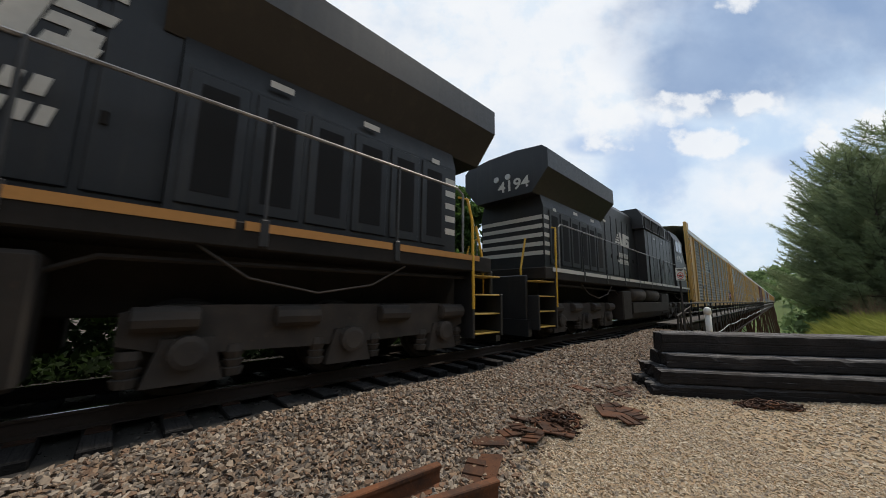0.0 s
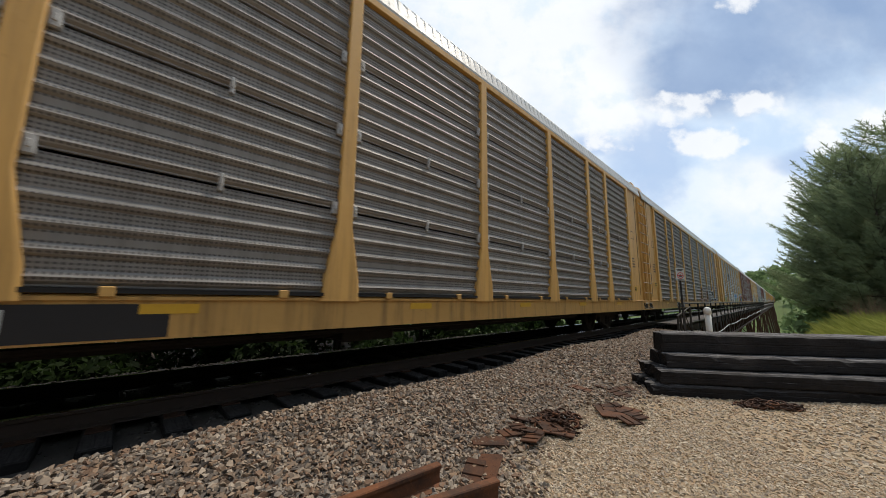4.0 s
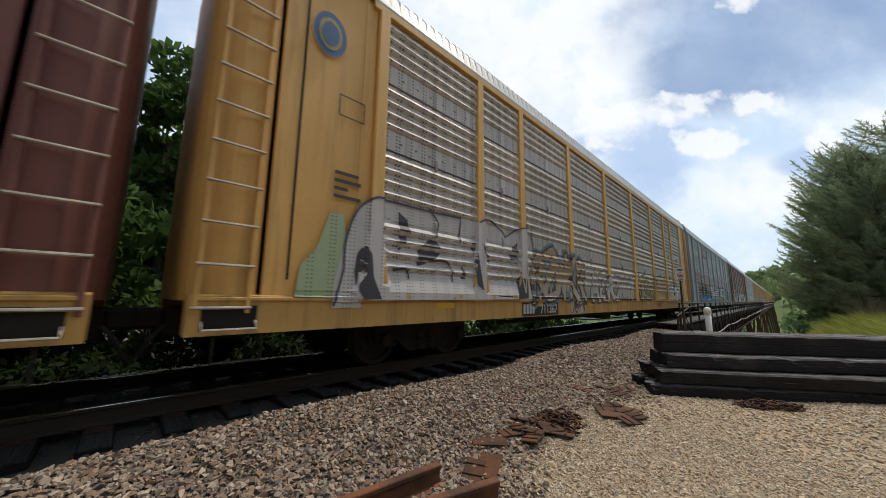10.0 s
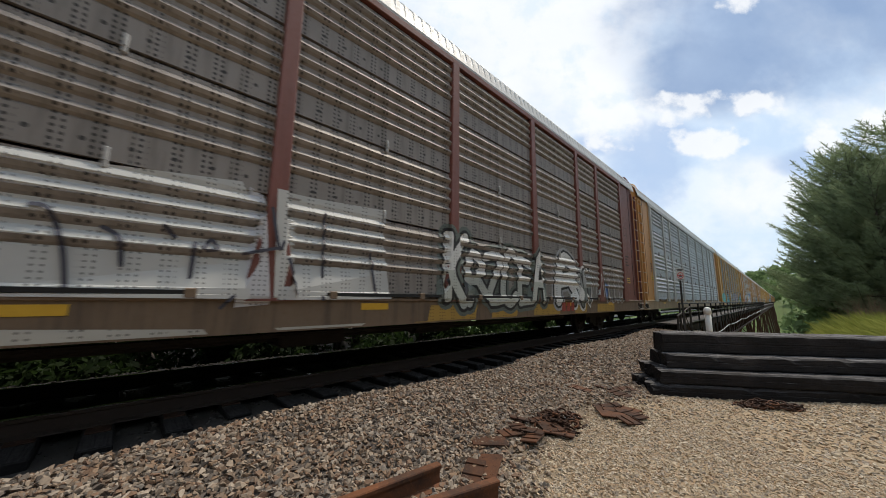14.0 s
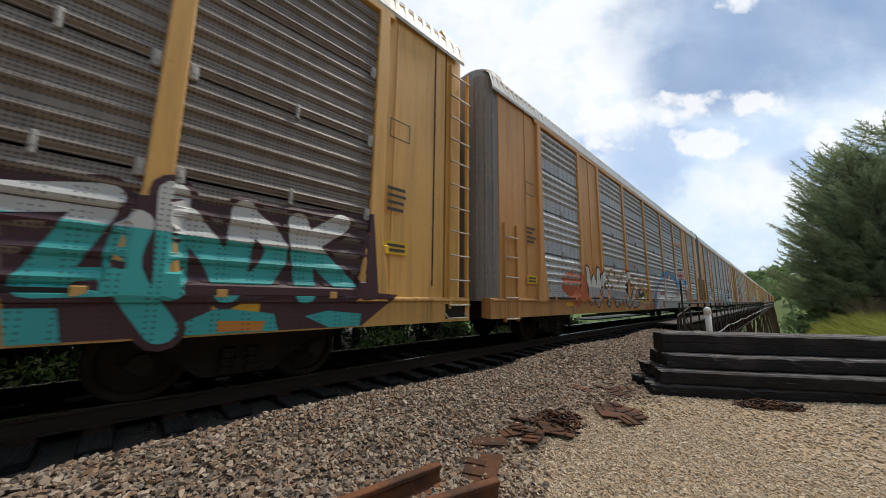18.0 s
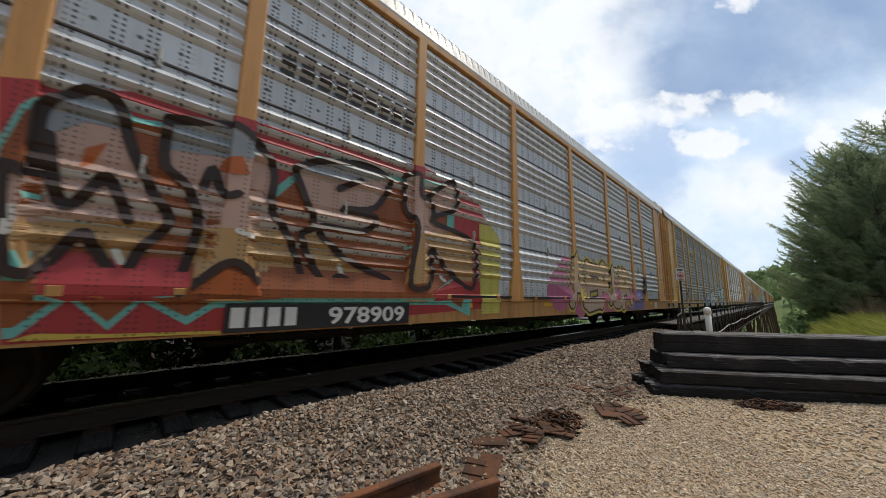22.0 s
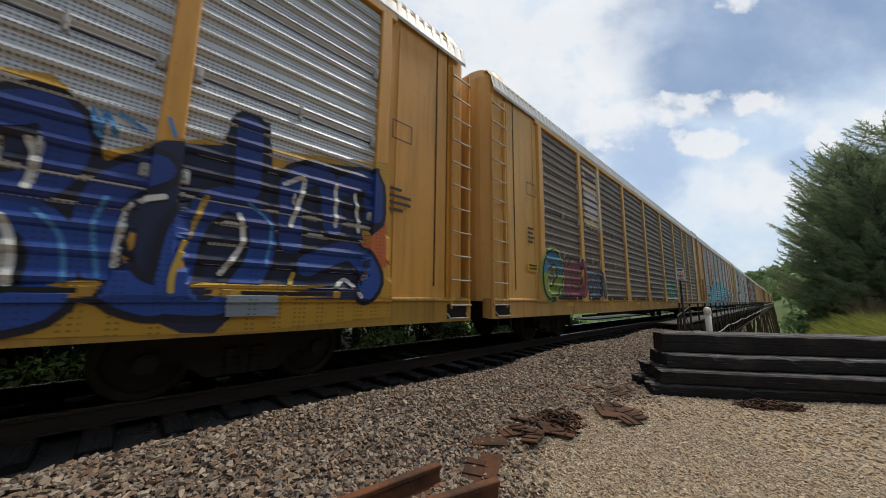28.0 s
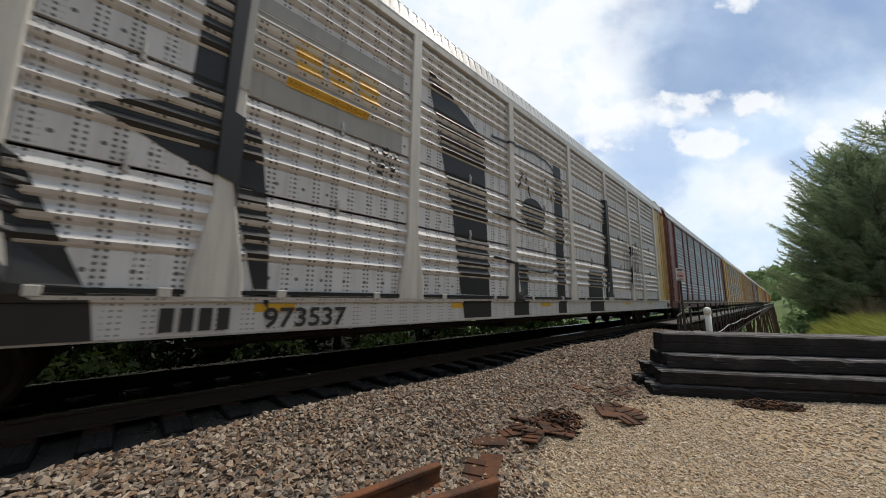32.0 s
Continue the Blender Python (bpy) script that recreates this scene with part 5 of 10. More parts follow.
shiny = tagged(new("bent_strip", G().tube([(0, 0, 0.02), (0.05, 0.02, 0.035), (0.10, 0.0, 0.03), (0.13, -0.05, 0.02)], 0.011, 6).mesh("bent_strip")), "shiny bent strip of metal on the scrap heap", "scrap")
shiny.material_slots[0].link = "OBJECT"
shiny.material_slots[0].material = plain((0.8, 0.8, 0.8), 0.3, 0.6)
shiny.matrix_basis = pose(-2.15, 4.12, near_ground(-2.15, 4.12) + 0.05, 0, 0, 20)


def warning_sign(x, y, top):
    z0 = near_ground(x, y)
    s = thing("warning_sign", "white no-trespassing sign with a red ring on a dark post", "sign", at=pose(x, y, z0, 0, 0, 46))
    part("pole", G().box(-0.03, 0.03, -0.02, 0.02, -0.3, top - z0, 0.006), steel((0.045, 0.042, 0.04), 0.7, 0.1), s)
    h = top - z0
    plate = part("plate", G().box(-0.17, 0.17, -0.032, -0.022, h - 0.48, h, 0.003), plain((0.62, 0.62, 0.60), 0.5), s, "white sign plate")
    ring = G()
    for k in range(20):
        a, b = 2 * math.pi * k / 20, 2 * math.pi * (k + 1) / 20
        ring.add([(r * math.cos(t), -0.036, h - 0.29 + r * math.sin(t)) for t, r in ((a, 0.095), (b, 0.095), (b, 0.125), (a, 0.125))], [(0, 1, 2, 3)])
    part("ring", ring, plain((0.5, 0.03, 0.03), 0.5), plate, "red ring with a slash")
    part("slash", G().box(-0.10, 0.10, -0.037, -0.034, h - 0.305, h - 0.275), plain((0.5, 0.03, 0.03), 0.5), plate)
    part("pictogram", G().prism([(-0.06, h - 0.34), (0.05, h - 0.34), (0.06, h - 0.28), (0.0, h - 0.24), (-0.04, h - 0.26)], -0.0355, -0.033, "y"), plain((0.03, 0.03, 0.03), 0.5), plate)
    for i in range(2):
        part("line_of_text", G().box(-0.13 + 0.03 * i, 0.13 - 0.03 * i, -0.035, -0.033, h - 0.07 - i * 0.045, h - 0.04 - i * 0.045), plain((0.04, 0.04, 0.04), 0.5), plate)
    part("line_of_text", G().box(-0.12, 0.12, -0.035, -0.033, h - 0.46, h - 0.44), plain((0.04, 0.04, 0.04), 0.5), plate)
    return s


warning_sign(-2.62, 15.4, 2.36)
mp = thing("marker_post", "white plastic marker post with a domed cap", "post", at=(-1.95, 15.9, near_ground(-1.95, 15.9)))
part("tube", G().lathe([(-0.2, 0.10), (1.16, 0.10)], (0, 0, 0), "z", 16), plain((0.72, 0.72, 0.70), 0.45), mp, smooth=True)
part("cap", G().lathe([(1.10, 0.122), (1.26, 0.122), (1.32, 0.10), (1.36, 0.05), (1.365, 0.0)], (0, 0, 0), "z", 16), plain((0.78, 0.78, 0.76), 0.45), mp, smooth=True)
# low rail frame by the end of the bridge
fr = thing("railing_frame", "dark steel railing at the bridge end", "railing", at=(-2.85, 0, 0))
for y in (15.6, 16.9, 18.2):
    part("upright", G().box(-0.03, 0.03, y - 0.03, y + 0.03, -0.5, 0.5 + 0.12 * (y - 15.6), 0.006), steel((0.05, 0.045, 0.04), 0.7), fr)
part("top_rail", G().tube([(0, 15.5, 0.5), (0, 18.3, 0.84)], 0.03), steel((0.05, 0.045, 0.04), 0.7), fr)
part("brace", G().tube([(0, 15.6, 0.45), (0, 16.9, -0.25)], 0.02), steel((0.05, 0.045, 0.04), 0.7), fr)
part("brace", G().tube([(0, 16.9, 0.6), (0, 18.2, -0.25)], 0.02), steel((0.05, 0.045, 0.04), 0.7), fr)


# ---------------------------------------------------------------- trees and grass
def tri_cloud(points, normals_rng, size, spread, seed):
    """Small leaf blades about given points, two triangles each."""
    r = np.random.RandomState(seed)
    n = len(points)
    d1 = r.normal(size=(n, 3))
    d1 /= np.linalg.norm(d1, axis=1)[:, None]
    d2 = np.cross(d1, r.normal(size=(n, 3)))
    d2 /= np.linalg.norm(d2, axis=1)[:, None]
    s = size * r.uniform(0.6, 1.4, n)[:, None]
    p = points + r.normal(size=(n, 3)) * spread
    V = np.stack([p - d1 * s, p + d2 * s * 0.5, p + d1 * s, p - d2 * s * 0.5], 1).reshape(-1, 3)
    F = (np.arange(n)[:, None] * 4 + np.array([0, 1, 2, 3])).tolist()
    return V, F


def cloud_mesh(name, V, F):
    me = bpy.data.meshes.new(name)
    me.from_pydata(V.tolist(), [], F)
    me.materials.append(None)
    return me


def blade_cloud(points, dirs, length, width, seed):
    """Slender needle sprigs pointing along given directions."""
    r = np.random.RandomState(seed)
    n = len(points)
    d = dirs + r.normal(size=(n, 3)) * 0.55
    d /= np.linalg.norm(d, axis=1)[:, None]
    s = np.cross(d, r.normal(size=(n, 3)))
    s /= np.linalg.norm(s, axis=1)[:, None]
    L = length * r.uniform(0.6, 1.3, n)[:, None]
    V = np.stack([points - s * width * 0.5, points + s * width * 0.5, points + d * L * 0.6 + s * width * 0.35, points + d * L], 1).reshape(-1, 3)
    return V, (np.arange(n)[:, None] * 4 + np.array([0, 1, 2, 3])).tolist()


def pine(height, seed, label):
    """Young pine: whorls of upswept boughs with side twigs, thick with needles."""
    r = random.Random(seed)
    t = thing("pine_tree", label, "tree", "trees beside the ravine")
    trunk = G().tube([(0, 0, -0.3), (0.04, 0.02, height * 0.5), (0.0, 0.0, height)], 0.13, 8, 0.015)
    pts, dirs = [], []

    def needles(p, q, gap):
        m = max(2, int((q - p).length / gap))
        d = (q - p).normalized() * 0.8 + Vector((0, 0, 0.35))
        for i in range(m + 1):
            pts.append(tuple(p.lerp(q, i / m)))
            dirs.append(tuple(d))
    z = height * 0.05
    while z < height * 0.975:
        f = 1 - z / height
        ln = (0.22 + 2.7 * f ** 0.55) * height / 8
        n = r.randint(5, 7)
        a0 = r.uniform(0, 6.28)
        for k in range(n):
            a = a0 + 6.283 * k / n + r.uniform(-0.35, 0.35)
            L = ln * r.choice((0.6, 0.8, 1.0, 1.0, 1.22))
            up = 0.10 + 0.75 * (1 - f) ** 1.5 + r.uniform(-0.05, 0.1)
            p0 = Vector((0, 0, z))
            out = Vector((math.cos(a), math.sin(a), 0))
            side = Vector((-math.sin(a), math.cos(a), 0))
            p1 = p0 + out * L * 0.55 + Vector((0, 0, L * 0.55 * up))
            p2 = p0 + out * L + Vector((0, 0, L * (up + 0.22)))
            trunk.tube([p0, p1, p2], 0.020, 4, 0.005)
            needles(p0.lerp(p1, 0.5), p1, 0.05)
            needles(p1, p2, 0.035)
            m = max(3, int(L / 0.16))
            for i in range(m):
                s = 0.22 + 0.76 * i / m
                q = p0.lerp(p1, s / 0.55) if s < 0.55 else p1.lerp(p2, (s - 0.55) / 0.45)
                for e in (-1, 1):
                    tl = (0.10 + 0.42 * L * (1.05 - s) * 0.62) * r.uniform(0.6, 1.25)
                    tip = q + out * tl * 0.75 + side * e * tl * 0.75 + Vector((0, 0, tl * r.uniform(0.05, 0.45)))
                    needles(q, tip, 0.045)
        z += height * r.uniform(0.034, 0.050)
    part("trunk", trunk, bark(0.9), t)
    P, D = np.repeat(np.array(pts), 2, 0), np.repeat(np.array(dirs), 2, 0)
    V, F = blade_cloud(P, D, 0.15, 0.024, seed)
    part("crown", cloud_mesh("crown", V, F), foliage((0.20, 0.255, 0.135), (0.33, 0.40, 0.22)), t, "feathery grey-green needles")
    return t


def broadleaf(height, spread, seed, label, a, b, leaves=6000, group="trees behind the railway"):
    r = random.Random(seed)
    t = thing("broadleaf_tree", label, "tree", group)
    g = G().tube([(0, 0, -0.4), (0.1, 0.05, height * 0.35), (0.0, 0.1, height * 0.8)], 0.16, 7, 0.04)
    ends = []
    for k in range(16):
        ang, z = r.uniform(0, 6.28), height * r.uniform(0.15, 0.75)
        L = spread * r.uniform(0.5, 1.0) * (1.15 - z / height * 0.6)
        e = Vector((math.cos(ang) * L, math.sin(ang) * L, z + height * r.uniform(0.08, 0.25)))
        g.tube([(0, 0, z), (e.x * 0.5, e.y * 0.5, z + (e.z - z) * 0.35), e], 0.05, 5, 0.012)
        ends.append(e)
    ends.append(Vector((0, 0, height * 0.95)))
    part("trunk", g, bark(1.0), t)
    rs = np.random.RandomState(seed)
    C = np.array([tuple(e) for e in ends])
    C = np.concatenate([C, C + rs.normal(size=C.shape) * spread * 0.3, C * np.array([0.6, 0.6, 1.0]) + rs.normal(size=C.shape) * spread * 0.22])
    k = rs.randint(0, len(C), leaves)
    dirs = rs.normal(size=(leaves, 3))
    dirs /= np.linalg.norm(dirs, axis=1)[:, None]
    P = C[k] + dirs * (rs.uniform(0.3, 1.0, leaves) ** 0.5)[:, None] * spread * 0.26 * np.array([1, 1, 0.75])
    P[:, 2] = np.maximum(P[:, 2], 0.1)
    V, F = tri_cloud(P, None, 0.13, 0.03, seed)
    part("crown", cloud_mesh("crown", V, F), foliage(a, b), t, "leafy green crown")
    return t


base_pine = pine(9.6, 3, "dark green pine with upswept boughs at the yard's edge")
base_pine.matrix_basis = pose(4.4, 25.6, near_ground(4.4, 25.6))
base_pine_2 = pine(7.6, 8, "dark green young pine with ragged boughs")
base_pine_2.matrix_basis = pose(3.0, 25.0, near_ground(3.0, 25.0)) @ Matrix.Diagonal((1.02, 1.02, 1.1, 1))
for m0, x, y, s, a in ((0, 7.2, 27.0, 1.05, 80), (1, 3.4, 23.6, 0.82, 200), (0, 10.5, 26.5, 1.1, 140), (1, 5.9, 24.0, 0.95, 300), (1, 2.6, 26.8, 1.05, 120), (0, 3.8, 28.5, 0.92, 20), (0, 8.8, 31, 1.15, 250), (1, 2.2, 28.4, 0.85, 50), (1, 4.2, 22.6, 0.5, 10), (0, 14.0, 29, 1.1, 30)):
    copy_thing((base_pine, base_pine_2)[m0], Matrix.Translation((x, y, near_ground(x, y) - 0.05)) @ pose(0, 0, 0, 0, 0, a) @ Matrix.Diagonal((s, s, s, 1)))

GREEN_A, GREEN_B = (0.045, 0.095, 0.02), (0.11, 0.19, 0.05)
bl = [broadleaf(8.0, 2.6, 21, "leafy green tree close behind the railway", GREEN_A, GREEN_B, 16000), broadleaf(6.5, 2.4, 22, "bushy green tree behind the railway bank", (0.025, 0.055, 0.012), (0.08, 0.14, 0.035), 15000)]
SPOTS = [(-13.0, -6.5, 1.1), (-12.2, -2.8, 0.9), (-13.5, 0.6, 1.15), (-11.8, 3.6, 0.85), (-13.4, 6.8, 1.1), (-12.0, 10.2, 0.95), (-13.6, 13.5, 1.1), (-12.4, 17.2, 0.9), (-16.5, -4.5, 1.4), (-16.8, 2.8, 1.45), (-16.5, 9.4, 1.4), (-16.9, 16.5, 1.4), (-13.2, -10.5, 1.1), (-12.5, 21.5, 1.0), (-16.0, -9.5, 1.3)]
for i, (x, y, s) in enumerate(SPOTS):
    m = Matrix.Translation((x, y, near_ground(x, y) - 0.1)) @ pose(0, 0, 0, 0, 0, 67 * i) @ Matrix.Diagonal((s, s, s, 1))
    if i < 2:
        bl[i].matrix_basis = m
    else:
        copy_thing(bl[i % 2], m)


def undergrowth():
    """Bushes and weeds close behind the track."""
    rs = np.random.RandomState(15)
    n = 42000
    y = rs.uniform(-16, 21, n)
    x = -9.4 - np.abs(rs.normal(size=n)) * 1.5 - 0.5 * np.sin(y * 0.8)
    top = np.clip((-8.6 - x) * 1.15, 0.1, 3.2) * (0.65 + 0.35 * np.sin(y * 1.7 + x))
    z = np.array([ground_z(a, b) for a, b in zip(x, y)]) + top * rs.random(n) ** 0.6
    V, F = tri_cloud(np.stack([x, y, z], 1), None, 0.10, 0.05, 15)
    m = 16000
    bx, by = rs.uniform(-27, -18, m), rs.uniform(-30, 40, m)
    bz = np.array([ground_z(a, b) for a, b in zip(bx, by)]) + rs.random(m) * (8.5 + 1.5 * np.sin(by * 0.9))
    V2, F2 = tri_cloud(np.stack([bx, by, bz], 1), None, 0.34, 0.1, 16)
    F = F + [tuple(i + len(V) for i in q) for q in F2]
    V = np.concatenate([V, V2])
    me = cloud_mesh("undergrowth", V, F)
    me.materials.clear()
    # greens darkened: the deep shade behind the train is put into the leaves
    me.materials.append(foliage((0.014, 0.028, 0.008), (0.04, 0.07, 0.02)))
    tagged(new("undergrowth", me), "green bushes and weeds behind the railway", "undergrowth", kind="stuff")


undergrowth()


def far_woods():
    """Wooded slopes of the ravine and of the far bank, in clumps of leaves."""
    rs = np.random.RandomState(5)
    P, S = [], []
    def crown(x, y, z, h, w, n, size):
        c = rs.normal(size=(n, 3))
        c /= np.linalg.norm(c, axis=1)[:, None]
        lump = 0.75 + 0.35 * np.sin(c[:, 0] * 5 + x) * np.sin(c[:, 2] * 5 + y)
        q = c * lump[:, None] * np.array([w, w, h * 0.5]) + np.array([x, y, z + h * 0.55])
        P.append(q)
        S.append(np.full(n, size))
    for i in range(60):
        y = rs.uniform(45, 120)
        x = -1.5 + rs.uniform(0, 26) * (y / 90)
        if x < 1.2 and y < 60:
            x += 4
        crown(x, y, ground_z(x, y), rs.uniform(13, 20), rs.uniform(2.5, 4.5), 900, 0.42)
    for i in range(150):
        y = rs.uniform(120, 420)
        x = rs.uniform(2, 60) if rs.random() < 0.75 else -rs.uniform(16, 90)
        crown(x, y, ground_z(x, y), rs.uniform(12, 19), rs.uniform(4, 7), 260, 1.1)
    for i in range(260):
        y = rs.uniform(430, 900)
        x = rs.uniform(-120, 220)
        if abs(x - TRACK_X) < 8 and y < 560:
            continue
        crown(x, y, ground_z(x, y), rs.uniform(14, 22), rs.uniform(6, 10), 110, 2.6)
    P, S = np.concatenate(P), np.concatenate(S)
    V, F = tri_cloud(P, None, 1.0, 0.02, 5)
    c = np.repeat(P, 4, 0)
    V = c + (V - c) * np.repeat(S, 4)[:, None]
    # bushes on the near slope of the ravine
    m = 16000
    bx, by = rs.uniform(-2.5, 14, m), rs.uniform(24, 50, m)
    bz = np.array([ground_z(a, b) for a, b in zip(bx, by)]) + rs.random(m) * (1.3 + 0.9 * np.sin(bx * 1.3) * np.sin(by * 0.8))
    V2, F2 = tri_cloud(np.stack([bx, by, bz], 1), None, 0.22, 0.1, 27)
    F = F + [tuple(i + len(V) for i in q) for q in F2]
    V = np.concatenate([V, V2])
    me = cloud_mesh("far_woods", V, F)
    me.materials.clear()
    # greens lightened: haze over the far slopes is put into the leaves
    me.materials.append(foliage((0.13, 0.20, 0.08), (0.23, 0.32, 0.14)))
    tagged(new("far_woods", me), "light green woods on the slopes beyond the ravine", "woods", kind="stuff")


far_woods()


def woods_behind():
    """Unseen trees behind the camera, added to darken what the car sides reflect."""
    rs = np.random.RandomState(31)
    P = []
    for i in range(70):
        y = -62 + i * 1.75 + rs.uniform(-0.8, 0.8)
        x = rs.uniform(15, 27) + max(0.0, y - 12) * 0.35
        if x < 0.17 * y + 9:
            continue
        h, w = rs.uniform(9, 14), rs.uniform(2.4, 3.8)
        c = rs.normal(size=(520, 3))
        c /= np.linalg.norm(c, axis=1)[:, None]
        lump = 0.72 + 0.4 * np.sin(c[:, 0] * 5 + x) * np.sin(c[:, 2] * 5 + y)
        P.append(c * lump[:, None] * np.array([w, w, h * 0.5]) + np.array([x, y, ground_z(x, y) + h * 0.5]))
    P = np.concatenate(P)
    V, F = tri_cloud(P, None, 0.55, 0.1, 31)
    me = cloud_mesh("wood_edge", V, F)
    me.materials.clear()
    me.materials.append(foliage((0.035, 0.06, 0.018), (0.08, 0.12, 0.04)))
    tagged(new("wood_edge", me), "dark green edge of the wood round the yard", "woods", kind="stuff")


woods_behind()


def grass():
    rs = np.random.RandomState(9)
    n = 34000
    x = 0.3 + 11 * rs.random(n) ** 1.8
    y = rs.uniform(11.5, 22, n)
    keep = (y > 12.5 + 0.8 * np.sin(x * 1.7)) & (x > 0.95 + 0.4 * rs.random(n) + 0.2 * np.sin(y * 1.3))
    x, y = x[keep], y[keep]
    n = len(x)
    z = np.array([ground_z(a, b) for a, b in zip(x, y)])
    h = rs.uniform(0.24, 0.66, n) * (0.6 + 0.4 * np.sin(x * 0.9) * np.sin(y * 0.7)) + 0.12
    a = rs.uniform(0, 6.28, n)
    lean = rs.normal(size=(n, 2)) * 0.12
    w = 0.013
    V = np.stack([np.stack([x - w * np.cos(a), y - w * np.sin(a), z], 1), np.stack([x + w * np.cos(a), y + w * np.sin(a), z], 1),
                  np.stack([x + lean[:, 0] + w * 0.6 * np.cos(a), y + lean[:, 1] + w * 0.6 * np.sin(a), z + h * 0.6], 1), np.stack([x + lean[:, 0] * 2.2, y + lean[:, 1] * 2.2, z + h], 1)], 1).reshape(-1, 3)
    F = (np.arange(n)[:, None] * 4 + np.array([0, 1, 2, 3])).tolist()
    me = cloud_mesh("tall_grass", V, F)
    me.materials.clear()
    me.materials.append(foliage((0.21, 0.25, 0.045), (0.40, 0.42, 0.12)))
    tagged(new("tall_grass", me), "tall light green grass along the edge of the ravine", "grass", kind="stuff")
    # dry brush among the grass
    m = 1500
    cx, cy = rs.uniform(1.8, 5.5, m), rs.uniform(19.5, 21.8, m)
    cz = np.array([ground_z(p, q) for p, q in zip(cx, cy)])
    hh = rs.uniform(0.4, 1.5, m)
    l2 = rs.normal(size=(m, 2)) * 0.3
    V = np.stack([np.stack([cx - 0.006, cy, cz], 1), np.stack([cx + 0.006, cy, cz], 1), np.stack([cx + l2[:, 0], cy + l2[:, 1], cz + hh], 1)], 1).reshape(-1, 3)
    me = cloud_mesh("dry_brush", V, (np.arange(m)[:, None] * 3 + np.array([0, 1, 2])).tolist())
    me.materials.clear()
    me.materials.append(foliage((0.20, 0.14, 0.09), (0.34, 0.25, 0.17)))
    tagged(new("dry_brush", me), "brown dry stalks among the grass", "brush", kind="stuff")


grass()


def ballast():
    rs = np.random.RandomState(2)

    def heights(x, y):
        return np.array([ground_z(a, b) for a, b in zip(x, y)])

    def field(n, x0, x1, y0, y1, p):
        x, y = rs.uniform(x0, x1, n), rs.uniform(y0, y1, n)
        k = rs.random(n) < p(x, y)
        return x[k], y[k]
    shoulder = lambda x, y: np.clip((-1.5 - x + 0.5 * np.sin(y * 1.1)) / 0.9, 0, 1) * np.clip((y + 1.6) / 1.0, 0, 1)
    x1, y1 = field(40000, -3.92, -0.8, -1.4, 6.0, shoulder)
    x2, y2 = field(22000, -4.05, -1.6, 6.0, 19.0, shoulder)
    x, y = np.concatenate([x1, x2]), np.concatenate([y1, y2])
    z = heights(x, y) + rs.uniform(-0.012, 0.026, len(x)) + 0.02 * np.clip((-3.6 - x) / 0.3, 0, 1)
    size = (0.018 + 0.022 * rs.random(len(x)) ** 1.6) * np.where(y > 6.0, 1.35, 1.0)
    scatter_stones("ballast_stones", "grey-brown broken ballast stones along the track", np.stack([x, y, z], 1), size, stones("ballast"), 3, 0.72)
    # between and beyond the ties, in dark tones that hold oil and the train's shade
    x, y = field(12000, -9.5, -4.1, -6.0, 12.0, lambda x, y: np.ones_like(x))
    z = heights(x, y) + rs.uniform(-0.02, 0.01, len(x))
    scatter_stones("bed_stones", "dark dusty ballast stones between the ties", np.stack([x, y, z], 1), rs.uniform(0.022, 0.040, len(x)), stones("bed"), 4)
    # gravel of the yard, thinner in places
    thin = lambda x, y: np.clip((x + 2.2) / 0.9, 0, 1) * np.clip((y - 0.9) / 0.9 + 0.3 * np.sin(x * 4), 0, 1) * np.clip((3.0 + 0.3 * np.sin(y * 3) - x) / 0.9, 0, 1) * (0.72 + 0.28 * np.clip(0.55 + np.sin(x * 1.9 + y * 0.6) * np.sin(y * 1.4), 0, 1))
    x1, y1 = field(95000, -2.4, 1.4, 0.9, 5.2, thin)
    x2, y2 = field(40000, -2.4, 2.6, 5.2, 12.0, thin)
    x, y = np.concatenate([x1, x2]), np.concatenate([y1, y2])
    z = heights(x, y) + rs.uniform(-0.008, 0.008, len(x))
    size = (0.010 + 0.017 * rs.random(len(x)) ** 2.0) * np.where(y > 5.2, 1.5, 1.0)
    scatter_stones("yard_gravel", "pale brown gravel over the dirt yard", np.stack([x, y, z], 1), size, stones("dirt"), 6, 0.62)


ballast()


# ---------------------------------------------------------------- paint on the cars
STYLE = {k: style for k, _, _, style, _, _ in SPEC}


def cut_heights(style, z0, z1):
    out = [1.026, 1.036, 1.104, 1.114, Z_SILL1, Z_PAN0 - 0.005, Z_PAN0, 2.05]
    for r in range(4):
        out += [Z_PAN0 + (r + u) * ROW_H for u in rib_heights(style)]
    return sorted({round(z, 4) for z in out if z0 < z < z1})


def stand(style, plates, y, z):
    """Outward stand of whatever lies at this spot of a car's side: post, rib, plate or sill."""
    for p in POSTS:
        half = 0.105 if z > 2.05 else 0.105 + (2.05 - z) / (2.05 - Z_SILL1 - 0.2) * 0.14
        if abs(y - p) <= half + 0.012 and z > Z_SILL1 - 0.04:
            return 0.080
    if z < Z_PAN0:
        return 0.060 if 1.03 < z < 1.11 else 0.034
    if z > Z_PAN1 or abs(y) > BAY_END:
        return 0.042
    for i in plates:
        if POSTS[i] < y < POSTS[i + 1]:
            return 0.048
    return rib_depth(style, ((z - Z_PAN0) / ROW_H) % 1.0)


LEVELS = {}


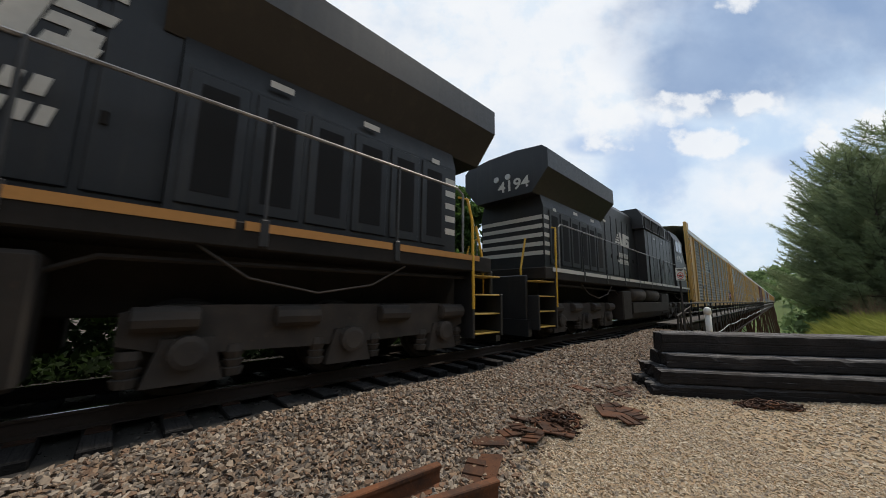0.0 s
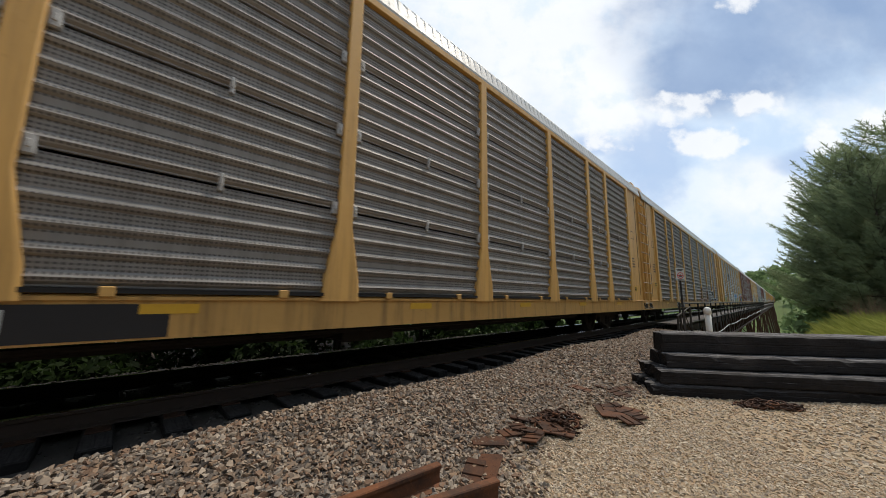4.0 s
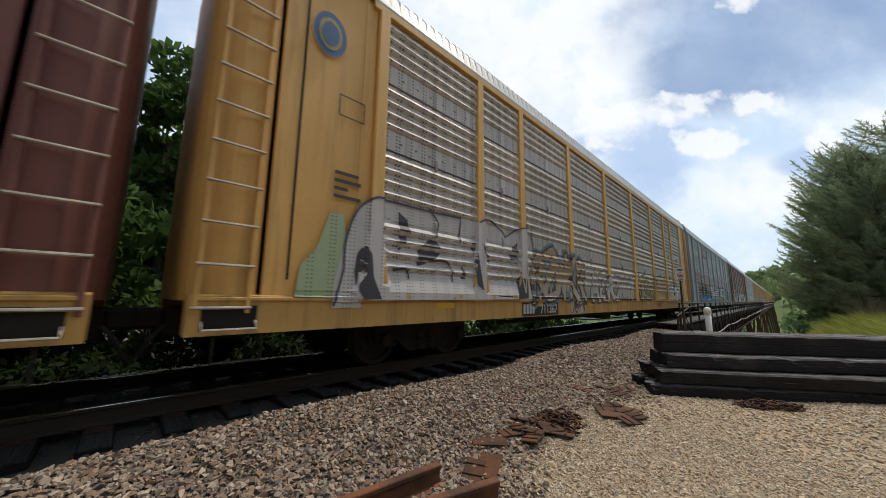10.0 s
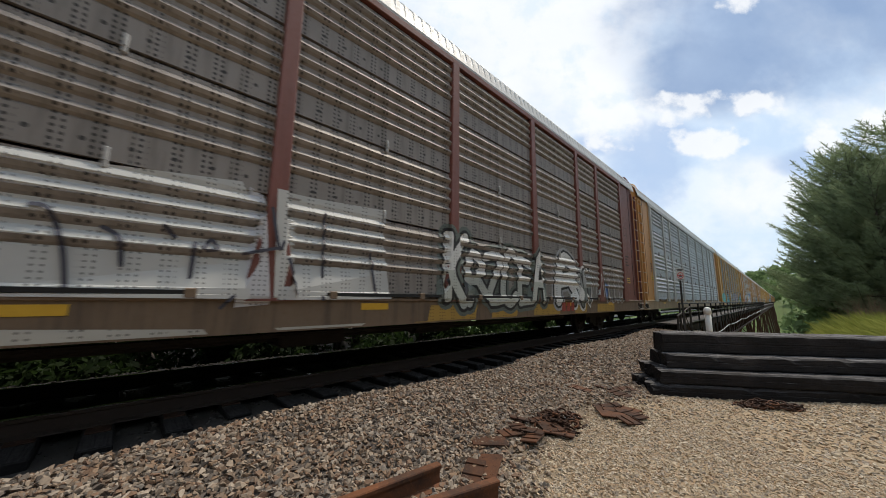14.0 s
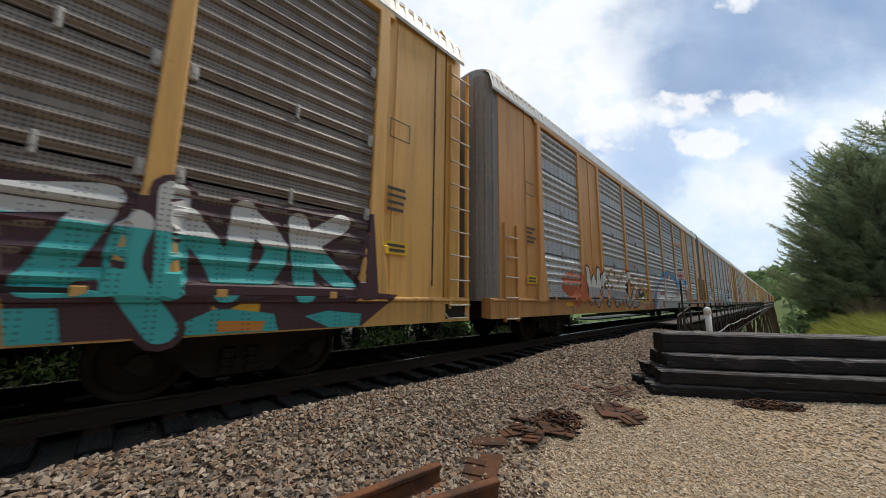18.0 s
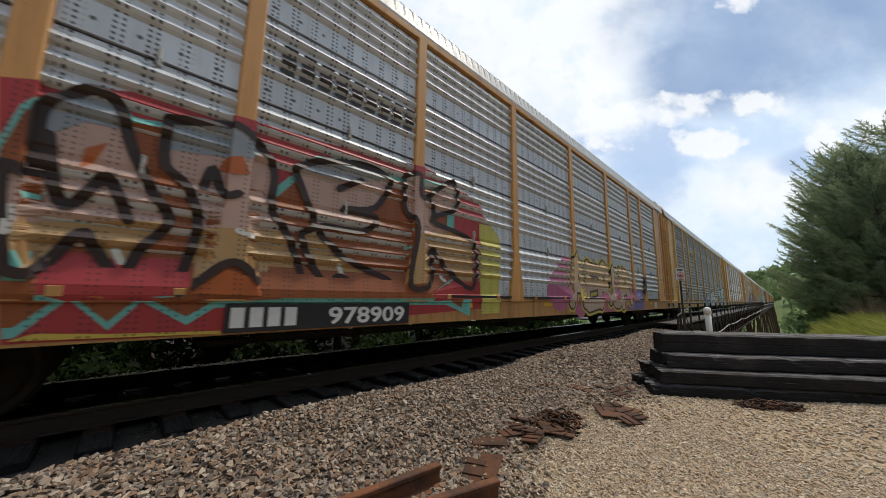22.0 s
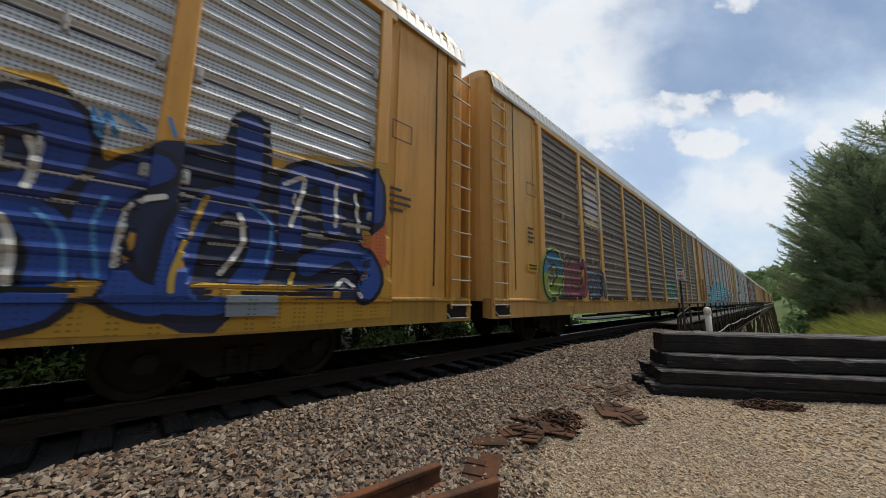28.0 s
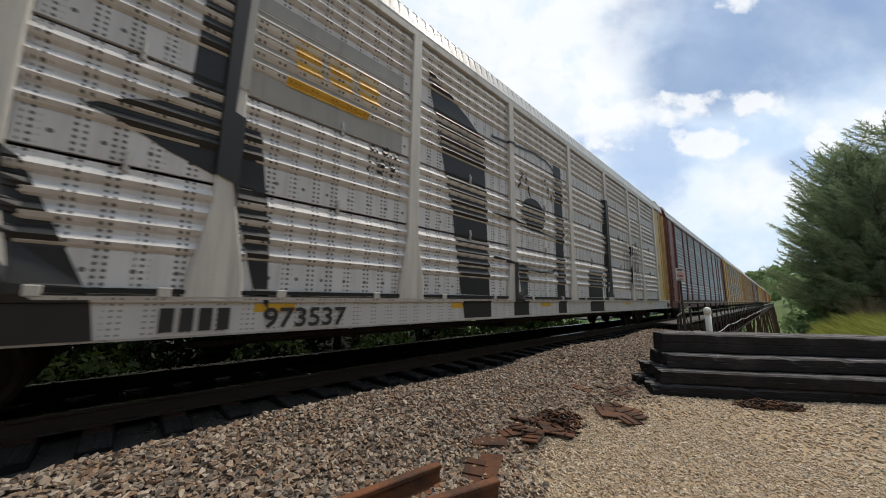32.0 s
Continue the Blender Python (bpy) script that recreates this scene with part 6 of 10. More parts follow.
def level_stand(style, plates, y, z):
    """Stand of the side, straight from one fold of the sheeting to the next."""
    if style not in LEVELS:
        LEVELS[style] = cut_heights(style, 0.0, 9.0)
    h = LEVELS[style]
    if z < Z_PAN0 or z > Z_PAN1 - 0.01 or abs(y) > BAY_END or any(abs(y - p) < 0.27 for p in POSTS):
        return stand(style, plates, y, z)
    i = max(j for j, q in enumerate(h) if q <= z + 1e-4)
    if i + 1 >= len(h):
        return stand(style, plates, y, z)
    f = min(1.0, max(0.0, (z - h[i]) / (h[i + 1] - h[i])))
    return stand(style, plates, y, h[i]) * (1 - f) + stand(style, plates, y, h[i + 1]) * f


PLATES = {k: opt.get("plates", ()) for k, _, _, _, _, opt in SPEC}


def clusters(verts, faces):
    """Faces in groups that touch or overlap one another."""
    root = list(range(len(faces)))

    def find(i):
        while root[i] != i:
            root[i] = root[root[i]]
            i = root[i]
        return i
    owner = {}
    for i, f in enumerate(faces):
        for v in f:
            if v in owner:
                root[find(i)] = find(owner[v])
            owner[v] = i
    boxes = {}
    for i, f in enumerate(faces):
        ys, zs = [verts[v][0] for v in f], [verts[v][1] for v in f]
        b = boxes.setdefault(find(i), [9e9, -9e9, 9e9, -9e9])
        b[0], b[1], b[2], b[3] = min(b[0], *ys), max(b[1], *ys), min(b[2], *zs), max(b[3], *zs)
    keys = list(boxes)
    for n, a in enumerate(keys):
        for b in keys[:n]:
            p, q = boxes[a], boxes[b]
            if p[0] < q[1] and q[0] < p[1] and p[2] < q[3] and q[2] < p[3]:
                root[find(a)] = find(b)
    out = collections.OrderedDict()
    for i, f in enumerate(faces):
        out.setdefault(find(i), []).append(f)
    return list(out.values())


def film(k, verts, faces, mat, lift, name="graffiti", label=""):
    """A coat of paint laid over the side of car k, a part for each separate piece; small stencils stay together."""
    if not faces:
        return
    groups = clusters(verts, faces)
    if len(groups) > 9 or name in ("stencil", "line_of_text"):
        ob = coat(k, verts, faces, mat, lift, name, label)
        if len(groups) > 1:
            tagged(ob, label, kind="stuff")
        return
    for fs in groups:
        used = sorted({i for f in fs for i in f})
        at = {i: n for n, i in enumerate(used)}
        coat(k, [verts[i] for i in used], [tuple(at[i] for i in f) for f in fs], mat, lift, name, label)


def coat(k, verts, faces, mat, lift, name, label):
    """Flat shapes in (y, z), cut and pressed onto the ribs of car k."""
    style = STYLE[k]
    dy = PAINT_AT.get(k, 0.0) - SHIFT.get(k, 0.0)
    verts = [(v[0] + dy, *v[1:]) for v in verts]
    bm = bmesh.new()
    vs = [bm.verts.new((v[2] if len(v) > 2 else 0.0, v[0], v[1])) for v in verts]
    for f in faces:
        try:
            bm.faces.new([vs[i] for i in f])
        except ValueError:
            pass
    ys, zs = [v[0] for v in verts], [v[1] for v in verts]

    def cut(co, no):
        bmesh.ops.bisect_plane(bm, geom=bm.verts[:] + bm.edges[:] + bm.faces[:], dist=1e-5, plane_co=co, plane_no=no)
    for z in cut_heights(style, min(zs), max(zs)):
        cut((0, 0, z), (0, 0, 1))
    for p in POSTS:
        for d in (-0.275, -0.25, -0.122, -0.105, 0.105, 0.122, 0.25, 0.275) if min(zs) < 1.9 else (-0.122, -0.105, 0.105, 0.122):
            if min(ys) < p + d < max(ys):
                cut((0, p + d, 0), (0, 1, 0))
    for v in bm.verts:
        v.co.x = HW + v.co.x + lift + level_stand(style, PLATES[k], v.co.y, v.co.z)
    bmesh.ops.recalc_face_normals(bm, faces=bm.faces)
    for f in bm.faces:
        if f.normal.x < 0:
            f.normal_flip()
    return part(name, bm, mat, CARS[k], label)


def rect(y0, y1, z0, z1, sl=0.0):
    return [(y0, z0), (y1, z0), (y1 + sl, z1), (y0 + sl, z1)], [(0, 1, 2, 3)]


def smooth_line(pts, steps=5):
    """Catmull-Rom line through the points."""
    out = []
    P = [Vector(p) for p in pts]
    for i in range(len(P) - 1):
        a, b, c, d = P[max(i - 1, 0)], P[i], P[i + 1], P[min(i + 2, len(P) - 1)]
        for s in range(steps):
            t = s / steps
            out.append(0.5 * ((2 * b) + (c - a) * t + (2 * a - 5 * b + 4 * c - d) * t * t + (3 * b - a - 3 * c + d) * t ** 3))
    return out + [P[-1]]


def ribbon(pts, w, x0=0.0, taper=False):
    vs, fs = [], []
    n = len(pts)
    for i, p in enumerate(pts):
        d = (pts[min(i + 1, n - 1)] - pts[max(i - 1, 0)])
        d = d.normalized() if d.length > 1e-6 else Vector((1, 0))
        nrm = Vector((-d.y, d.x)) * w * 0.5 * ((0.55 + 0.45 * math.sin(math.pi * i / max(1, n - 1))) if taper else 1.0)
        vs += [(p.x + nrm.x, p.y + nrm.y, x0 + i * 0.00015), (p.x - nrm.x, p.y - nrm.y, x0 + i * 0.00015)]
    fs = [(2 * i, 2 * i + 1, 2 * i + 3, 2 * i + 2) for i in range(n - 1)]
    # rounded ends
    for e, s in ((0, -1), (n - 1, 1)):
        p = pts[e]
        d = (pts[1] - pts[0]) if e == 0 else (pts[-1] - pts[-2])
        a0 = math.atan2(d.y, d.x) + (math.pi if e == 0 else 0)
        o = len(vs)
        r = w * 0.5 * (0.55 if taper else 1.0)
        vs += [(p.x + r * math.cos(a0 + t), p.y + r * math.sin(a0 + t), x0 + e * 0.00015 + 0.0001) for t in [math.pi * (q / 6 - 0.5) for q in range(7)]]
        fs.append(tuple(range(o, o + 7)))
    return vs, fs


def joined(parts_):
    vs, fs = [], []
    for v, f in parts_:
        o = len(vs)
        vs += v
        fs += [tuple(o + i for i in q) for q in f]
    return vs, fs


def disc(y, z, ry, rz, x0=0.0, n=14, rough=0.0, rng=None):
    vs = []
    for i in range(n):
        t = 2 * math.pi * i / n
        q = 1 + (rng.uniform(-rough, rough) if rng else 0)
        vs.append((y + ry * q * math.cos(t), z + rz * q * math.sin(t), x0))
    return vs, [tuple(range(n))]


def clip_low(v, f, z, keep_low):
    """The part of flat shapes under or over the height z."""
    bm = bmesh.new()
    vs = [bm.verts.new((q[2] if len(q) > 2 else 0.0, q[0], q[1])) for q in v]
    for q in f:
        try:
            bm.faces.new([vs[i] for i in q])
        except ValueError:
            pass
    ym = sum(q[0] for q in v) / len(v)
    bmesh.ops.bisect_plane(bm, geom=bm.verts[:] + bm.edges[:] + bm.faces[:], dist=1e-5, plane_co=(0, ym, z), plane_no=(0, 0.03, 1), clear_outer=keep_low, clear_inner=not keep_low)
    bm.verts.index_update()
    out = [(q.co.y, q.co.z, q.co.x) for q in bm.verts], [tuple(x.index for x in q.verts) for q in bm.faces]
    bm.free()
    return out


SHAPES = [  # runs of points of fat strokes in a unit cell
    [[(0.1, 0.05), (0.15, 0.6), (0.45, 0.95), (0.8, 0.7), (0.55, 0.5), (0.9, 0.15)], [(0.2, 0.45), (0.6, 0.5)]],
    [[(0.85, 0.85), (0.4, 0.98), (0.12, 0.6), (0.2, 0.2), (0.6, 0.04), (0.9, 0.2)]],
    [[(0.1, 0.9), (0.3, 0.1), (0.55, 0.75), (0.75, 0.08), (0.95, 0.95)]],
    [[(0.15, 0.05), (0.2, 0.95)], [(0.2, 0.95), (0.85, 0.85)], [(0.2, 0.5), (0.7, 0.52)], [(0.18, 0.06), (0.9, 0.12)]],
    [[(0.85, 0.9), (0.3, 0.92), (0.2, 0.62), (0.75, 0.42), (0.8, 0.12), (0.15, 0.08)]],
    [[(0.08, 0.05), (0.45, 0.98), (0.92, 0.05)], [(0.28, 0.38), (0.72, 0.38)]],
    [[(0.15, 0.95), (0.2, 0.05)], [(0.85, 0.95), (0.25, 0.48), (0.9, 0.02)]],
    [[(0.5, 0.96), (0.12, 0.72), (0.2, 0.15), (0.6, 0.04), (0.9, 0.4), (0.8, 0.85), (0.5, 0.96)]],
    [[(0.1, 0.88), (0.92, 0.94), (0.15, 0.1), (0.95, 0.06)]],
    [[(0.15, 0.95), (0.18, 0.2), (0.5, 0.04), (0.82, 0.22), (0.86, 0.95)]],
]


def piece(k, y0, y1, z0, z1, n, top, low, edge, glow=None, seed=0, word="", fat=0.27, shine=None, label="colourful graffiti lettering", split=0.45, cells=None):
    """Large graffiti: fat overlapping strokes (or letters that can be read) with outline and glow."""
    rng = random.Random(seed * 7 + k)
    H, W = z1 - z0, (y1 - y0) / n
    glow_p, edge_p, fill_p, shine_p = [], [], [], []
    for i in range(n):
        cy, cz = y0 + i * W, z0 + rng.uniform(-0.05, 0.05) * H
        sw, sh = W * rng.uniform(1.0, 1.22), H * rng.uniform(0.86, 1.08)
        lean = rng.uniform(-0.18, 0.18)
        w = fat * min(W * 1.15, H)
        x0 = i * 0.0012
        if word:
            for bold, bag in ((0.10, glow_p), (0.055, edge_p), (-0.005, fill_p)):
                me = shared(("word", word[i], bold), lambda: text_mesh(word[i], bold))
                xs, yy = [v.co.x for v in me.vertices], [v.co.y for v in me.vertices]
                a, b = min(xs), max(xs)
                a, b = a + bold, b - bold
                bag.append(([(cy + (v.co.x - a) / (b - a) * sw * 0.98 + lean * (v.co.y - 0.5) * W, cz + v.co.y * sh * 0.98, x0) for v in me.vertices], [tuple(p.vertices) for p in me.polygons]))
            continue
        for run in SHAPES[(cells[i] if cells else rng.randrange(len(SHAPES)))]:
            pts = [(cy + u * sw + lean * (q - 0.5) * W + rng.uniform(-0.05, 0.05) * W, cz + q * sh + rng.uniform(-0.04, 0.04) * H) for u, q in run]
            ln = smooth_line(pts, 4)
            glow_p.append(ribbon(ln, w + 0.26, x0))
            edge_p.append(ribbon(ln, w + 0.12, x0))
            fill_p.append(ribbon(ln, w, x0))
            if shine and rng.random() < 0.8:
                m = len(ln)
                shine_p.append(ribbon([p + Vector((-0.05, 0.05)) for p in ln[m // 4:m // 2 + 1]], 0.035, x0))
    if glow:
        film(k, *joined(glow_p), paint_film(glow), 0.005, label=label)
    film(k, *joined(edge_p), paint_film(edge), 0.009)
    v, f = joined(fill_p)
    if low is None:
        film(k, v, f, paint_film(top), 0.014)
    else:
        zc = z0 + H * split
        film(k, *clip_low(v, f, zc, False), paint_film(top), 0.014)
        film(k, *clip_low(v, f, zc, True), paint_film(low), 0.014)
    if shine_p:
        film(k, *joined(shine_p), paint_film(shine), 0.020)


def cloud(k, y0, y1, z0, z1, col, n=14, seed=1, label="patch of sprayed colour"):
    rng = random.Random(seed + k)
    ps = []
    for i in range(n):
        y = y0 + (y1 - y0) * (i + 0.5) / n
        h = (z1 - z0)
        rz = h * rng.uniform(0.28, 0.55)
        ps.append(disc(y, z0 + h * rng.uniform(0.3, 0.62), (y1 - y0) / n * rng.uniform(0.9, 1.5), rz, i * 0.0002, 14, 0.08, rng))
    film(k, *joined(ps), paint_film(col), 0.002, label=label)


def chalk(k, runs, w, col, label="thin chalky graffiti lines", lift=0.012):
    film(k, *joined([ribbon(smooth_line(r, 5), w, i * 0.001) for i, r in enumerate(runs)]), paint_film(col), lift, label=label)


def scribble(k, y0, y1, z0, z1, w, col, seed, n=3, label="sprayed handstyle scribble"):
    rng = random.Random(seed)
    runs = []
    for i in range(n):
        a = y0 + (y1 - y0) * i / n
        b = y0 + (y1 - y0) * (i + 1.1) / n
        runs.append([(a + (b - a) * t / 6 + rng.uniform(-0.1, 0.1) * (b - a), z0 + (z1 - z0) * (rng.random() if t % 2 else (t // 2 % 2) * 0.8 + 0.1)) for t in range(7)])
    chalk(k, runs, w, col, label)


def board(k, y0, y1, z0, z1, col, label, lift=0.004, sl=0.0, name="sign_panel"):
    film(k, *rect(y0, y1, z0, z1, sl), painted(col, 0.5, 0.3), lift, name, label)


def bars(k, y0, y1, z0, z1, col, n, sl=0.0, lift=0.010, label="company mark", gap=0.25):
    w = (y1 - y0) / n
    film(k, *joined([rect(y0 + i * w, y0 + (i + 1 - gap) * w, z0, z1, sl) for i in range(n)]), paint_film(col), lift, "mark", label)


def number_plate(k, y0, y1, num, ground_col, ink, marks=4, z=0.77, h=0.21, lift=0.0):
    """Painted strip on the sill with the car's number; the owner's mark is a row of bars."""
    if ground_col:
        film(k, *rect(y0, y1, z - 0.05, min(1.02, z + h + 0.04)), plain(ground_col, 0.6), 0.003 + lift, "number_strip", "painted number strip")
    L = y1 - y0
    if marks:
        film(k, *joined([rect(y0 + 0.05 + i * 0.075 * L, y0 + 0.05 + (i + 0.72) * 0.075 * L, z, z + h) for i in range(marks)]), plain(ink, 0.6), 0.006 + lift, "mark")
    if num:
        a = y0 + L * (0.46 if marks else 0.06)
        lettering(num, CARS[k], plain(ink, 0.6), (HW + 0.046 + lift, a + PAINT_AT.get(k, 0.0) - SHIFT.get(k, 0.0), z), h, (y1 - a) * 0.92, None, "number", "painted car number", 0.03)


WHT, BLK, GRY = (0.62, 0.62, 0.60), (0.012, 0.012, 0.013), (0.36, 0.36, 0.36)
TEAL, CYAN, BLUE, NAVY = (0.07, 0.42, 0.42), (0.10, 0.46, 0.56), (0.03, 0.10, 0.38), (0.015, 0.03, 0.13)
RED, MAROON, ORANGE, PINK = (0.42, 0.03, 0.03), (0.20, 0.03, 0.06), (0.52, 0.13, 0.03), (0.60, 0.22, 0.33)
GREEN, LIME, YELL, PURP, FLESH = (0.02, 0.18, 0.10), (0.20, 0.32, 0.06), (0.58, 0.42, 0.05), (0.20, 0.16, 0.42), (0.50, 0.32, 0.22)
DARKTXT = (0.03, 0.03, 0.035)

# car 1
number_plate(1, -8.0, -5.2, "977127", (0.01, 0.01, 0.012), WHT)
board(1, -6.65, -4.4, 3.47, 4.45, (0.36, 0.37, 0.36), "faded pale company panel")
bars(1, -6.3, -4.9, 4.2, 4.34, (0.08, 0.10, 0.12), 1, label="faded company mark")
bars(1, -5.8, -4.7, 3.85, 3.98, (0.08, 0.10, 0.12), 6)
bars(1, -5.9, -4.6, 3.6, 3.75, (0.08, 0.10, 0.12), 8)
scribble(1, -9.4, -7.0, 1.5, 2.4, 0.03, (0.09, 0.085, 0.08), 3)
scribble(1, -5.8, -4.0, 1.4, 2.1, 0.03, (0.09, 0.085, 0.08), 4)
scribble(1, -8.0, -7.2, 0.8, 1.0, 0.02, BLK, 9, 2)
# car 2
board(2, -10.65, -8.4, 3.4, 5.3, (0.55, 0.55, 0.52), "white slogan panel")
bars(2, -10.5, -8.6, 3.95, 4.25, DARKTXT, 7, 0.05, label="dark slogan writing")
bars(2, -9.8, -8.6, 4.55, 4.85, DARKTXT, 4, 0.05)
board(2, -8.2, -6.85, 3.4, 5.3, (0.50, 0.30, 0.10), "emblem panel")
film(2, [(-8.0, 4.9), (-7.1, 4.9), (-7.05, 4.2), (-7.55, 3.7), (-8.05, 4.2)], [(0, 1, 2, 3, 4)], paint_film((0.45, 0.45, 0.47)), 0.008, "emblem", "shield emblem")
bars(2, -8.0, -7.1, 4.55, 4.88, (0.03, 0.06, 0.25), 1, 0.0, 0.014)
bars(2, -7.95, -7.15, 4.05, 4.5, (0.42, 0.06, 0.06), 5, 0.0, 0.014, gap=0.5)
number_plate(2, -5.6, -3.2, "", (0.01, 0.01, 0.012), WHT, 8)
cloud(2, -11.8, -10.2, 0.85, 2.2, (0.22, 0.12, 0.06), 5)
# car 3
cloud(3, 1.0, 4.4, 0.8, 1.9, (0.20, 0.10, 0.05), 9, 2, "brown sprayed haze")
scribble(3, 1.2, 4.0, 1.3, 2.0, 0.07, (0.10, 0.06, 0.035), 5, 4)
scribble(3, 1.4, 4.0, 1.2, 1.9, 0.05, (0.32, 0.25, 0.15), 6, 3)
film(3, *disc(5.35, 1.65, 1.05, 0.72, 0, 20, 0.05, random.Random(2)), paint_film(BLK), 0.004)
chalk(3, [[(4.4, 2.1), (4.7, 2.45), (5.4, 2.35), (6.2, 2.3), (6.4, 1.7), (6.1, 1.1), (5.2, 0.9), (4.5, 1.2), (4.4, 2.1)], [(4.8, 1.8), (5.3, 1.6), (5.8, 2.0)], [(5.1, 2.1), (5.5, 1.2)], [(5.0, 1.3), (5.6, 1.5), (6.0, 1.2)]], 0.06, WHT)
piece(3, 6.4, 7.5, 1.15, 1.8, 2, BLK, None, WHT, None, 2)
piece(3, 7.7, 9.6, 1.15, 2.1, 4, BLK, None, WHT, None, 3)
scribble(3, 4.6, 8.0, 0.76, 0.98, 0.035, WHT, 8, 4)
for y in (0.6, 1.4, 2.2, 3.0, 3.8):
    film(3, *disc(y, 0.87, 0.22, 0.11, 0, 12), paint_film(((0.22, 0.19, 0.14), (0.30, 0.10, 0.05), (0.05, 0.04, 0.04))[int(y * 5) % 3]), 0.004)
number_plate(3, -7.0, -4.9, "603755", (0.01, 0.01, 0.012), WHT)
# car 4
piece(4, -10.9, -9.2, 1.15, 1.95, 3, WHT, LIME, BLK, LIME, 4)
scribble(4, -9.1, -8.3, 1.5, 2.2, 0.05, BLK, 12, 2)
number_plate(4, -7.0, -4.45, "703001", (0.012, 0.012, 0.014), WHT)
bars(4, -6.5, -5.3, 4.25, 4.5, (0.05, 0.05, 0.055), 1, 0.1, label="dark company mark")
bars(4, -5.4, -4.5, 3.95, 4.3, (0.05, 0.05, 0.055), 2, 0.1)
bars(4, -5.7, -4.4, 3.68, 3.85, (0.05, 0.05, 0.055), 7, 0.03)
bars(4, -5.7, -4.4, 3.45, 3.62, (0.05, 0.05, 0.055), 8, 0.03)
film(4, *disc(-6.75, 1.3, 0.1, 0.13), paint_film((0.75, 0.25, 0.02)), 0.012)
piece(4, -5.6, -4.4, 1.15, 1.85, 2, (0.30, 0.22, 0.10), BLK, WHT, None, 5)
piece(4, -4.3, -0.9, 1.1, 2.15, 5, WHT, (0.45, 0.45, 0.43), (0.22, 0.22, 0.22), None, 6, label="silver graffiti letters with grey edges")
piece(4, -2.3, -0.2, 1.1, 2.3, 2, (0.40, 0.38, 0.34), (0.5, 0.5, 0.48), BLK, None, 7)
cloud(4, 0.0, 3.6, 1.1, 2.2, (0.10, 0.22, 0.42), 9, 3, "blue sprayed haze")
piece(4, 0.0, 3.8, 1.1, 2.0, 6, (0.10, 0.25, 0.55), (0.25, 0.32, 0.06), (0.16, 0.30, 0.45), None, 8, label="blue and lime graffiti lettering")
# car 5
board(5, 1.6, 7.1, 4.45, 5.45, (0.25, 0.09, 0.065), "brown name board over two bays")
bars(5, 2.3, 4.2, 4.98, 5.18, (0.45, 0.38, 0.34), 8, 0.03, label="pale company name")
bars(5, 4.6, 6.6, 4.78, 5.08, (0.45, 0.38, 0.34), 7, 0.03)
bars(5, 2.3, 4.8, 4.86, 4.91, (0.45, 0.38, 0.34), 1, 0.0)
circ = lambda y, z, ry, rz, a=0.3, b=6.0: [(y + ry * math.cos(a + (b - a) * i / 12), z + rz * math.sin(a + (b - a) * i / 12)) for i in range(13)]
cloud(5, -3.9, -0.8, 1.2, 2.1, (0.13, 0.095, 0.07), 7, 6, "dark overspray")
number_plate(5, 4.0, 6.3, "", None, (0.10, 0.03, 0.02), 0)
bars(5, 4.6, 5.8, 0.78, 1.0, (0.09, 0.03, 0.02), 3, 0.04, label="brown owner's mark")
# car 6
film(6, *disc(-11.72, 4.72, 0.24, 0.33, 0, 18), paint_film((0.02, 0.09, 0.22)), 0.010, "emblem", "round blue emblem")
film(6, *disc(-11.72, 4.72, 0.17, 0.24, 0, 18), paint_film((0.32, 0.26, 0.08)), 0.014, "emblem")
film(6, *disc(-11.72, 4.72, 0.13, 0.18, 0, 18), paint_film((0.02, 0.09, 0.22)), 0.018, "emblem")
scribble(6, -8.0, -5.4, 1.2, 1.9, 0.05, (0.40, 0.36, 0.30), 21, 4)
number_plate(6, -7.0, -5.3, "711367", (0.02, 0.022, 0.022), (0.5, 0.5, 0.45))
piece(6, -6.6, -3.6, 1.05, 2.35, 5, (0.36, 0.27, 0.17), (0.46, 0.40, 0.32), (0.09, 0.045, 0.03), (0.12, 0.22, 0.26), 11, label="tan graffiti letters with brown edges")
piece(6, -3.1, 0.6, 1.1, 1.95, 6, (0.45, 0.43, 0.40), (0.5, 0.49, 0.46), (0.12, 0.11, 0.10), None, 12)
film(6, [(-4.55, 1.02), (-3.5, 1.02), (-3.65, 0.74), (-4.5, 0.72)], [(0, 1, 2, 3)], paint_film((0.5, 0.47, 0.42)), 0.004)
scribble(6, -4.5, -3.6, 0.75, 1.0, 0.05, (0.20, 0.10, 0.05), 22, 2)
piece(6, 7.2, 9.4, 1.1, 1.9, 4, WHT, None, BLK, GRY, 15)
bars(6, 4.6, 5.4, 0.80, 1.0, (0.33, 0.07, 0.02), 3, 0.03)
# car 7
for z in (2.38, 2.60, 2.82, 3.02):
    for i in range(9):
        film(7, *rect(POSTS[i] + 0.14, POSTS[i + 1] - 0.14, z, z + 0.12), paint_film((0.30, 0.045, 0.055)), 0.002, "stripe", "red painted rib")
for z in (1.28, 1.52, 1.78, 2.02):
    for i in (5, 6, 7, 8):
        film(7, *rect(POSTS[i] + 0.14, POSTS[i + 1] - 0.14, z, z + 0.13), paint_film((0.30, 0.045, 0.055)), 0.002, "stripe", "red painted rib")
board(7, -6.6, -4.45, 4.55, 5.5, (0.33, 0.03, 0.045), "red company board")
bars(7, -5.9, -4.7, 4.9, 5.1, WHT, 8, label="white company name")
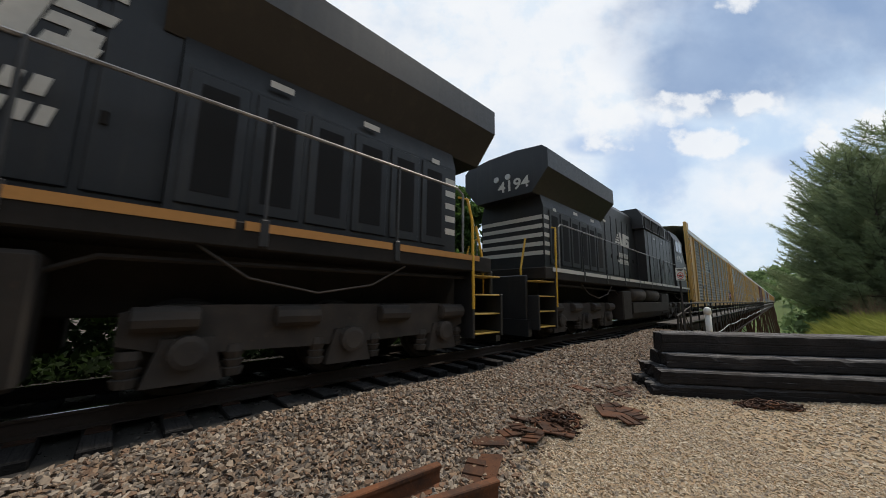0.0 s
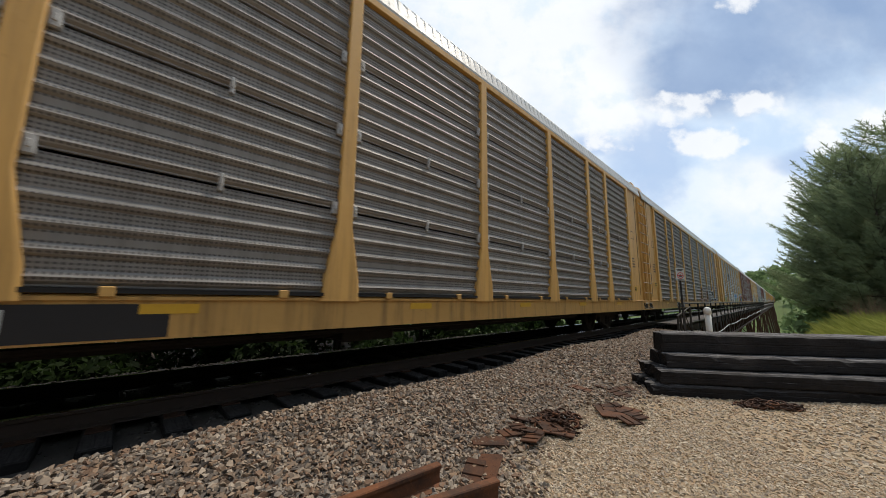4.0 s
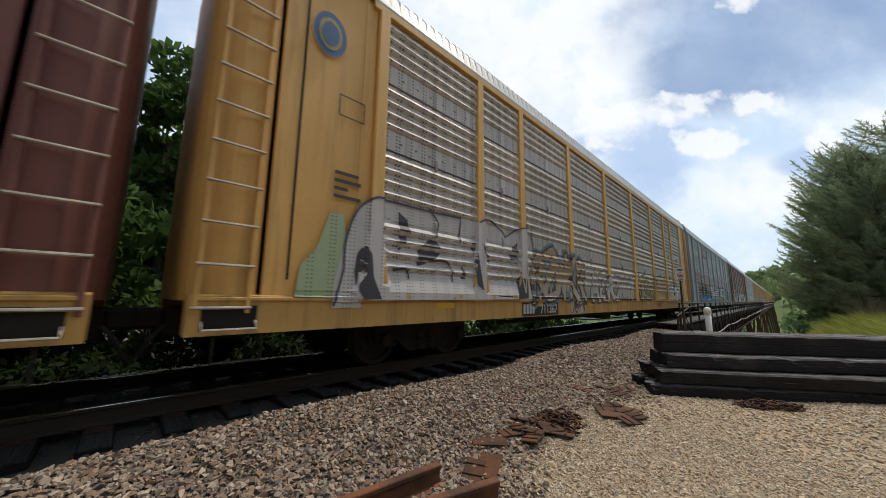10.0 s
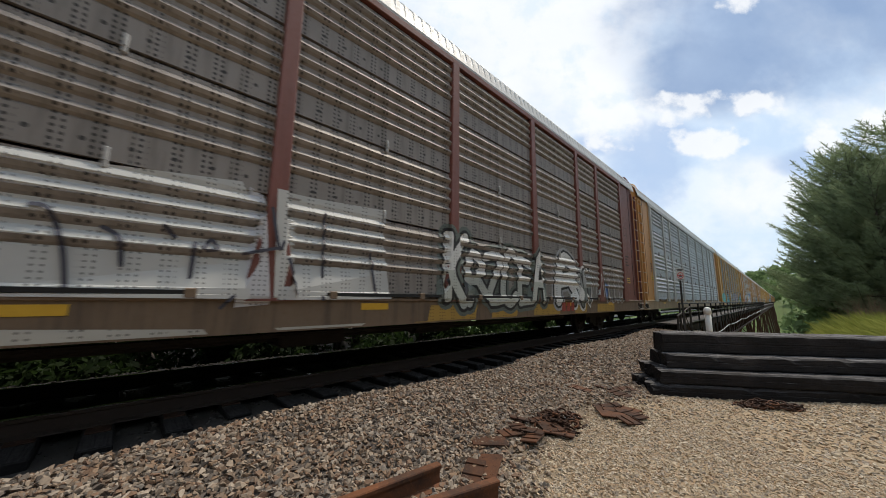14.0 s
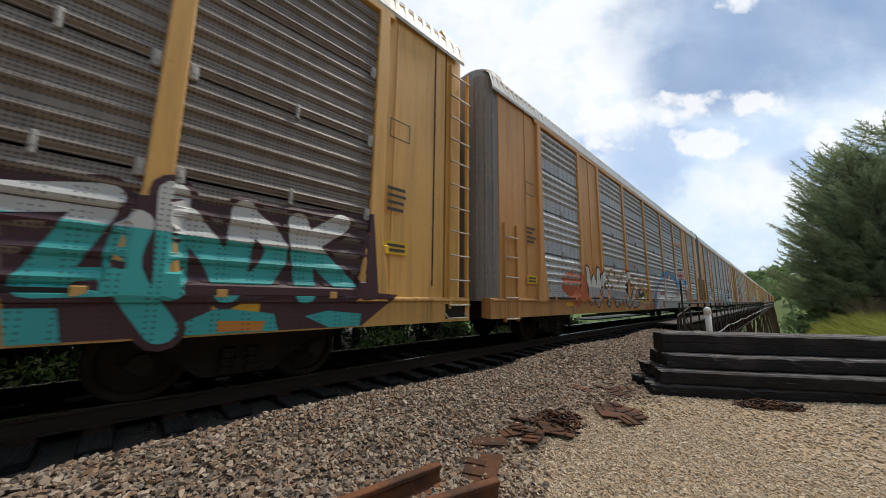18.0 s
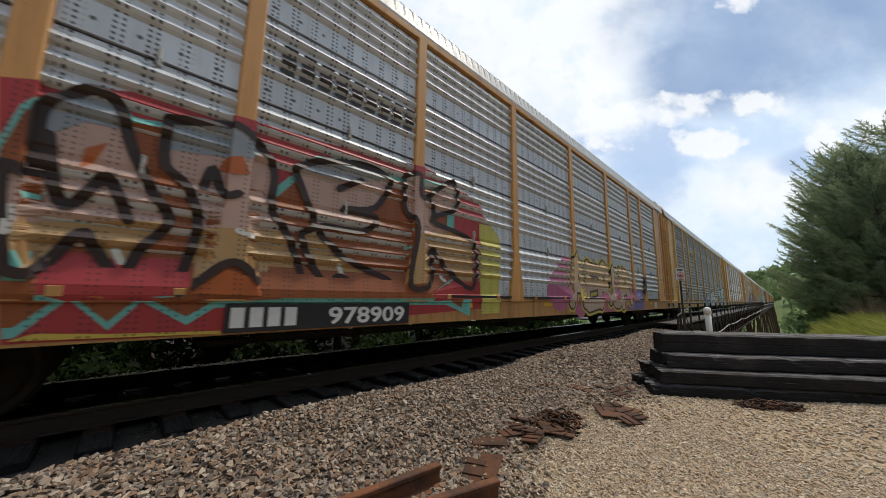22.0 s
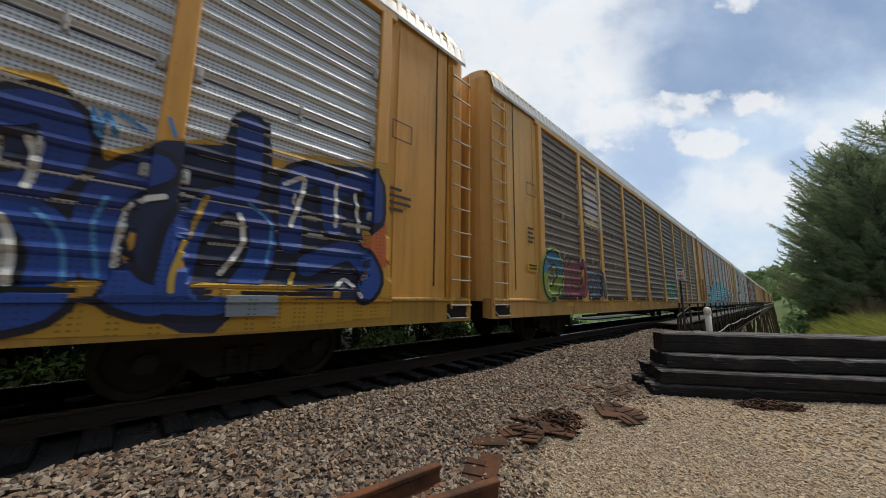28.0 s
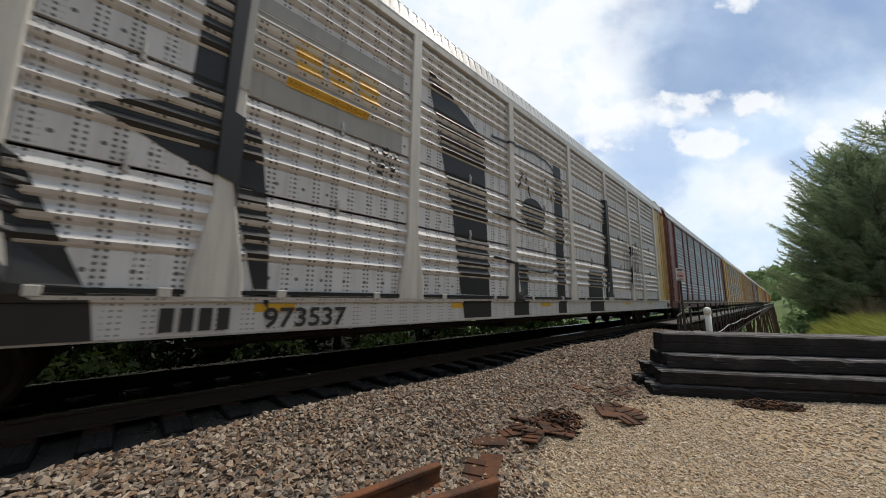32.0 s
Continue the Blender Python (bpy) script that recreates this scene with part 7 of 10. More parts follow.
bars(7, -5.6, -4.9, 4.72, 4.79, WHT, 10)
film(7, *disc(-6.3, 5.1, 0.18, 0.2), paint_film(WHT), 0.010, "emblem")
number_plate(7, -6.5, -3.9, "706249", (0.012, 0.012, 0.014), WHT, z=0.73, h=0.2)
cloud(7, -9.6, -4.2, 1.2, 2.35, (0.34, 0.05, 0.03), 12, 5, "red graffiti background")
cloud(7, -9.6, -4.2, 1.1, 1.55, (0.02, 0.16, 0.42), 12, 6, "blue graffiti background")
def cactus_figure(k, y, h, seed):
    """A green spiny figure: head, body, bent arms and legs, drawn with a dark outline."""
    r = random.Random(seed)
    j = lambda v: v + r.uniform(-0.05, 0.05)
    e = r.choice((-1, 1))
    runs = [([(y, 1.16), (j(y), 1.45), (y + 0.03, 1.75 * h)], 0.25), ([(y - 0.08 * e, 1.68 * h), (j(y - 0.30 * e), 1.60), (j(y - 0.38 * e), 1.95 * h), (y - 0.34 * e, 2.12 * h)], 0.10),
            ([(y + 0.08 * e, 1.65 * h), (j(y + 0.30 * e), 1.50), (j(y + 0.24 * e), 1.28)], 0.10), ([(y + 0.05, 2.12 * h), (y + 0.22 * e, 2.2 * h)], 0.07), ([(y - 0.06, 2.12 * h), (y - 0.16 * e, 2.24 * h)], 0.06)]
    head = lambda q: disc(y + 0.03, 1.97 * h, 0.15 + q, 0.17 + q, 0.006, 12, 0.06, random.Random(seed + 3))
    for q, col, lift in ((0.035, (0.008, 0.03, 0.03), 0.020), (0.0, (0.03, 0.27, 0.17), 0.028)):
        film(k, *joined([ribbon(smooth_line(p, 4), w + 2 * q, i * 0.001) for i, (p, w) in enumerate(runs)] + [head(q)]), paint_film(col), lift, label="green spiny painted figure" if q == 0 else "")
    chalk(k, [[(y - 0.04, 1.9 * h), (y + 0.03, 1.86 * h), (y + 0.1, 1.91 * h)], [(y - 0.03, 2.02 * h), (y, 2.02 * h)], [(y + 0.07, 2.02 * h), (y + 0.1, 2.02 * h)], [(y - 0.08, 1.6), (y + 0.08, 1.56)], [(y - 0.09, 1.42), (y + 0.09, 1.38)], [(y + 0.0, 1.75 * h), (y, 1.2)]], 0.025, (0.008, 0.03, 0.03), "face and ribs of the figure", 0.040)


film(7, *rect(-9.7, -4.25, 1.10, 1.52), paint_film((0.02, 0.15, 0.42)), 0.006, label="blue painted ground")
film(7, *rect(-9.7, -4.25, 2.27, 2.42), paint_film((0.04, 0.26, 0.19)), 0.006, label="green painted band")
for i in range(9):
    film(7, *disc(-9.5 + i * 0.62, 2.36 + 0.05 * (i % 2), 0.17, 0.075, 0.0, 10, 0.25, random.Random(i)), paint_film(ORANGE), 0.012)
for i, (y, h) in enumerate(((-9.35, 1.05), (-8.1, 1.0), (-7.45, 0.93), (-6.45, 0.95), (-5.75, 0.85), (-4.75, 1.0))):
    cactus_figure(7, y, h, 70 + i)
film(7, *disc(-7.0, 1.62, 0.09, 0.13, 0, 10), paint_film(RED), 0.02)
film(7, *disc(-5.95, 1.3, 0.11, 0.13, 0, 10), paint_film(RED), 0.02)
cloud(7, -4.0, 6.0, 1.6, 2.25, (0.40, 0.36, 0.08), 12, 7, "yellow overspray")
piece(7, -3.9, -0.6, 1.05, 2.15, 4, (0.50, 0.50, 0.50), (0.30, 0.30, 0.31), BLK, None, 16, label="grey graffiti letters with black shading")
piece(7, -0.5, 1.2, 1.0, 2.3, 2, GRY, (0.20, 0.20, 0.21), BLK, None, 17)
film(7, [(-2.6, 0.72), (0.9, 0.72), (1.1, 1.02), (-2.7, 1.02)], [(0, 1, 2, 3)], paint_film((0.32, 0.31, 0.30)), 0.003)
cloud(7, 1.0, 7.0, 1.1, 2.45, (0.05, 0.20, 0.36), 9, 8, "blue graffiti background")
piece(7, 1.35, 6.3, 0.82, 2.3, 5, WHT, (0.58, 0.46, 0.10), BLK, None, 18, "DWELS", label="white and yellow graffiti letters")
film(7, *rect(7.3, 11.3, 0.74, 1.05), paint_film((0.22, 0.28, 0.30)), 0.002)
# car 8
piece(8, -10.5, -5.8, 1.0, 2.5, 6, (0.30, 0.28, 0.26), (0.42, 0.40, 0.37), BLK, (0.36, 0.36, 0.33), 19, label="grey graffiti letters with black and white edges")
board(8, -6.5, -4.45, 3.85, 4.55, (0.30, 0.05, 0.05), "red company board")
bars(8, -6.3, -4.9, 4.12, 4.3, WHT, 6, label="white company mark")
bars(8, -6.3, -4.6, 3.98, 4.03, WHT, 1)
piece(8, 1.2, 4.7, 1.0, 2.2, 6, WHT, (0.42, 0.44, 0.40), BLK, (0.12, 0.14, 0.12), 21, label="white graffiti letters with a heavy black outline")
piece(8, 5.2, 6.6, 1.1, 2.5, 1, WHT, None, BLK, GRY, 22, cells=[0])
piece(8, 6.3, 7.5, 1.0, 2.0, 2, (0.30, 0.31, 0.30), (0.16, 0.18, 0.17), BLK, WHT, 23)
scribble(8, 7.3, 8.6, 1.2, 2.0, 0.04, (0.45, 0.45, 0.44), 33, 3)
chalk(8, [circ(8.9, 1.5, 0.25, 0.5), circ(9.4, 1.55, 0.3, 0.55), circ(9.9, 1.5, 0.25, 0.5), circ(10.3, 1.45, 0.2, 0.45), [(8.7, 2.0), (9.3, 2.15), (10.2, 1.9)], [(9.1, 1.2), (9.8, 1.1), (10.4, 1.2)]], 0.035, (0.48, 0.48, 0.47))
film(8, *disc(8.85, 1.4, 0.22, 0.3), paint_film((0.02, 0.08, 0.25)), 0.004)
bars(8, 5.6, 6.4, 0.79, 1.02, (0.33, 0.05, 0.03), 3, 0.03)
# car 9 keeps clean sides; car 10
cloud(10, -11.6, -9.0, 1.0, 1.95, TEAL, 6, 1, "turquoise sprayed patch")
film(10, [(-5.95, 1.22), (-5.5, 1.22), (-5.5, 1.12), (-5.2, 1.3), (-5.5, 1.48), (-5.5, 1.38), (-5.95, 1.38)], [(0, 1, 2, 3, 4, 5, 6)], paint_film(BLK), 0.016, label="black painted arrow")
number_plate(10, -7.25, -4.85, "710264", (0.45, 0.43, 0.38), (0.03, 0.03, 0.03), z=0.74, h=0.23)
board(10, -6.62, -4.42, 3.5, 4.55, (0.55, 0.33, 0.06), "yellow company board")
bars(10, -6.3, -4.75, 3.95, 4.32, DARKTXT, 3, 0.0, label="dark company mark", gap=0.2)
bars(10, -6.3, -4.75, 3.72, 3.84, DARKTXT, 1)
piece(10, -4.1, -0.2, 1.1, 1.9, 6, (0.42, 0.42, 0.43), (0.30, 0.30, 0.31), (0.20, 0.18, 0.17), None, 24, label="pale grey faded graffiti lettering")
film(10, *rect(-4.4, 3.6, 0.73, 1.03), paint_film((0.36, 0.27, 0.18)), 0.002)
scribble(10, -4.2, 3.4, 0.76, 1.0, 0.05, (0.12, 0.11, 0.09), 41, 10)
piece(10, 0.4, 4.2, 1.1, 2.1, 5, (0.30, 0.27, 0.34), (0.38, 0.36, 0.40), (0.20, 0.14, 0.12), None, 25, label="faded purple-grey graffiti lettering")
piece(10, 4.6, 6.3, 1.1, 1.7, 4, TEAL, None, BLK, None, 26)
# car 11
piece(11, -8.2, -3.2, 0.95, 2.0, 6, (0.55, 0.55, 0.52), (0.30, 0.30, 0.32), BLK, (0.55, 0.20, 0.05), 28, label="white graffiti letters with an orange halo")
cloud(11, -9.6, -8.2, 1.0, 2.0, (0.42, 0.10, 0.04), 5, 3, "red sprayed haze")
film(11, *disc(-3.3, 2.45, 0.09, 0.1), paint_film(RED), 0.01)
film(11, *disc(-2.0, 2.2, 0.08, 0.1), paint_film(RED), 0.01)
film(11, *rect(-4.8, -1.5, 0.73, 1.03), paint_film((0.45, 0.36, 0.20)), 0.002)
scribble(11, -2.2, -0.4, 0.76, 0.95, 0.035, (0.42, 0.06, 0.02), 43, 4)
board(11, 4.5, 6.6, 4.25, 4.55, (0.55, 0.16, 0.06), "orange painted band")
piece(11, 6.0, 8.0, 1.1, 1.9, 4, (0.40, 0.16, 0.10), None, (0.5, 0.3, 0.2), None, 31)
# octagonal emblems on the tan cars


def octagon(k, y, z, r):
    pts = [(y + r * 0.66 * c, z + r * s) for c, s in ((-0.45, -1), (0.45, -1), (1, -0.45), (1, 0.45), (0.45, 1), (-0.45, 1), (-1, 0.45), (-1, -0.45))]
    film(k, pts, [tuple(range(8))], paint_film((0.60, 0.50, 0.46)), 0.006, "emblem", "red eight-sided emblem with a pale edge")
    film(k, [(y + (a - y) * 0.9, z + (b - z) * 0.93) for a, b in pts], [tuple(range(8))], paint_film((0.50, 0.07, 0.07)), 0.010, "emblem")
    for i in range(4):
        bars(k, y - r * 0.5, y + r * (0.48 - 0.06 * (i % 2)), z + r * (0.5 - i * 0.36), z + r * (0.72 - i * 0.36), (0.60, 0.52, 0.48), 6, 0.0, 0.015)


for k in (12, 18):
    octagon(k, -7.68, 4.45, 0.98)
    octagon(k, 7.68, 4.45, 0.98)
number_plate(12, -5.6, -3.4, "695111", (0.02, 0.018, 0.016), (0.5, 0.42, 0.3), z=0.74, h=0.2)
scribble(12, -3.3, -2.4, 1.2, 1.8, 0.05, BLK, 45, 2)
piece(12, -1.8, 2.2, 0.85, 2.1, 5, (0.42, 0.46, 0.46), (0.24, 0.36, 0.34), BLK, (0.5, 0.5, 0.5), 33, label="pale green graffiti letters with black outline")
piece(12, 6.9, 7.9, 1.0, 1.6, 3, WHT, None, BLK, None, 35)
# car 13
bars(13, -6.6, -4.45, 3.85, 4.2, DARKTXT, 9, 0.02, label="dark company name")
number_plate(13, -6.9, -4.5, "978909", (0.012, 0.012, 0.014), WHT, lift=0.025)
cloud(13, 0.2, 6.6, 0.8, 2.1, (0.42, 0.12, 0.22), 10, 17, "pink graffiti halo")
piece(13, 1.1, 6.3, 0.9, 2.3, 5, (0.55, 0.40, 0.22), (0.50, 0.38, 0.30), (0.05, 0.03, 0.03), (0.55, 0.45, 0.10), 37, fat=0.30, label="cream graffiti letters on pink and yellow")
film(13, *rect(6.0, 8.1, 0.74, 1.5), paint_film((0.16, 0.14, 0.36)), 0.003, label="violet sprayed patch")
scribble(13, 8.1, 8.5, 1.3, 2.2, 0.06, (0.03, 0.025, 0.03), 47, 2)
film(13, *disc(10.0, 0.9, 0.25, 0.16), paint_film((0.55, 0.54, 0.52)), 0.004)
film(13, *disc(11.1, 2.1, 0.09, 0.13), paint_film((0.5, 0.6, 0.55)), 0.006)
# car 14
chalk(14, [circ(-10.2, 1.6, 0.3, 0.5), [(-9.9, 2.2), (-9.9, 1.1)], [(-9.6, 2.0), (-9.4, 1.5), (-9.1, 2.0)], circ(-8.9, 1.5, 0.2, 0.4), [(-10.4, 2.3), (-9.6, 2.4), (-8.8, 2.2)]], 0.045, (0.45, 0.45, 0.44))
scribble(14, -8.9, -8.0, 1.2, 1.9, 0.06, BLK, 51, 2)
board(14, -6.5, -4.6, 3.85, 4.55, (0.45, 0.30, 0.05), "yellow company board")
bars(14, -6.3, -4.8, 4.05, 4.38, DARKTXT, 3, label="dark company mark")
piece(14, 6.5, 10.7, 0.72, 2.45, 5, (0.55, 0.57, 0.56), (0.42, 0.42, 0.42), (0.01, 0.12, 0.08), (0.015, 0.16, 0.11), 41, fat=0.28, cells=[4, 5, 2, 3, 4], label="white graffiti letters with dark green edges")
film(14, *disc(11.1, 1.35, 0.1, 0.13), paint_film(BLK), 0.006)
# car 15
number_plate(15, -6.4, -4.6, "708382", (0.012, 0.012, 0.014), (0.5, 0.5, 0.5))
bars(15, -6.0, -5.1, 4.0, 4.3, (0.03, 0.035, 0.05), 1, 0.1, label="dark company mark")
bars(15, -6.2, -4.5, 3.62, 3.78, (0.03, 0.035, 0.05), 8, 0.03)
# car 16
cloud(16, -1.6, 3.6, 1.1, 2.45, (0.50, 0.15, 0.05), 18, 19, "orange graffiti background")
film(16, *rect(-2.6, 3.6, 0.74, 1.3), paint_film((0.03, 0.11, 0.36)), 0.004, label="blue sprayed base")
piece(16, -2.4, 3.5, 0.95, 2.55, 4, (0.02, 0.14, 0.24), (0.04, 0.13, 0.42), (0.008, 0.01, 0.03), (0.50, 0.30, 0.05), 42, fat=0.33, shine=WHT, cells=[6, 5, 3, 4], label="blue and teal graffiti with white highlights")
scribble(16, -0.6, 0.9, 0.80, 0.95, 0.03, WHT, 53, 4)
scribble(16, 2.4, 3.3, 1.7, 2.2, 0.05, (0.55, 0.42, 0.12), 54, 2)
# car 17
board(17, -8.1, -6.9, 3.4, 5.5, (0.52, 0.44, 0.30), "pale emblem board")
film(17, [(-7.95, 4.6), (-7.05, 4.6), (-7.0, 4.15), (-7.15, 3.75), (-7.5, 3.6), (-7.85, 3.75), (-8.0, 4.15)], [tuple(range(7))], paint_film((0.55, 0.55, 0.58)), 0.010, "emblem", "pale shield emblem")
bars(17, -7.9, -7.1, 5.0, 5.25, (0.06, 0.05, 0.2), 5)
piece(17, -10.9, -9.9, 1.2, 2.4, 1, (0.05, 0.18, 0.30), (0.22, 0.32, 0.06), BLK, (0.30, 0.38, 0.10), 44, cells=[7], label="green and blue graffiti figure")
piece(17, -9.6, -8.4, 1.2, 2.2, 3, (0.30, 0.08, 0.12), None, (0.10, 0.05, 0.05), None, 45, label="dark red graffiti letters")
piece(17, -8.2, -6.9, 1.2, 2.0, 3, (0.08, 0.14, 0.24), None, (0.05, 0.04, 0.05), None, 46)
film(17, *rect(1.6, 4.15, 1.2, 2.15), paint_film((0.40, 0.42, 0.38)), 0.002, label="whitewashed patch")
piece(17, 1.85, 4.0, 1.2, 2.05, 4, (0.02, 0.20, 0.13), (0.02, 0.16, 0.10), (0.30, 0.34, 0.30), None, 47, fat=0.36, label="green graffiti letters")
chalk(17, [circ(9.3, 4.2, 0.5, 0.4, 1.0, 6.2), [(9.2, 3.9), (9.9, 4.5)]], 0.04, (0.36, 0.35, 0.33))
scribble(17, -1.6, 0.6, 1.3, 1.9, 0.03, BLK, 57, 4)
scribble(17, 5.0, 7.5, 0.76, 1.0, 0.04, BLK, 58, 4)
# car 18
cloud(18, -10.6, 6.9, 1.5, 2.35, (0.30, 0.24, 0.34), 20, 21, "pale violet overspray")
film(18, *rect(-11.4, -9.0, 0.74, 1.02), paint_film((0.30, 0.22, 0.22)), 0.003)
piece(18, -3.1, 3.0, 0.9, 2.35, 4, CYAN, (0.05, 0.30, 0.40), BLK, None, 50, fat=0.36, shine=(0.5, 0.34, 0.25), cells=[7, 0, 7, 3], label="cyan graffiti letters with black outline")
number_plate(18, -5.5, -3.4, "685188", (0.26, 0.18, 0.10), (0.03, 0.03, 0.03), z=0.72, h=0.17)
# car 19
film(19, *rect(-12.2, 12.2, 0.72, 1.09), paint_film((0.55, 0.54, 0.52)), 0.001, label="whitewashed sill")
film(19, [(-9.8, 2.5), (-8.6, 2.4), (-8.25, 2.15), (-7.75, 1.05), (-7.7, 0.72), (-9.8, 0.72)], [tuple(range(6))], paint_film(BLK), 0.008, label="large black painted figure")
film(19, [(-8.0, 2.75), (-7.3, 3.1), (-7.25, 5.3), (-6.85, 5.5), (-6.9, 3.1), (-6.62, 3.0), (-6.45, 1.9), (-6.38, 0.95), (-6.55, 1.2), (-6.85, 2.3), (-7.4, 2.5), (-7.6, 2.6)], [tuple(range(12))], paint_film(BLK), 0.010, label="black painted star figure")
board(19, -6.9, -4.6, 3.4, 4.75, (0.30, 0.29, 0.26), "grey patch left round the company mark", 0.004)
bars(19, -6.3, -4.95, 3.98, 4.38, (0.62, 0.36, 0.04), 3, -0.04, 0.014, "yellow company mark")
bars(19, -6.4, -4.85, 3.7, 3.82, (0.62, 0.36, 0.04), 1, 0.0, 0.014)
film(19, [(-4.1, 5.2), (-3.0, 4.7), (-2.5, 4.4), (-2.3, 0.75), (-3.1, 0.75), (-3.4, 2.6)], [tuple(range(6))], paint_film(BLK), 0.010, label="large black painted figure")
chalk(19, [[(-2.2, 4.6), (0.6, 4.6), (0.7, 1.95), (-2.2, 1.95)], [(-2.2, 2.9), (0.6, 2.7)], [(-1.2, 3.7), (-1.0, 4.1), (-0.7, 3.6)], [(0.0, 4.2), (0.4, 3.7)]], 0.06, BLK)
film(19, *disc(-0.55, 3.15, 0.55, 0.42), paint_film(BLK), 0.012)
film(19, *rect(-1.5, -0.9, 0.75, 1.9), paint_film(BLK), 0.010)
film(19, *rect(0.55, 1.0, 0.75, 4.8), paint_film(BLK), 0.010)
film(19, *rect(2.6, 3.7, 0.75, 2.0), paint_film(BLK), 0.010)
film(19, *rect(4.0, 4.6, 1.2, 4.6), paint_film(BLK), 0.010)
scribble(19, -5.2, -4.7, 2.9, 3.4, 0.04, BLK, 61, 2)
scribble(19, 6.0, 8.0, 1.4, 3.4, 0.05, BLK, 62, 3)
number_plate(19, -7.35, -5.35, "973537", None, (0.02, 0.02, 0.02), z=0.76, h=0.22, lift=0.012)

# stencilled data and yellow warning panels on the car ends
for k in range(1, 20):
    rng = random.Random(100 + k)
    dk = (0.05, 0.04, 0.03)
    for s in (-1, 1):
        y = s * (BAY_END + 0.18) if s > 0 else -BAY_END - 0.68
        for i in range(4):
            w = rng.uniform(0.2, 0.42)
            film(k, *rect(y, y + w, 2.75 - i * 0.11, 2.80 - i * 0.11), plain(dk, 0.7), 0.004, "stencil")
        if rng.random() < 0.75:
            z = rng.choice((1.75, 2.0, 1.45))
            film(k, *rect(y - 0.03, y + 0.42, z, z + 0.2), plain((0.62, 0.40, 0.02), 0.5), 0.004, "warning_panel", "yellow warning panel")
            for i in range(2):
                film(k, *rect(y + 0.03, y + 0.36, z + 0.04 + i * 0.075, z + 0.085 + i * 0.075), plain(dk, 0.6), 0.007, "line_of_text")
        film(k, *joined([rect(y, y + 0.4, 3.6, 3.62), rect(y, y + 0.4, 3.9, 3.92), rect(y, y + 0.02, 3.62, 3.9), rect(y + 0.38, y + 0.4, 3.62, 3.9)]), plain(dk, 0.7), 0.004, "stencil")

# worn yellow patches along the sill of the brown car
for y, w in ((-4.6, 0.7), (0.9, 1.2), (2.6, 0.9), (4.2, 1.3), (6.4, 0.8), (8.0, 1.5)):
    film(8, *rect(y, y + w, 0.73, 0.98, 0.06), paint_film((0.40, 0.24, 0.045)), 0.002, "paint_patch", "worn yellow paint on the sill")


def shape(k, pts, col, lift, label=""):
    """One flat painted shape with a rounded hand-drawn contour."""
    tri = tessellate_polygon([[Vector((a, b, 0)) for a, b in pts]])
    film(k, pts, [tuple(q) for q in tri], paint_film(col), lift, label=label)


def fat_strokes(k, runs, w, top, low, edge, zs, label):
    """Broad letter strokes with a dark edge, two colours meeting at the height zs."""
    lines = [smooth_line(r, 4) for r in runs]
    film(k, *joined([ribbon(q, w + 0.13, i * 0.0008) for i, q in enumerate(lines)]), paint_film(edge), 0.010, label=label)
    v, f = joined([ribbon(q, w, i * 0.0008) for i, q in enumerate(lines)])
    film(k, *clip_low(v, f, zs, False), paint_film(top), 0.018)
    film(k, *clip_low(v, f, zs, True), paint_film(low), 0.018)


# car 1: pink bubble letters
shape(1, [(8.06, 1.12), (8.01, 1.73), (8.12, 1.95), (8.39, 2.14), (8.86, 2.15), (9.31, 2.19), (10.59, 2.25), (10.61, 1.03), (9.57, 0.99), (9.09, 1.14), (8.32, 1.09)], BLK, 0.004, "black ground of the pink lettering")
shape(1, [(8.15, 1.23), (8.06, 1.46), (8.11, 1.67), (8.24, 1.79), (8.19, 1.9), (8.3, 2.02), (8.46, 2.09), (8.62, 2.03), (8.67, 1.73), (8.66, 1.44), (8.52, 1.25), (8.31, 1.19)], (0.62, 0.25, 0.36), 0.010, "pink bubble letter")
shape(1, [(8.68, 2.04), (8.87, 2.06), (8.96, 1.85), (9.07, 1.78), (9.05, 1.98), (9.27, 2.12), (9.31, 1.89), (9.17, 1.4), (8.83, 1.3), (8.7, 1.44)], (0.62, 0.25, 0.36), 0.010, "pink bubble letter")
shape(1, [(9.34, 1.9), (9.52, 2.02), (9.78, 2.08), (9.84, 1.87), (9.61, 1.76), (9.91, 1.64), (9.62, 1.33), (9.21, 1.31), (9.34, 1.56)], (0.62, 0.25, 0.36), 0.010, "pink bubble letter")
shape(1, [(9.87, 2.0), (10.08, 2.03), (10.2, 1.91), (10.16, 1.74), (10.38, 2.07), (10.52, 2.05), (10.34, 1.55), (10.28, 1.26), (9.79, 1.09), (9.68, 1.18), (10.04, 1.35), (10.04, 1.62)], (0.62, 0.25, 0.36), 0.010, "pink bubble letter")
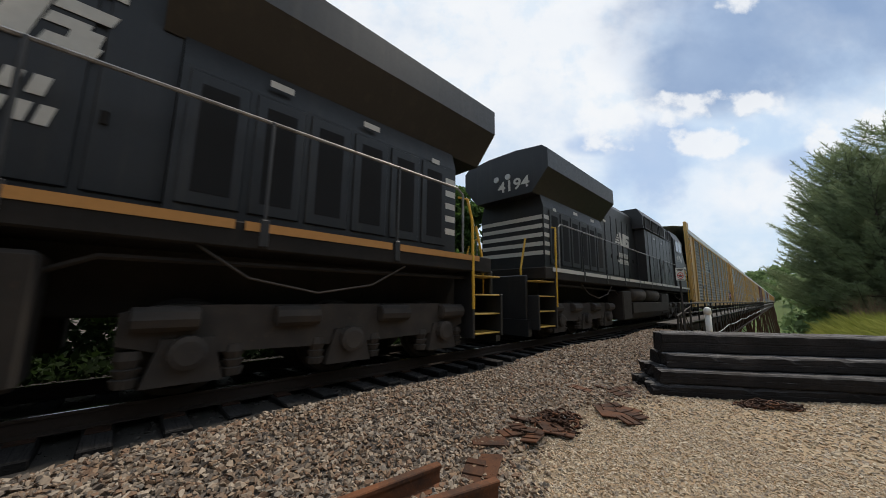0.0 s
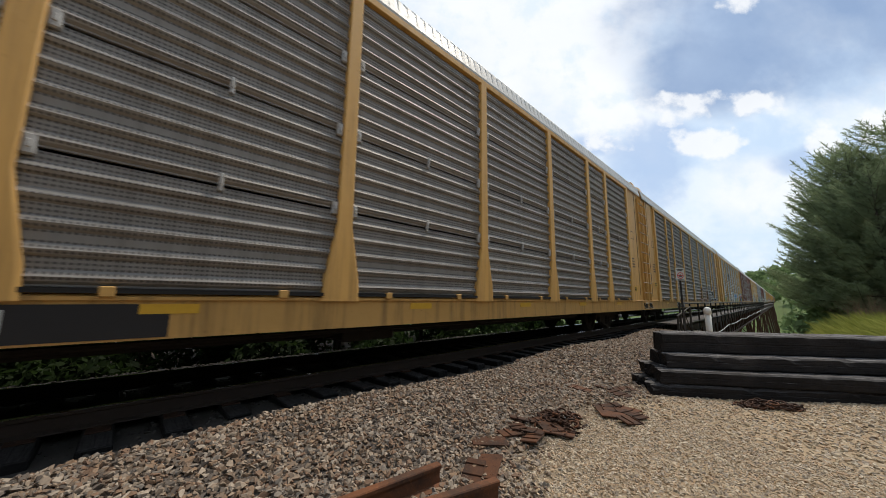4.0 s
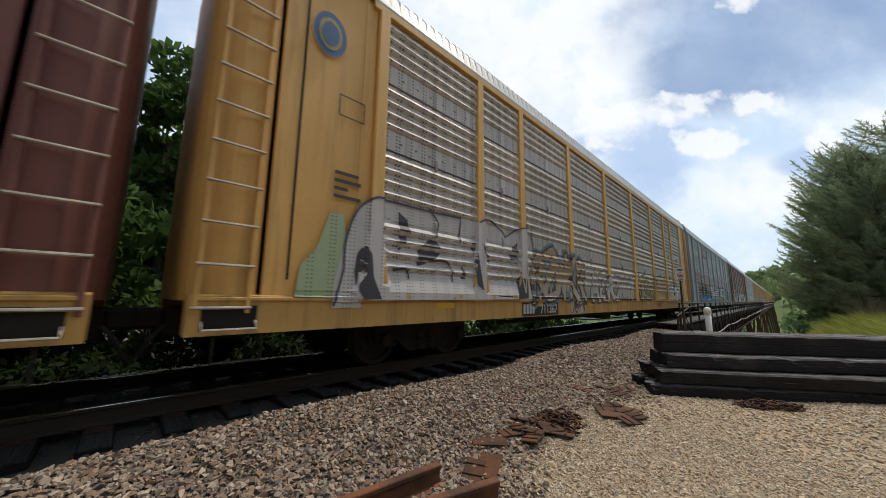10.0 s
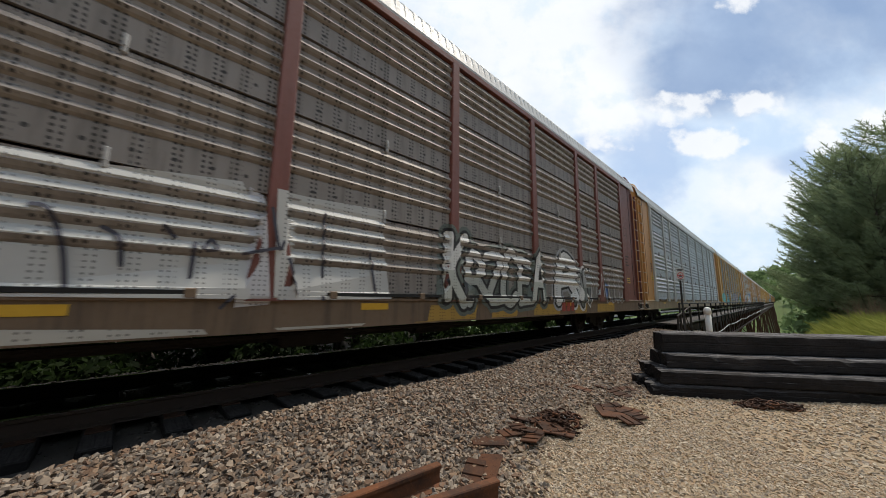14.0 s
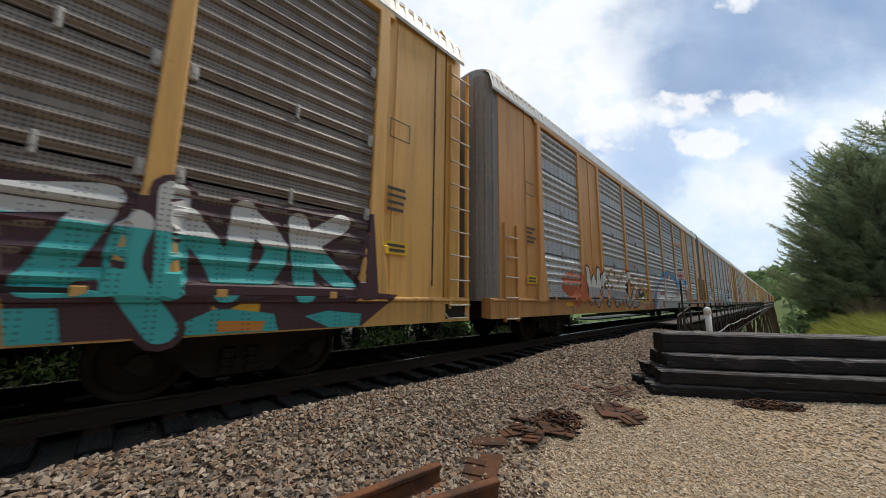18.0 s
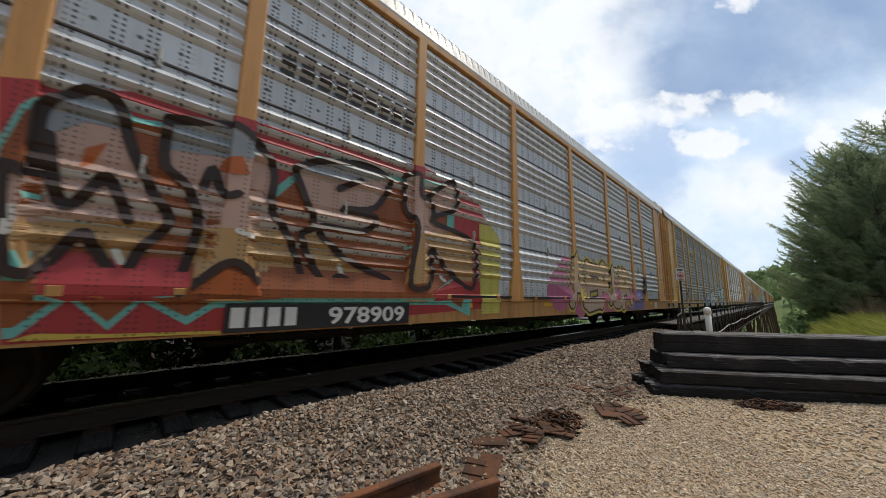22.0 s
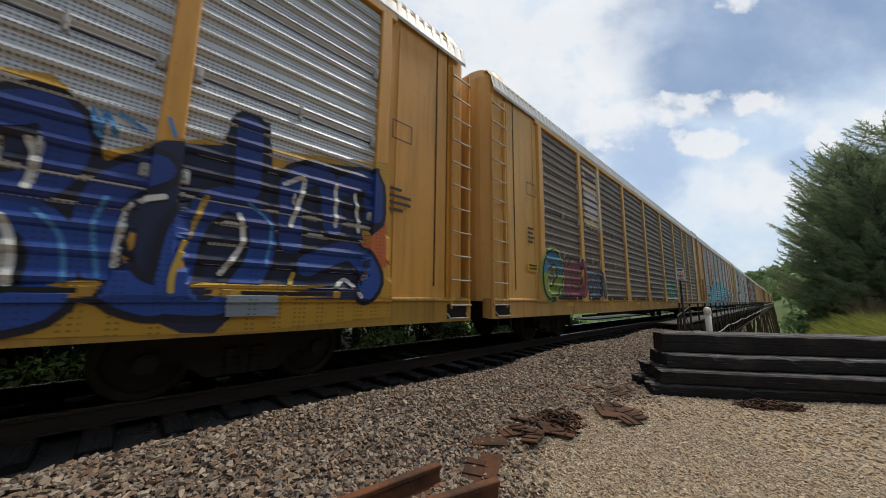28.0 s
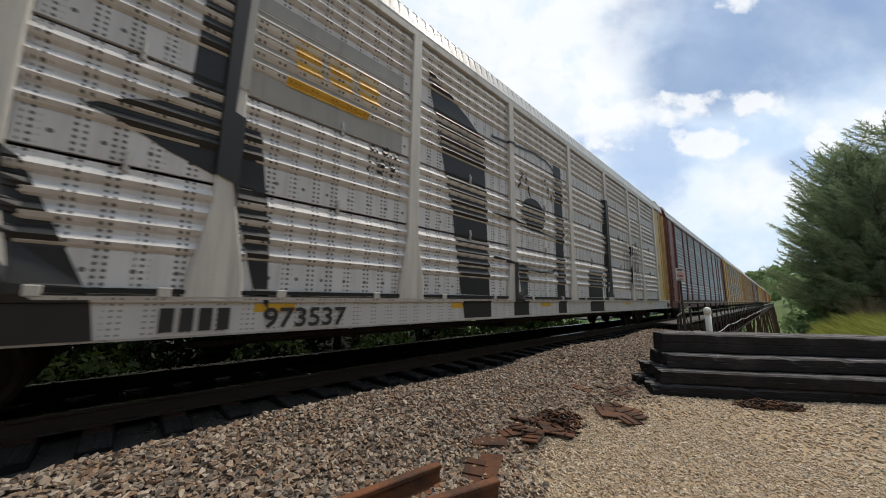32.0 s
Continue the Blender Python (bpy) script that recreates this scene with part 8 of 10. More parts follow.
chalk(1, [[(8.15, 1.23), (8.06, 1.46), (8.11, 1.67), (8.24, 1.79), (8.19, 1.9), (8.3, 2.02), (8.46, 2.09), (8.62, 2.03), (8.67, 1.73), (8.66, 1.44), (8.52, 1.25), (8.31, 1.19), (8.15, 1.23)], [(8.68, 2.04), (8.87, 2.06), (8.96, 1.85), (9.07, 1.78), (9.05, 1.98), (9.27, 2.12), (9.31, 1.89), (9.17, 1.4), (8.83, 1.3), (8.7, 1.44), (8.68, 2.04)], [(9.34, 1.9), (9.52, 2.02), (9.78, 2.08), (9.84, 1.87), (9.61, 1.76), (9.91, 1.64), (9.62, 1.33), (9.21, 1.31), (9.34, 1.56), (9.34, 1.9)], [(9.87, 2.0), (10.08, 2.03), (10.2, 1.91), (10.16, 1.74), (10.38, 2.07), (10.52, 2.05), (10.34, 1.55), (10.28, 1.26), (9.79, 1.09), (9.68, 1.18), (10.04, 1.35), (10.04, 1.62), (9.87, 2.0)]], 0.05, BLK, "black outline of the pink lettering", 0.022)
chalk(1, [[(8.18, 1.58), (8.34, 1.38)], [(8.32, 1.59), (8.21, 1.37)]], 0.035, (0.10, 0.02, 0.05), "small dark marks in the letter", 0.022)
# car 13: orange lettering on red
shape(13, [(-8.53, 2.73), (-8.2, 2.85), (-7.76, 3.01), (-6.82, 3.08), (-4.13, 3.3), (-2.75, 2.99), (-2.43, 2.46), (-2.56, 0.92), (-6.96, 0.72), (-8.27, 0.73)], (0.34, 0.03, 0.035), 0.002, "red graffiti background")
shape(13, [(-8.47, 2.24), (-8.4, 2.57), (-8.2, 2.84), (-7.98, 2.93), (-7.77, 2.74), (-7.53, 2.79), (-7.08, 2.94), (-6.74, 2.9), (-6.51, 2.39), (-6.08, 2.91), (-5.61, 3.03), (-5.24, 2.97), (-3.71, 3.15), (-3.45, 3), (-3.48, 2.2), (-2.96, 2.16), (-3.06, 0.78), (-3.68, 0.99), (-6.08, 1), (-6.99, 0.98), (-7.2, 0.82), (-7.54, 1.04), (-7.73, 0.8), (-7.98, 1.06), (-8.22, 0.77), (-8.27, 0.77)], (0.14, 0.42, 0.38), 0.005, "pale turquoise outline of the lettering")
shape(13, [(-8.45, 2.16), (-8.38, 2.51), (-8.19, 2.79), (-7.99, 2.85), (-7.78, 2.67), (-7.53, 2.71), (-7.1, 2.86), (-6.79, 2.8), (-6.51, 2.25), (-6.07, 2.8), (-5.33, 2.86), (-3.85, 2.99), (-3.64, 2.91), (-3.67, 2.07), (-3.16, 2.03), (-3.28, 0.93), (-3.68, 1.1), (-6.09, 1.08), (-7, 1.05), (-7.21, 0.9), (-7.55, 1.1), (-7.74, 0.87), (-7.99, 1.12), (-8.23, 0.85), (-8.29, 0.85)], (0.24, 0.065, 0.015), 0.008, "burnt orange shading")
shape(13, [(-8.33, 1.28), (-8.43, 2.03), (-8.28, 2.04), (-8.31, 2.53), (-8.22, 2.73), (-8.04, 2.87), (-7.88, 2.8), (-7.81, 2.59), (-7.74, 2.39), (-7.58, 2.06), (-7.43, 1.8), (-7.6, 1.52), (-7.71, 1.26), (-7.89, 1.49), (-7.98, 1.61), (-8.18, 1.27)], (0.45, 0.30, 0.25), 0.012, "pink and tan graffiti letter")
shape(13, [(-7.54, 2.81), (-7.32, 2.87), (-6.97, 2.95), (-6.67, 2.76), (-6.55, 2.51), (-6.55, 2.11), (-6.34, 1.8), (-6.16, 1.27), (-6.53, 1.21), (-6.8, 1.43), (-6.98, 1.41), (-7.23, 1.17), (-7.31, 1.18), (-7.21, 1.78), (-7.33, 2.17), (-7.52, 2.36)], (0.45, 0.30, 0.25), 0.012, "pink and tan graffiti letter")
shape(13, [(-6.33, 2.66), (-6.05, 2.84), (-5.42, 2.99), (-4.92, 2.89), (-5.18, 2.4), (-5.7, 2.28), (-5.13, 2.26), (-5.36, 2.02), (-5.99, 1.98), (-5.58, 1.6), (-4.85, 1.33), (-5.23, 1.15), (-5.65, 1.37), (-5.87, 1.28), (-6.19, 1.81), (-6.04, 1.99), (-6.18, 2.33)], (0.45, 0.30, 0.25), 0.012, "pink and tan graffiti letter")
shape(13, [(-4.65, 3.04), (-4.36, 3.12), (-4.28, 2.74), (-3.55, 3.23), (-3.45, 2.74), (-4.06, 2.41), (-2.97, 2.16), (-2.97, 1.3), (-3.64, 1.57), (-4.05, 1.91), (-4.04, 1.36), (-4.51, 1.3), (-4.38, 2.24), (-4.62, 2.5)], (0.45, 0.30, 0.25), 0.012, "pink and tan graffiti letter")
shape(13, [(-8.33, 1.28), (-8.38, 1.63), (-8.12, 1.68), (-7.43, 1.8), (-7.6, 1.52), (-7.71, 1.26), (-7.89, 1.49), (-7.98, 1.61), (-8.18, 1.27)], (0.40, 0.25, 0.11), 0.016, "tan lower part of the letter")
shape(13, [(-7.21, 1.78), (-6.37, 1.87), (-6.16, 1.27), (-6.53, 1.21), (-6.8, 1.43), (-6.98, 1.41), (-7.23, 1.17), (-7.31, 1.18)], (0.40, 0.25, 0.11), 0.016, "tan lower part of the letter")
shape(13, [(-6.19, 1.81), (-6.04, 1.99), (-5.99, 1.98), (-5.58, 1.6), (-4.85, 1.33), (-5.23, 1.15), (-5.65, 1.37), (-5.87, 1.28)], (0.40, 0.25, 0.11), 0.016, "tan lower part of the letter")
shape(13, [(-4.4, 2.12), (-3.54, 2.28), (-2.97, 2.16), (-2.97, 1.3), (-3.64, 1.57), (-4.05, 1.91), (-4.04, 1.36), (-4.51, 1.3)], (0.40, 0.25, 0.11), 0.016, "tan lower part of the letter")
shape(13, [(-8.31, 2.53), (-8.22, 2.73), (-8.04, 2.87), (-7.88, 2.8), (-7.81, 2.59), (-8.07, 2.57), (-8.26, 2.37)], (0.24, 0.27, 0.30), 0.016, "grey upper part of the letter")
shape(13, [(-7.54, 2.81), (-7.32, 2.87), (-6.97, 2.95), (-6.67, 2.76), (-6.83, 2.61), (-7.5, 2.51)], (0.24, 0.27, 0.30), 0.016, "grey upper part of the letter")
shape(13, [(-6.33, 2.66), (-6.05, 2.84), (-5.42, 2.99), (-4.92, 2.89), (-5.74, 2.65)], (0.24, 0.27, 0.30), 0.016, "grey upper part of the letter")
shape(13, [(-8.05, 2.15), (-8.04, 2.34), (-7.91, 2.44), (-7.98, 2.22)], (0.38, 0.095, 0.02), 0.018, "orange shading")
shape(13, [(-7.1, 2.43), (-7.04, 2.57), (-6.9, 2.62), (-6.81, 2.44), (-6.97, 2.39)], (0.38, 0.095, 0.02), 0.018, "orange shading")
shape(13, [(-7.96, 1.11), (-7.89, 1.56), (-7.73, 1.26), (-7.79, 1.06)], (0.38, 0.095, 0.02), 0.018, "orange shading")
shape(13, [(-7.23, 1.12), (-6.93, 1.37), (-6.71, 1.31), (-6.34, 1.1)], (0.38, 0.095, 0.02), 0.018, "orange shading")
shape(13, [(-5.72, 1.11), (-5.33, 1.35), (-4.84, 1.16)], (0.38, 0.095, 0.02), 0.018, "orange shading")
chalk(13, [[(-8.33, 1.28), (-8.43, 2.03), (-8.28, 2.04), (-8.31, 2.53), (-8.22, 2.73), (-8.04, 2.87), (-7.88, 2.8), (-7.81, 2.59), (-7.74, 2.39), (-7.58, 2.06), (-7.43, 1.8), (-7.6, 1.52), (-7.71, 1.26), (-7.89, 1.49), (-7.98, 1.61), (-8.18, 1.27), (-8.33, 1.28)], [(-7.54, 2.81), (-7.32, 2.87), (-6.97, 2.95), (-6.67, 2.76), (-6.55, 2.51), (-6.55, 2.11), (-6.34, 1.8), (-6.16, 1.27), (-6.53, 1.21), (-6.8, 1.43), (-6.98, 1.41), (-7.23, 1.17), (-7.31, 1.18), (-7.21, 1.78), (-7.33, 2.17), (-7.52, 2.36), (-7.54, 2.81)], [(-6.33, 2.66), (-6.05, 2.84), (-5.42, 2.99), (-4.92, 2.89), (-5.18, 2.4), (-5.7, 2.28), (-5.13, 2.26), (-5.36, 2.02), (-5.99, 1.98), (-5.58, 1.6), (-4.85, 1.33), (-5.23, 1.15), (-5.65, 1.37), (-5.87, 1.28), (-6.19, 1.81), (-6.04, 1.99), (-6.18, 2.33), (-6.33, 2.66)], [(-4.65, 3.04), (-4.36, 3.12), (-4.28, 2.74), (-3.55, 3.23), (-3.45, 2.74), (-4.06, 2.41), (-2.97, 2.16), (-2.97, 1.3), (-3.64, 1.57), (-4.05, 1.91), (-4.04, 1.36), (-4.51, 1.3), (-4.38, 2.24), (-4.62, 2.5), (-4.65, 3.04)], [(-8.25, 2.38), (-8.17, 1.97), (-8.1, 1.83), (-8.01, 1.9), (-7.88, 2.12), (-7.71, 1.76)], [(-7.2, 2.21), (-7.14, 2.42), (-7.03, 2.16), (-6.9, 2.19)], [(-5.74, 2.55), (-5.4, 2.76)], [(-4.1, 2.8), (-3.96, 2.48)]], 0.085, (0.025, 0.012, 0.010), "black edges of the letters", 0.026)
chalk(13, [[(-8.35, 1.74), (-8.35, 1.56)], [(-7.76, 1.48), (-7.71, 1.38)], [(-6.87, 1.79), (-6.73, 1.75)], [(-5.68, 1.51), (-5.59, 1.29)], [(-3.82, 1.46), (-3.55, 1.28)]], 0.06, (0.6, 0.6, 0.56), "thin sprayed lines", 0.026)
shape(13, [(-8.25, 0.75), (-8.12, 0.8), (-7.69, 0.77), (-6.92, 0.75), (-6.91, 0.72)], (0.5, 0.36, 0.06), 0.012)
shape(13, [(-2.76, 2.58), (-2.35, 2.59), (-2.08, 2.33), (-2.15, 0.81), (-2.73, 0.81)], (0.48, 0.44, 0.10), 0.014, "yellow sprayed edge")
# car 16: blue lettering on yellow
shape(16, [(7.41, 2.84), (7.66, 2.92), (7.87, 2.72), (7.98, 2.34), (8.4, 2.57), (8.89, 2.82), (9.46, 2.85), (11.01, 3.15), (11.13, 0.83), (9.25, 0.72), (7.68, 0.77)], (0.46, 0.26, 0.025), 0.002, "yellow graffiti background")
shape(16, [(10.26, 1.74), (10.58, 2.09), (10.96, 2.38), (11.08, 1.58), (10.61, 1.42)], (0.48, 0.12, 0.03), 0.005, "orange sprayed spot")
shape(16, [(7.44, 2.66), (7.74, 2.76), (7.9, 2.44), (8.06, 2.26), (8.4, 2.57), (8.87, 2.71), (8.95, 3.04), (9.31, 3.15), (9.39, 2.58), (9.88, 2.84), (10.81, 3), (10.93, 2.15), (10.59, 1.85), (10.86, 1.56), (10.77, 1.07), (9.26, 1.07), (8.99, 0.73), (8.72, 0.75), (8.47, 0.89), (7.97, 1.06), (7.83, 0.8), (7.68, 0.81)], (0.006, 0.012, 0.05), 0.008, "blue-black shading of the lettering")
fat_strokes(16, [[(7.43, 2.49), (7.69, 2.61), (7.82, 2.31), (7.69, 1.96), (7.51, 1.87)], [(7.54, 1.7), (7.72, 1.69), (7.85, 1.46), (7.83, 1.06), (7.63, 0.96)], [(8.39, 2.28), (8.1, 2.02), (8.06, 1.53), (8.25, 1.16), (8.49, 1.04)], [(8.62, 1.06), (9.06, 1.07), (9.33, 1.5), (9.3, 1.95), (8.95, 2.13), (8.68, 1.78), (8.61, 1.22)], [(9.12, 3), (9.15, 2.31)], [(9.6, 2.42), (9.65, 1.74)], [(9.69, 2.56), (10.04, 2.65), (10.16, 2.03)], [(10.29, 2.6), (10.68, 2.79), (10.75, 2.29)], [(9.87, 1.48), (10.43, 1.72), (10.75, 1.39), (10.67, 1.19)]], 0.27, (0.008, 0.035, 0.20), (0.012, 0.06, 0.30), (0.004, 0.006, 0.02), 1.76, "dark blue graffiti letters edged in black")
chalk(16, [[(7.62, 2.31), (7.67, 2.16), (7.65, 1.93)], [(7.56, 1.68), (7.63, 1.48), (7.65, 1.18)], [(8.46, 2.02), (8.24, 1.87), (8.2, 1.35)], [(9.1, 1.98), (9.15, 1.67), (8.98, 1.33)], [(9.53, 2.44), (9.76, 2.54), (9.63, 1.94)], [(10.17, 2.57), (10.2, 2.03)], [(10.46, 2.52), (10.54, 2.01)], [(10.18, 1.14), (10.37, 1.33), (10.59, 1.11)]], 0.055, (0.6, 0.6, 0.58), "white shine strokes", 0.026)
chalk(16, [[(7.71, 1.76), (7.87, 1.56), (7.93, 1.19)], [(8.09, 1.94), (8.04, 1.68), (8.11, 1.25)], [(9.17, 2.12), (9.42, 1.9), (9.4, 1.45)], [(7.92, 2.71), (7.98, 2.47), (8, 2.72), (8.08, 2.51)], [(8.09, 2.73), (8.27, 2.64)], [(8.42, 2.79), (8.48, 2.63)]], 0.035, (0.06, 0.22, 0.5), "thin sprayed lines", 0.026)
chalk(16, [[(8.79, 2.1), (8.61, 1.38), (8.6, 1.14)], [(9.71, 1.37), (9.63, 1.13)]], 0.05, (0.5, 0.34, 0.05), "thin sprayed lines", 0.026)
shape(16, [(9.04, 1.11), (9.54, 1.11), (9.56, 0.89), (9.06, 0.89)], (0.22, 0.27, 0.33), 0.05, "small pale placard")
# car 4: maroon block letters
shape(4, [(7.81, 1.84), (7.95, 2), (8.08, 2.1), (8.2, 2.07), (8.64, 2.09), (9.01, 2.13), (9.26, 2.32), (9.5, 2.42), (9.79, 2.22), (11.13, 2.16), (11.07, 2.01), (9.42, 1.98), (8.6, 1.95), (8.07, 1.93), (7.9, 1.78), (7.87, 1.4), (7.86, 1.12), (7.88, 0.72), (7.82, 1.12)], (0.03, 0.36, 0.36), 0.004, "turquoise splashes behind block letters")
shape(4, [(8.5, 2.24), (8.56, 2.32), (8.66, 2.33), (8.73, 2.26), (8.7, 2.17), (8.57, 2.16)], (0.03, 0.36, 0.36), 0.004)
shape(4, [(11.16, 1.51), (11.42, 1.38), (11.5, 0.94), (12.07, 0.98), (11.94, 0.72), (11.18, 0.72)], (0.03, 0.36, 0.36), 0.004)
shape(4, [(7.83, 1.79), (8.05, 2.01), (8.11, 1.6), (8.21, 0.72), (7.91, 0.72)], (0.020, 0.012, 0.022), 0.016, "dark ground of the block letters")
shape(4, [(8.07, 1.98), (8.6, 2), (8.68, 1.07), (8.69, 0.72), (8.2, 0.72)], (0.26, 0.035, 0.085), 0.016, "maroon block letter")
shape(4, [(8.6, 2), (9.42, 2.04), (9.51, 0.72), (8.69, 0.72)], (0.26, 0.035, 0.085), 0.016, "maroon block letter")
shape(4, [(9.42, 2.04), (10.24, 2.07), (10.3, 0.72), (9.51, 0.72)], (0.26, 0.035, 0.085), 0.016, "maroon block letter")
shape(4, [(10.24, 2.07), (11.07, 2.09), (11.1, 0.72), (10.3, 0.72)], (0.26, 0.035, 0.085), 0.016, "maroon block letter")
shape(4, [(8.28, 1.65), (8.41, 1.66), (8.45, 1.23), (8.31, 1.22)], (0.020, 0.014, 0.016), 0.024, "dark gap between the letters")
shape(4, [(8.64, 1.91), (8.77, 1.92), (8.85, 0.72), (8.73, 0.72), (8.69, 1)], (0.020, 0.014, 0.016), 0.024, "dark gap between the letters")
shape(4, [(9.02, 1.96), (9.17, 1.97), (9.22, 0.86), (9.07, 0.87)], (0.020, 0.014, 0.016), 0.024, "dark gap between the letters")
shape(4, [(9.42, 1.99), (9.56, 2), (9.59, 0.72), (9.45, 0.72)], (0.020, 0.014, 0.016), 0.024, "dark gap between the letters")
shape(4, [(9.81, 1.69), (10.64, 1.81), (10.67, 1.03), (10.41, 0.95), (10.39, 1.49), (9.83, 1.45)], (0.020, 0.014, 0.016), 0.024, "dark gap between the letters")
shape(4, [(10.8, 1.55), (10.98, 1.56), (10.97, 0.81), (10.79, 0.81)], (0.020, 0.014, 0.016), 0.024, "dark gap between the letters")
shape(4, [(8.33, 1.01), (8.75, 1.02), (8.76, 0.72), (8.34, 0.72)], (0.020, 0.014, 0.016), 0.024, "dark gap between the letters")
shape(4, [(10.16, 1.46), (10.37, 1.47), (10.4, 0.89), (10.15, 0.9)], (0.03, 0.36, 0.36), 0.03)
shape(4, [(8.36, 0.83), (8.54, 0.88), (8.55, 0.72), (8.37, 0.72)], (0.03, 0.30, 0.29), 0.03)
chalk(4, [[(8.07, 1.97), (8.57, 1.98), (8.61, 1.98), (8.62, 1.9), (8.67, 1.08)], [(8.4, 1.67), (8.28, 1.65), (8.27, 1.65), (8.28, 1.62), (8.3, 1.26), (8.31, 1.22), (8.32, 1.22), (8.44, 1.23)], [(8.61, 1.99), (9, 2.01), (9.03, 2.01), (9.04, 1.92), (9.07, 0.95), (9.07, 0.87), (9.09, 0.86), (9.25, 0.85)], [(9.03, 2.01), (9.39, 2.02), (9.42, 2.02), (9.42, 1.9), (9.45, 0.72)], [(9.42, 2.02), (10.19, 2.07), (10.26, 2.07), (10.26, 2.05), (10.26, 1.78), (10.25, 1.76), (10.22, 1.75), (9.86, 1.71), (9.82, 1.71), (9.82, 1.69), (9.83, 1.44), (9.83, 1.42), (9.85, 1.42), (10.17, 1.44)], [(10.26, 2.07), (11.02, 2.09), (11.09, 2.09), (11.09, 1.99), (11.09, 0.8)], [(9.86, 0.84), (10.29, 0.87)], [(10.83, 1.53), (10.8, 0.83)], [(8.32, 0.89), (8.34, 0.72)]], 0.035, (0.62, 0.6, 0.58), "white edges of the letters", 0.04)
shape(4, [(7.02, 0.75), (7.16, 0.92), (7.26, 1.01), (7.84, 1.01), (7.89, 0.72), (6.99, 0.72)], (0.03, 0.36, 0.36), 0.006)
shape(4, [(7.41, 1.09), (7.49, 1.37), (7.8, 1.82), (7.87, 1.09)], (0.03, 0.33, 0.34), 0.004)
shape(4, [(7.12, 2.18), (7.23, 2.23), (7.26, 2.14), (7.16, 2.08)], (0.03, 0.33, 0.34), 0.004)
shape(4, [(7.25, 0.87), (7.51, 0.9), (7.54, 0.72), (7.28, 0.72)], (0.30, 0.15, 0.03), 0.014)
shape(4, [(7.13, 1.03), (7.31, 1.06), (7.25, 0.92), (7.15, 0.92)], (0.26, 0.035, 0.085), 0.016)
shape(4, [(6.7, 1.77), (6.78, 1.89), (6.98, 2.01), (7.1, 1.89), (7.17, 1.73), (7.1, 1.68), (6.94, 1.78), (6.71, 1.73)], (0.26, 0.035, 0.085), 0.01, "maroon painted wedge")
shape(4, [(7.14, 1.2), (7.22, 1.35), (7.32, 1.11), (7.11, 1.07)], (0.26, 0.035, 0.085), 0.008)
shape(4, [(6.84, 1.65), (6.94, 1.79), (7.1, 1.65), (7.17, 1.42), (7.18, 1.2), (7.05, 1.11), (6.85, 1.32)], (0.030, 0.022, 0.020), 0.007, "dark shape behind pale splash")
shape(4, [(6.86, 1.61), (6.89, 1.71), (6.93, 1.6), (6.97, 1.72), (7.02, 1.6), (7.03, 1.43), (7.13, 1.29), (7.13, 1.18), (7.01, 1.14), (6.91, 1.26), (6.84, 1.35), (6.9, 1.41)], (0.36, 0.31, 0.21), 0.014, "pale beige splash")
chalk(4, [[(7.09, 1.91), (7.16, 1.82), (7.14, 1.75)], [(7.2, 1.93), (7.24, 1.78)], [(7.29, 1.92), (7.36, 1.9), (7.32, 1.79)], [(7.41, 1.93), (7.44, 1.79)], [(7.47, 1.92), (7.54, 1.8), (7.59, 1.96)], [(7.25, 1.7), (7.23, 1.57), (7.3, 1.58)], [(7.33, 1.7), (7.37, 1.57)], [(7.42, 1.72), (7.45, 1.57)], [(7.51, 1.74), (7.55, 1.57)], [(7.61, 1.73), (7.72, 1.75)], [(7.68, 1.74), (7.68, 1.57)], [(7.31, 1.49), (7.55, 1.55), (7.8, 1.56)]], 0.04, (0.42, 0.42, 0.41), "thin sprayed lines", 0.026)
chalk(4, [[(7.17, 1.42), (7.21, 1.27)], [(7.23, 1.42), (7.27, 1.28), (7.28, 1.44)], [(7.43, 1.46), (7.47, 1.26)], [(7.54, 1.45), (7.55, 1.24)], [(7.64, 1.46), (7.72, 1.41), (7.66, 1.33)]], 0.05, BLK, "thin sprayed lines", 0.026)
chalk(4, [[(7.67, 1.22), (7.71, 1.28), (7.76, 1.2), (7.71, 1.12)], [(7.74, 1.29), (7.79, 1.23)]], 0.035, (0.5, 0.5, 0.49), "thin sprayed lines", 0.026)
chalk(4, [[(11.34, 1.97), (11.41, 1.82), (11.56, 1.99)], [(11.63, 2), (11.71, 1.82), (11.94, 1.98), (12.07, 1.85)]], 0.035, (0.02, 0.05, 0.09), "thin sprayed lines", 0.026)
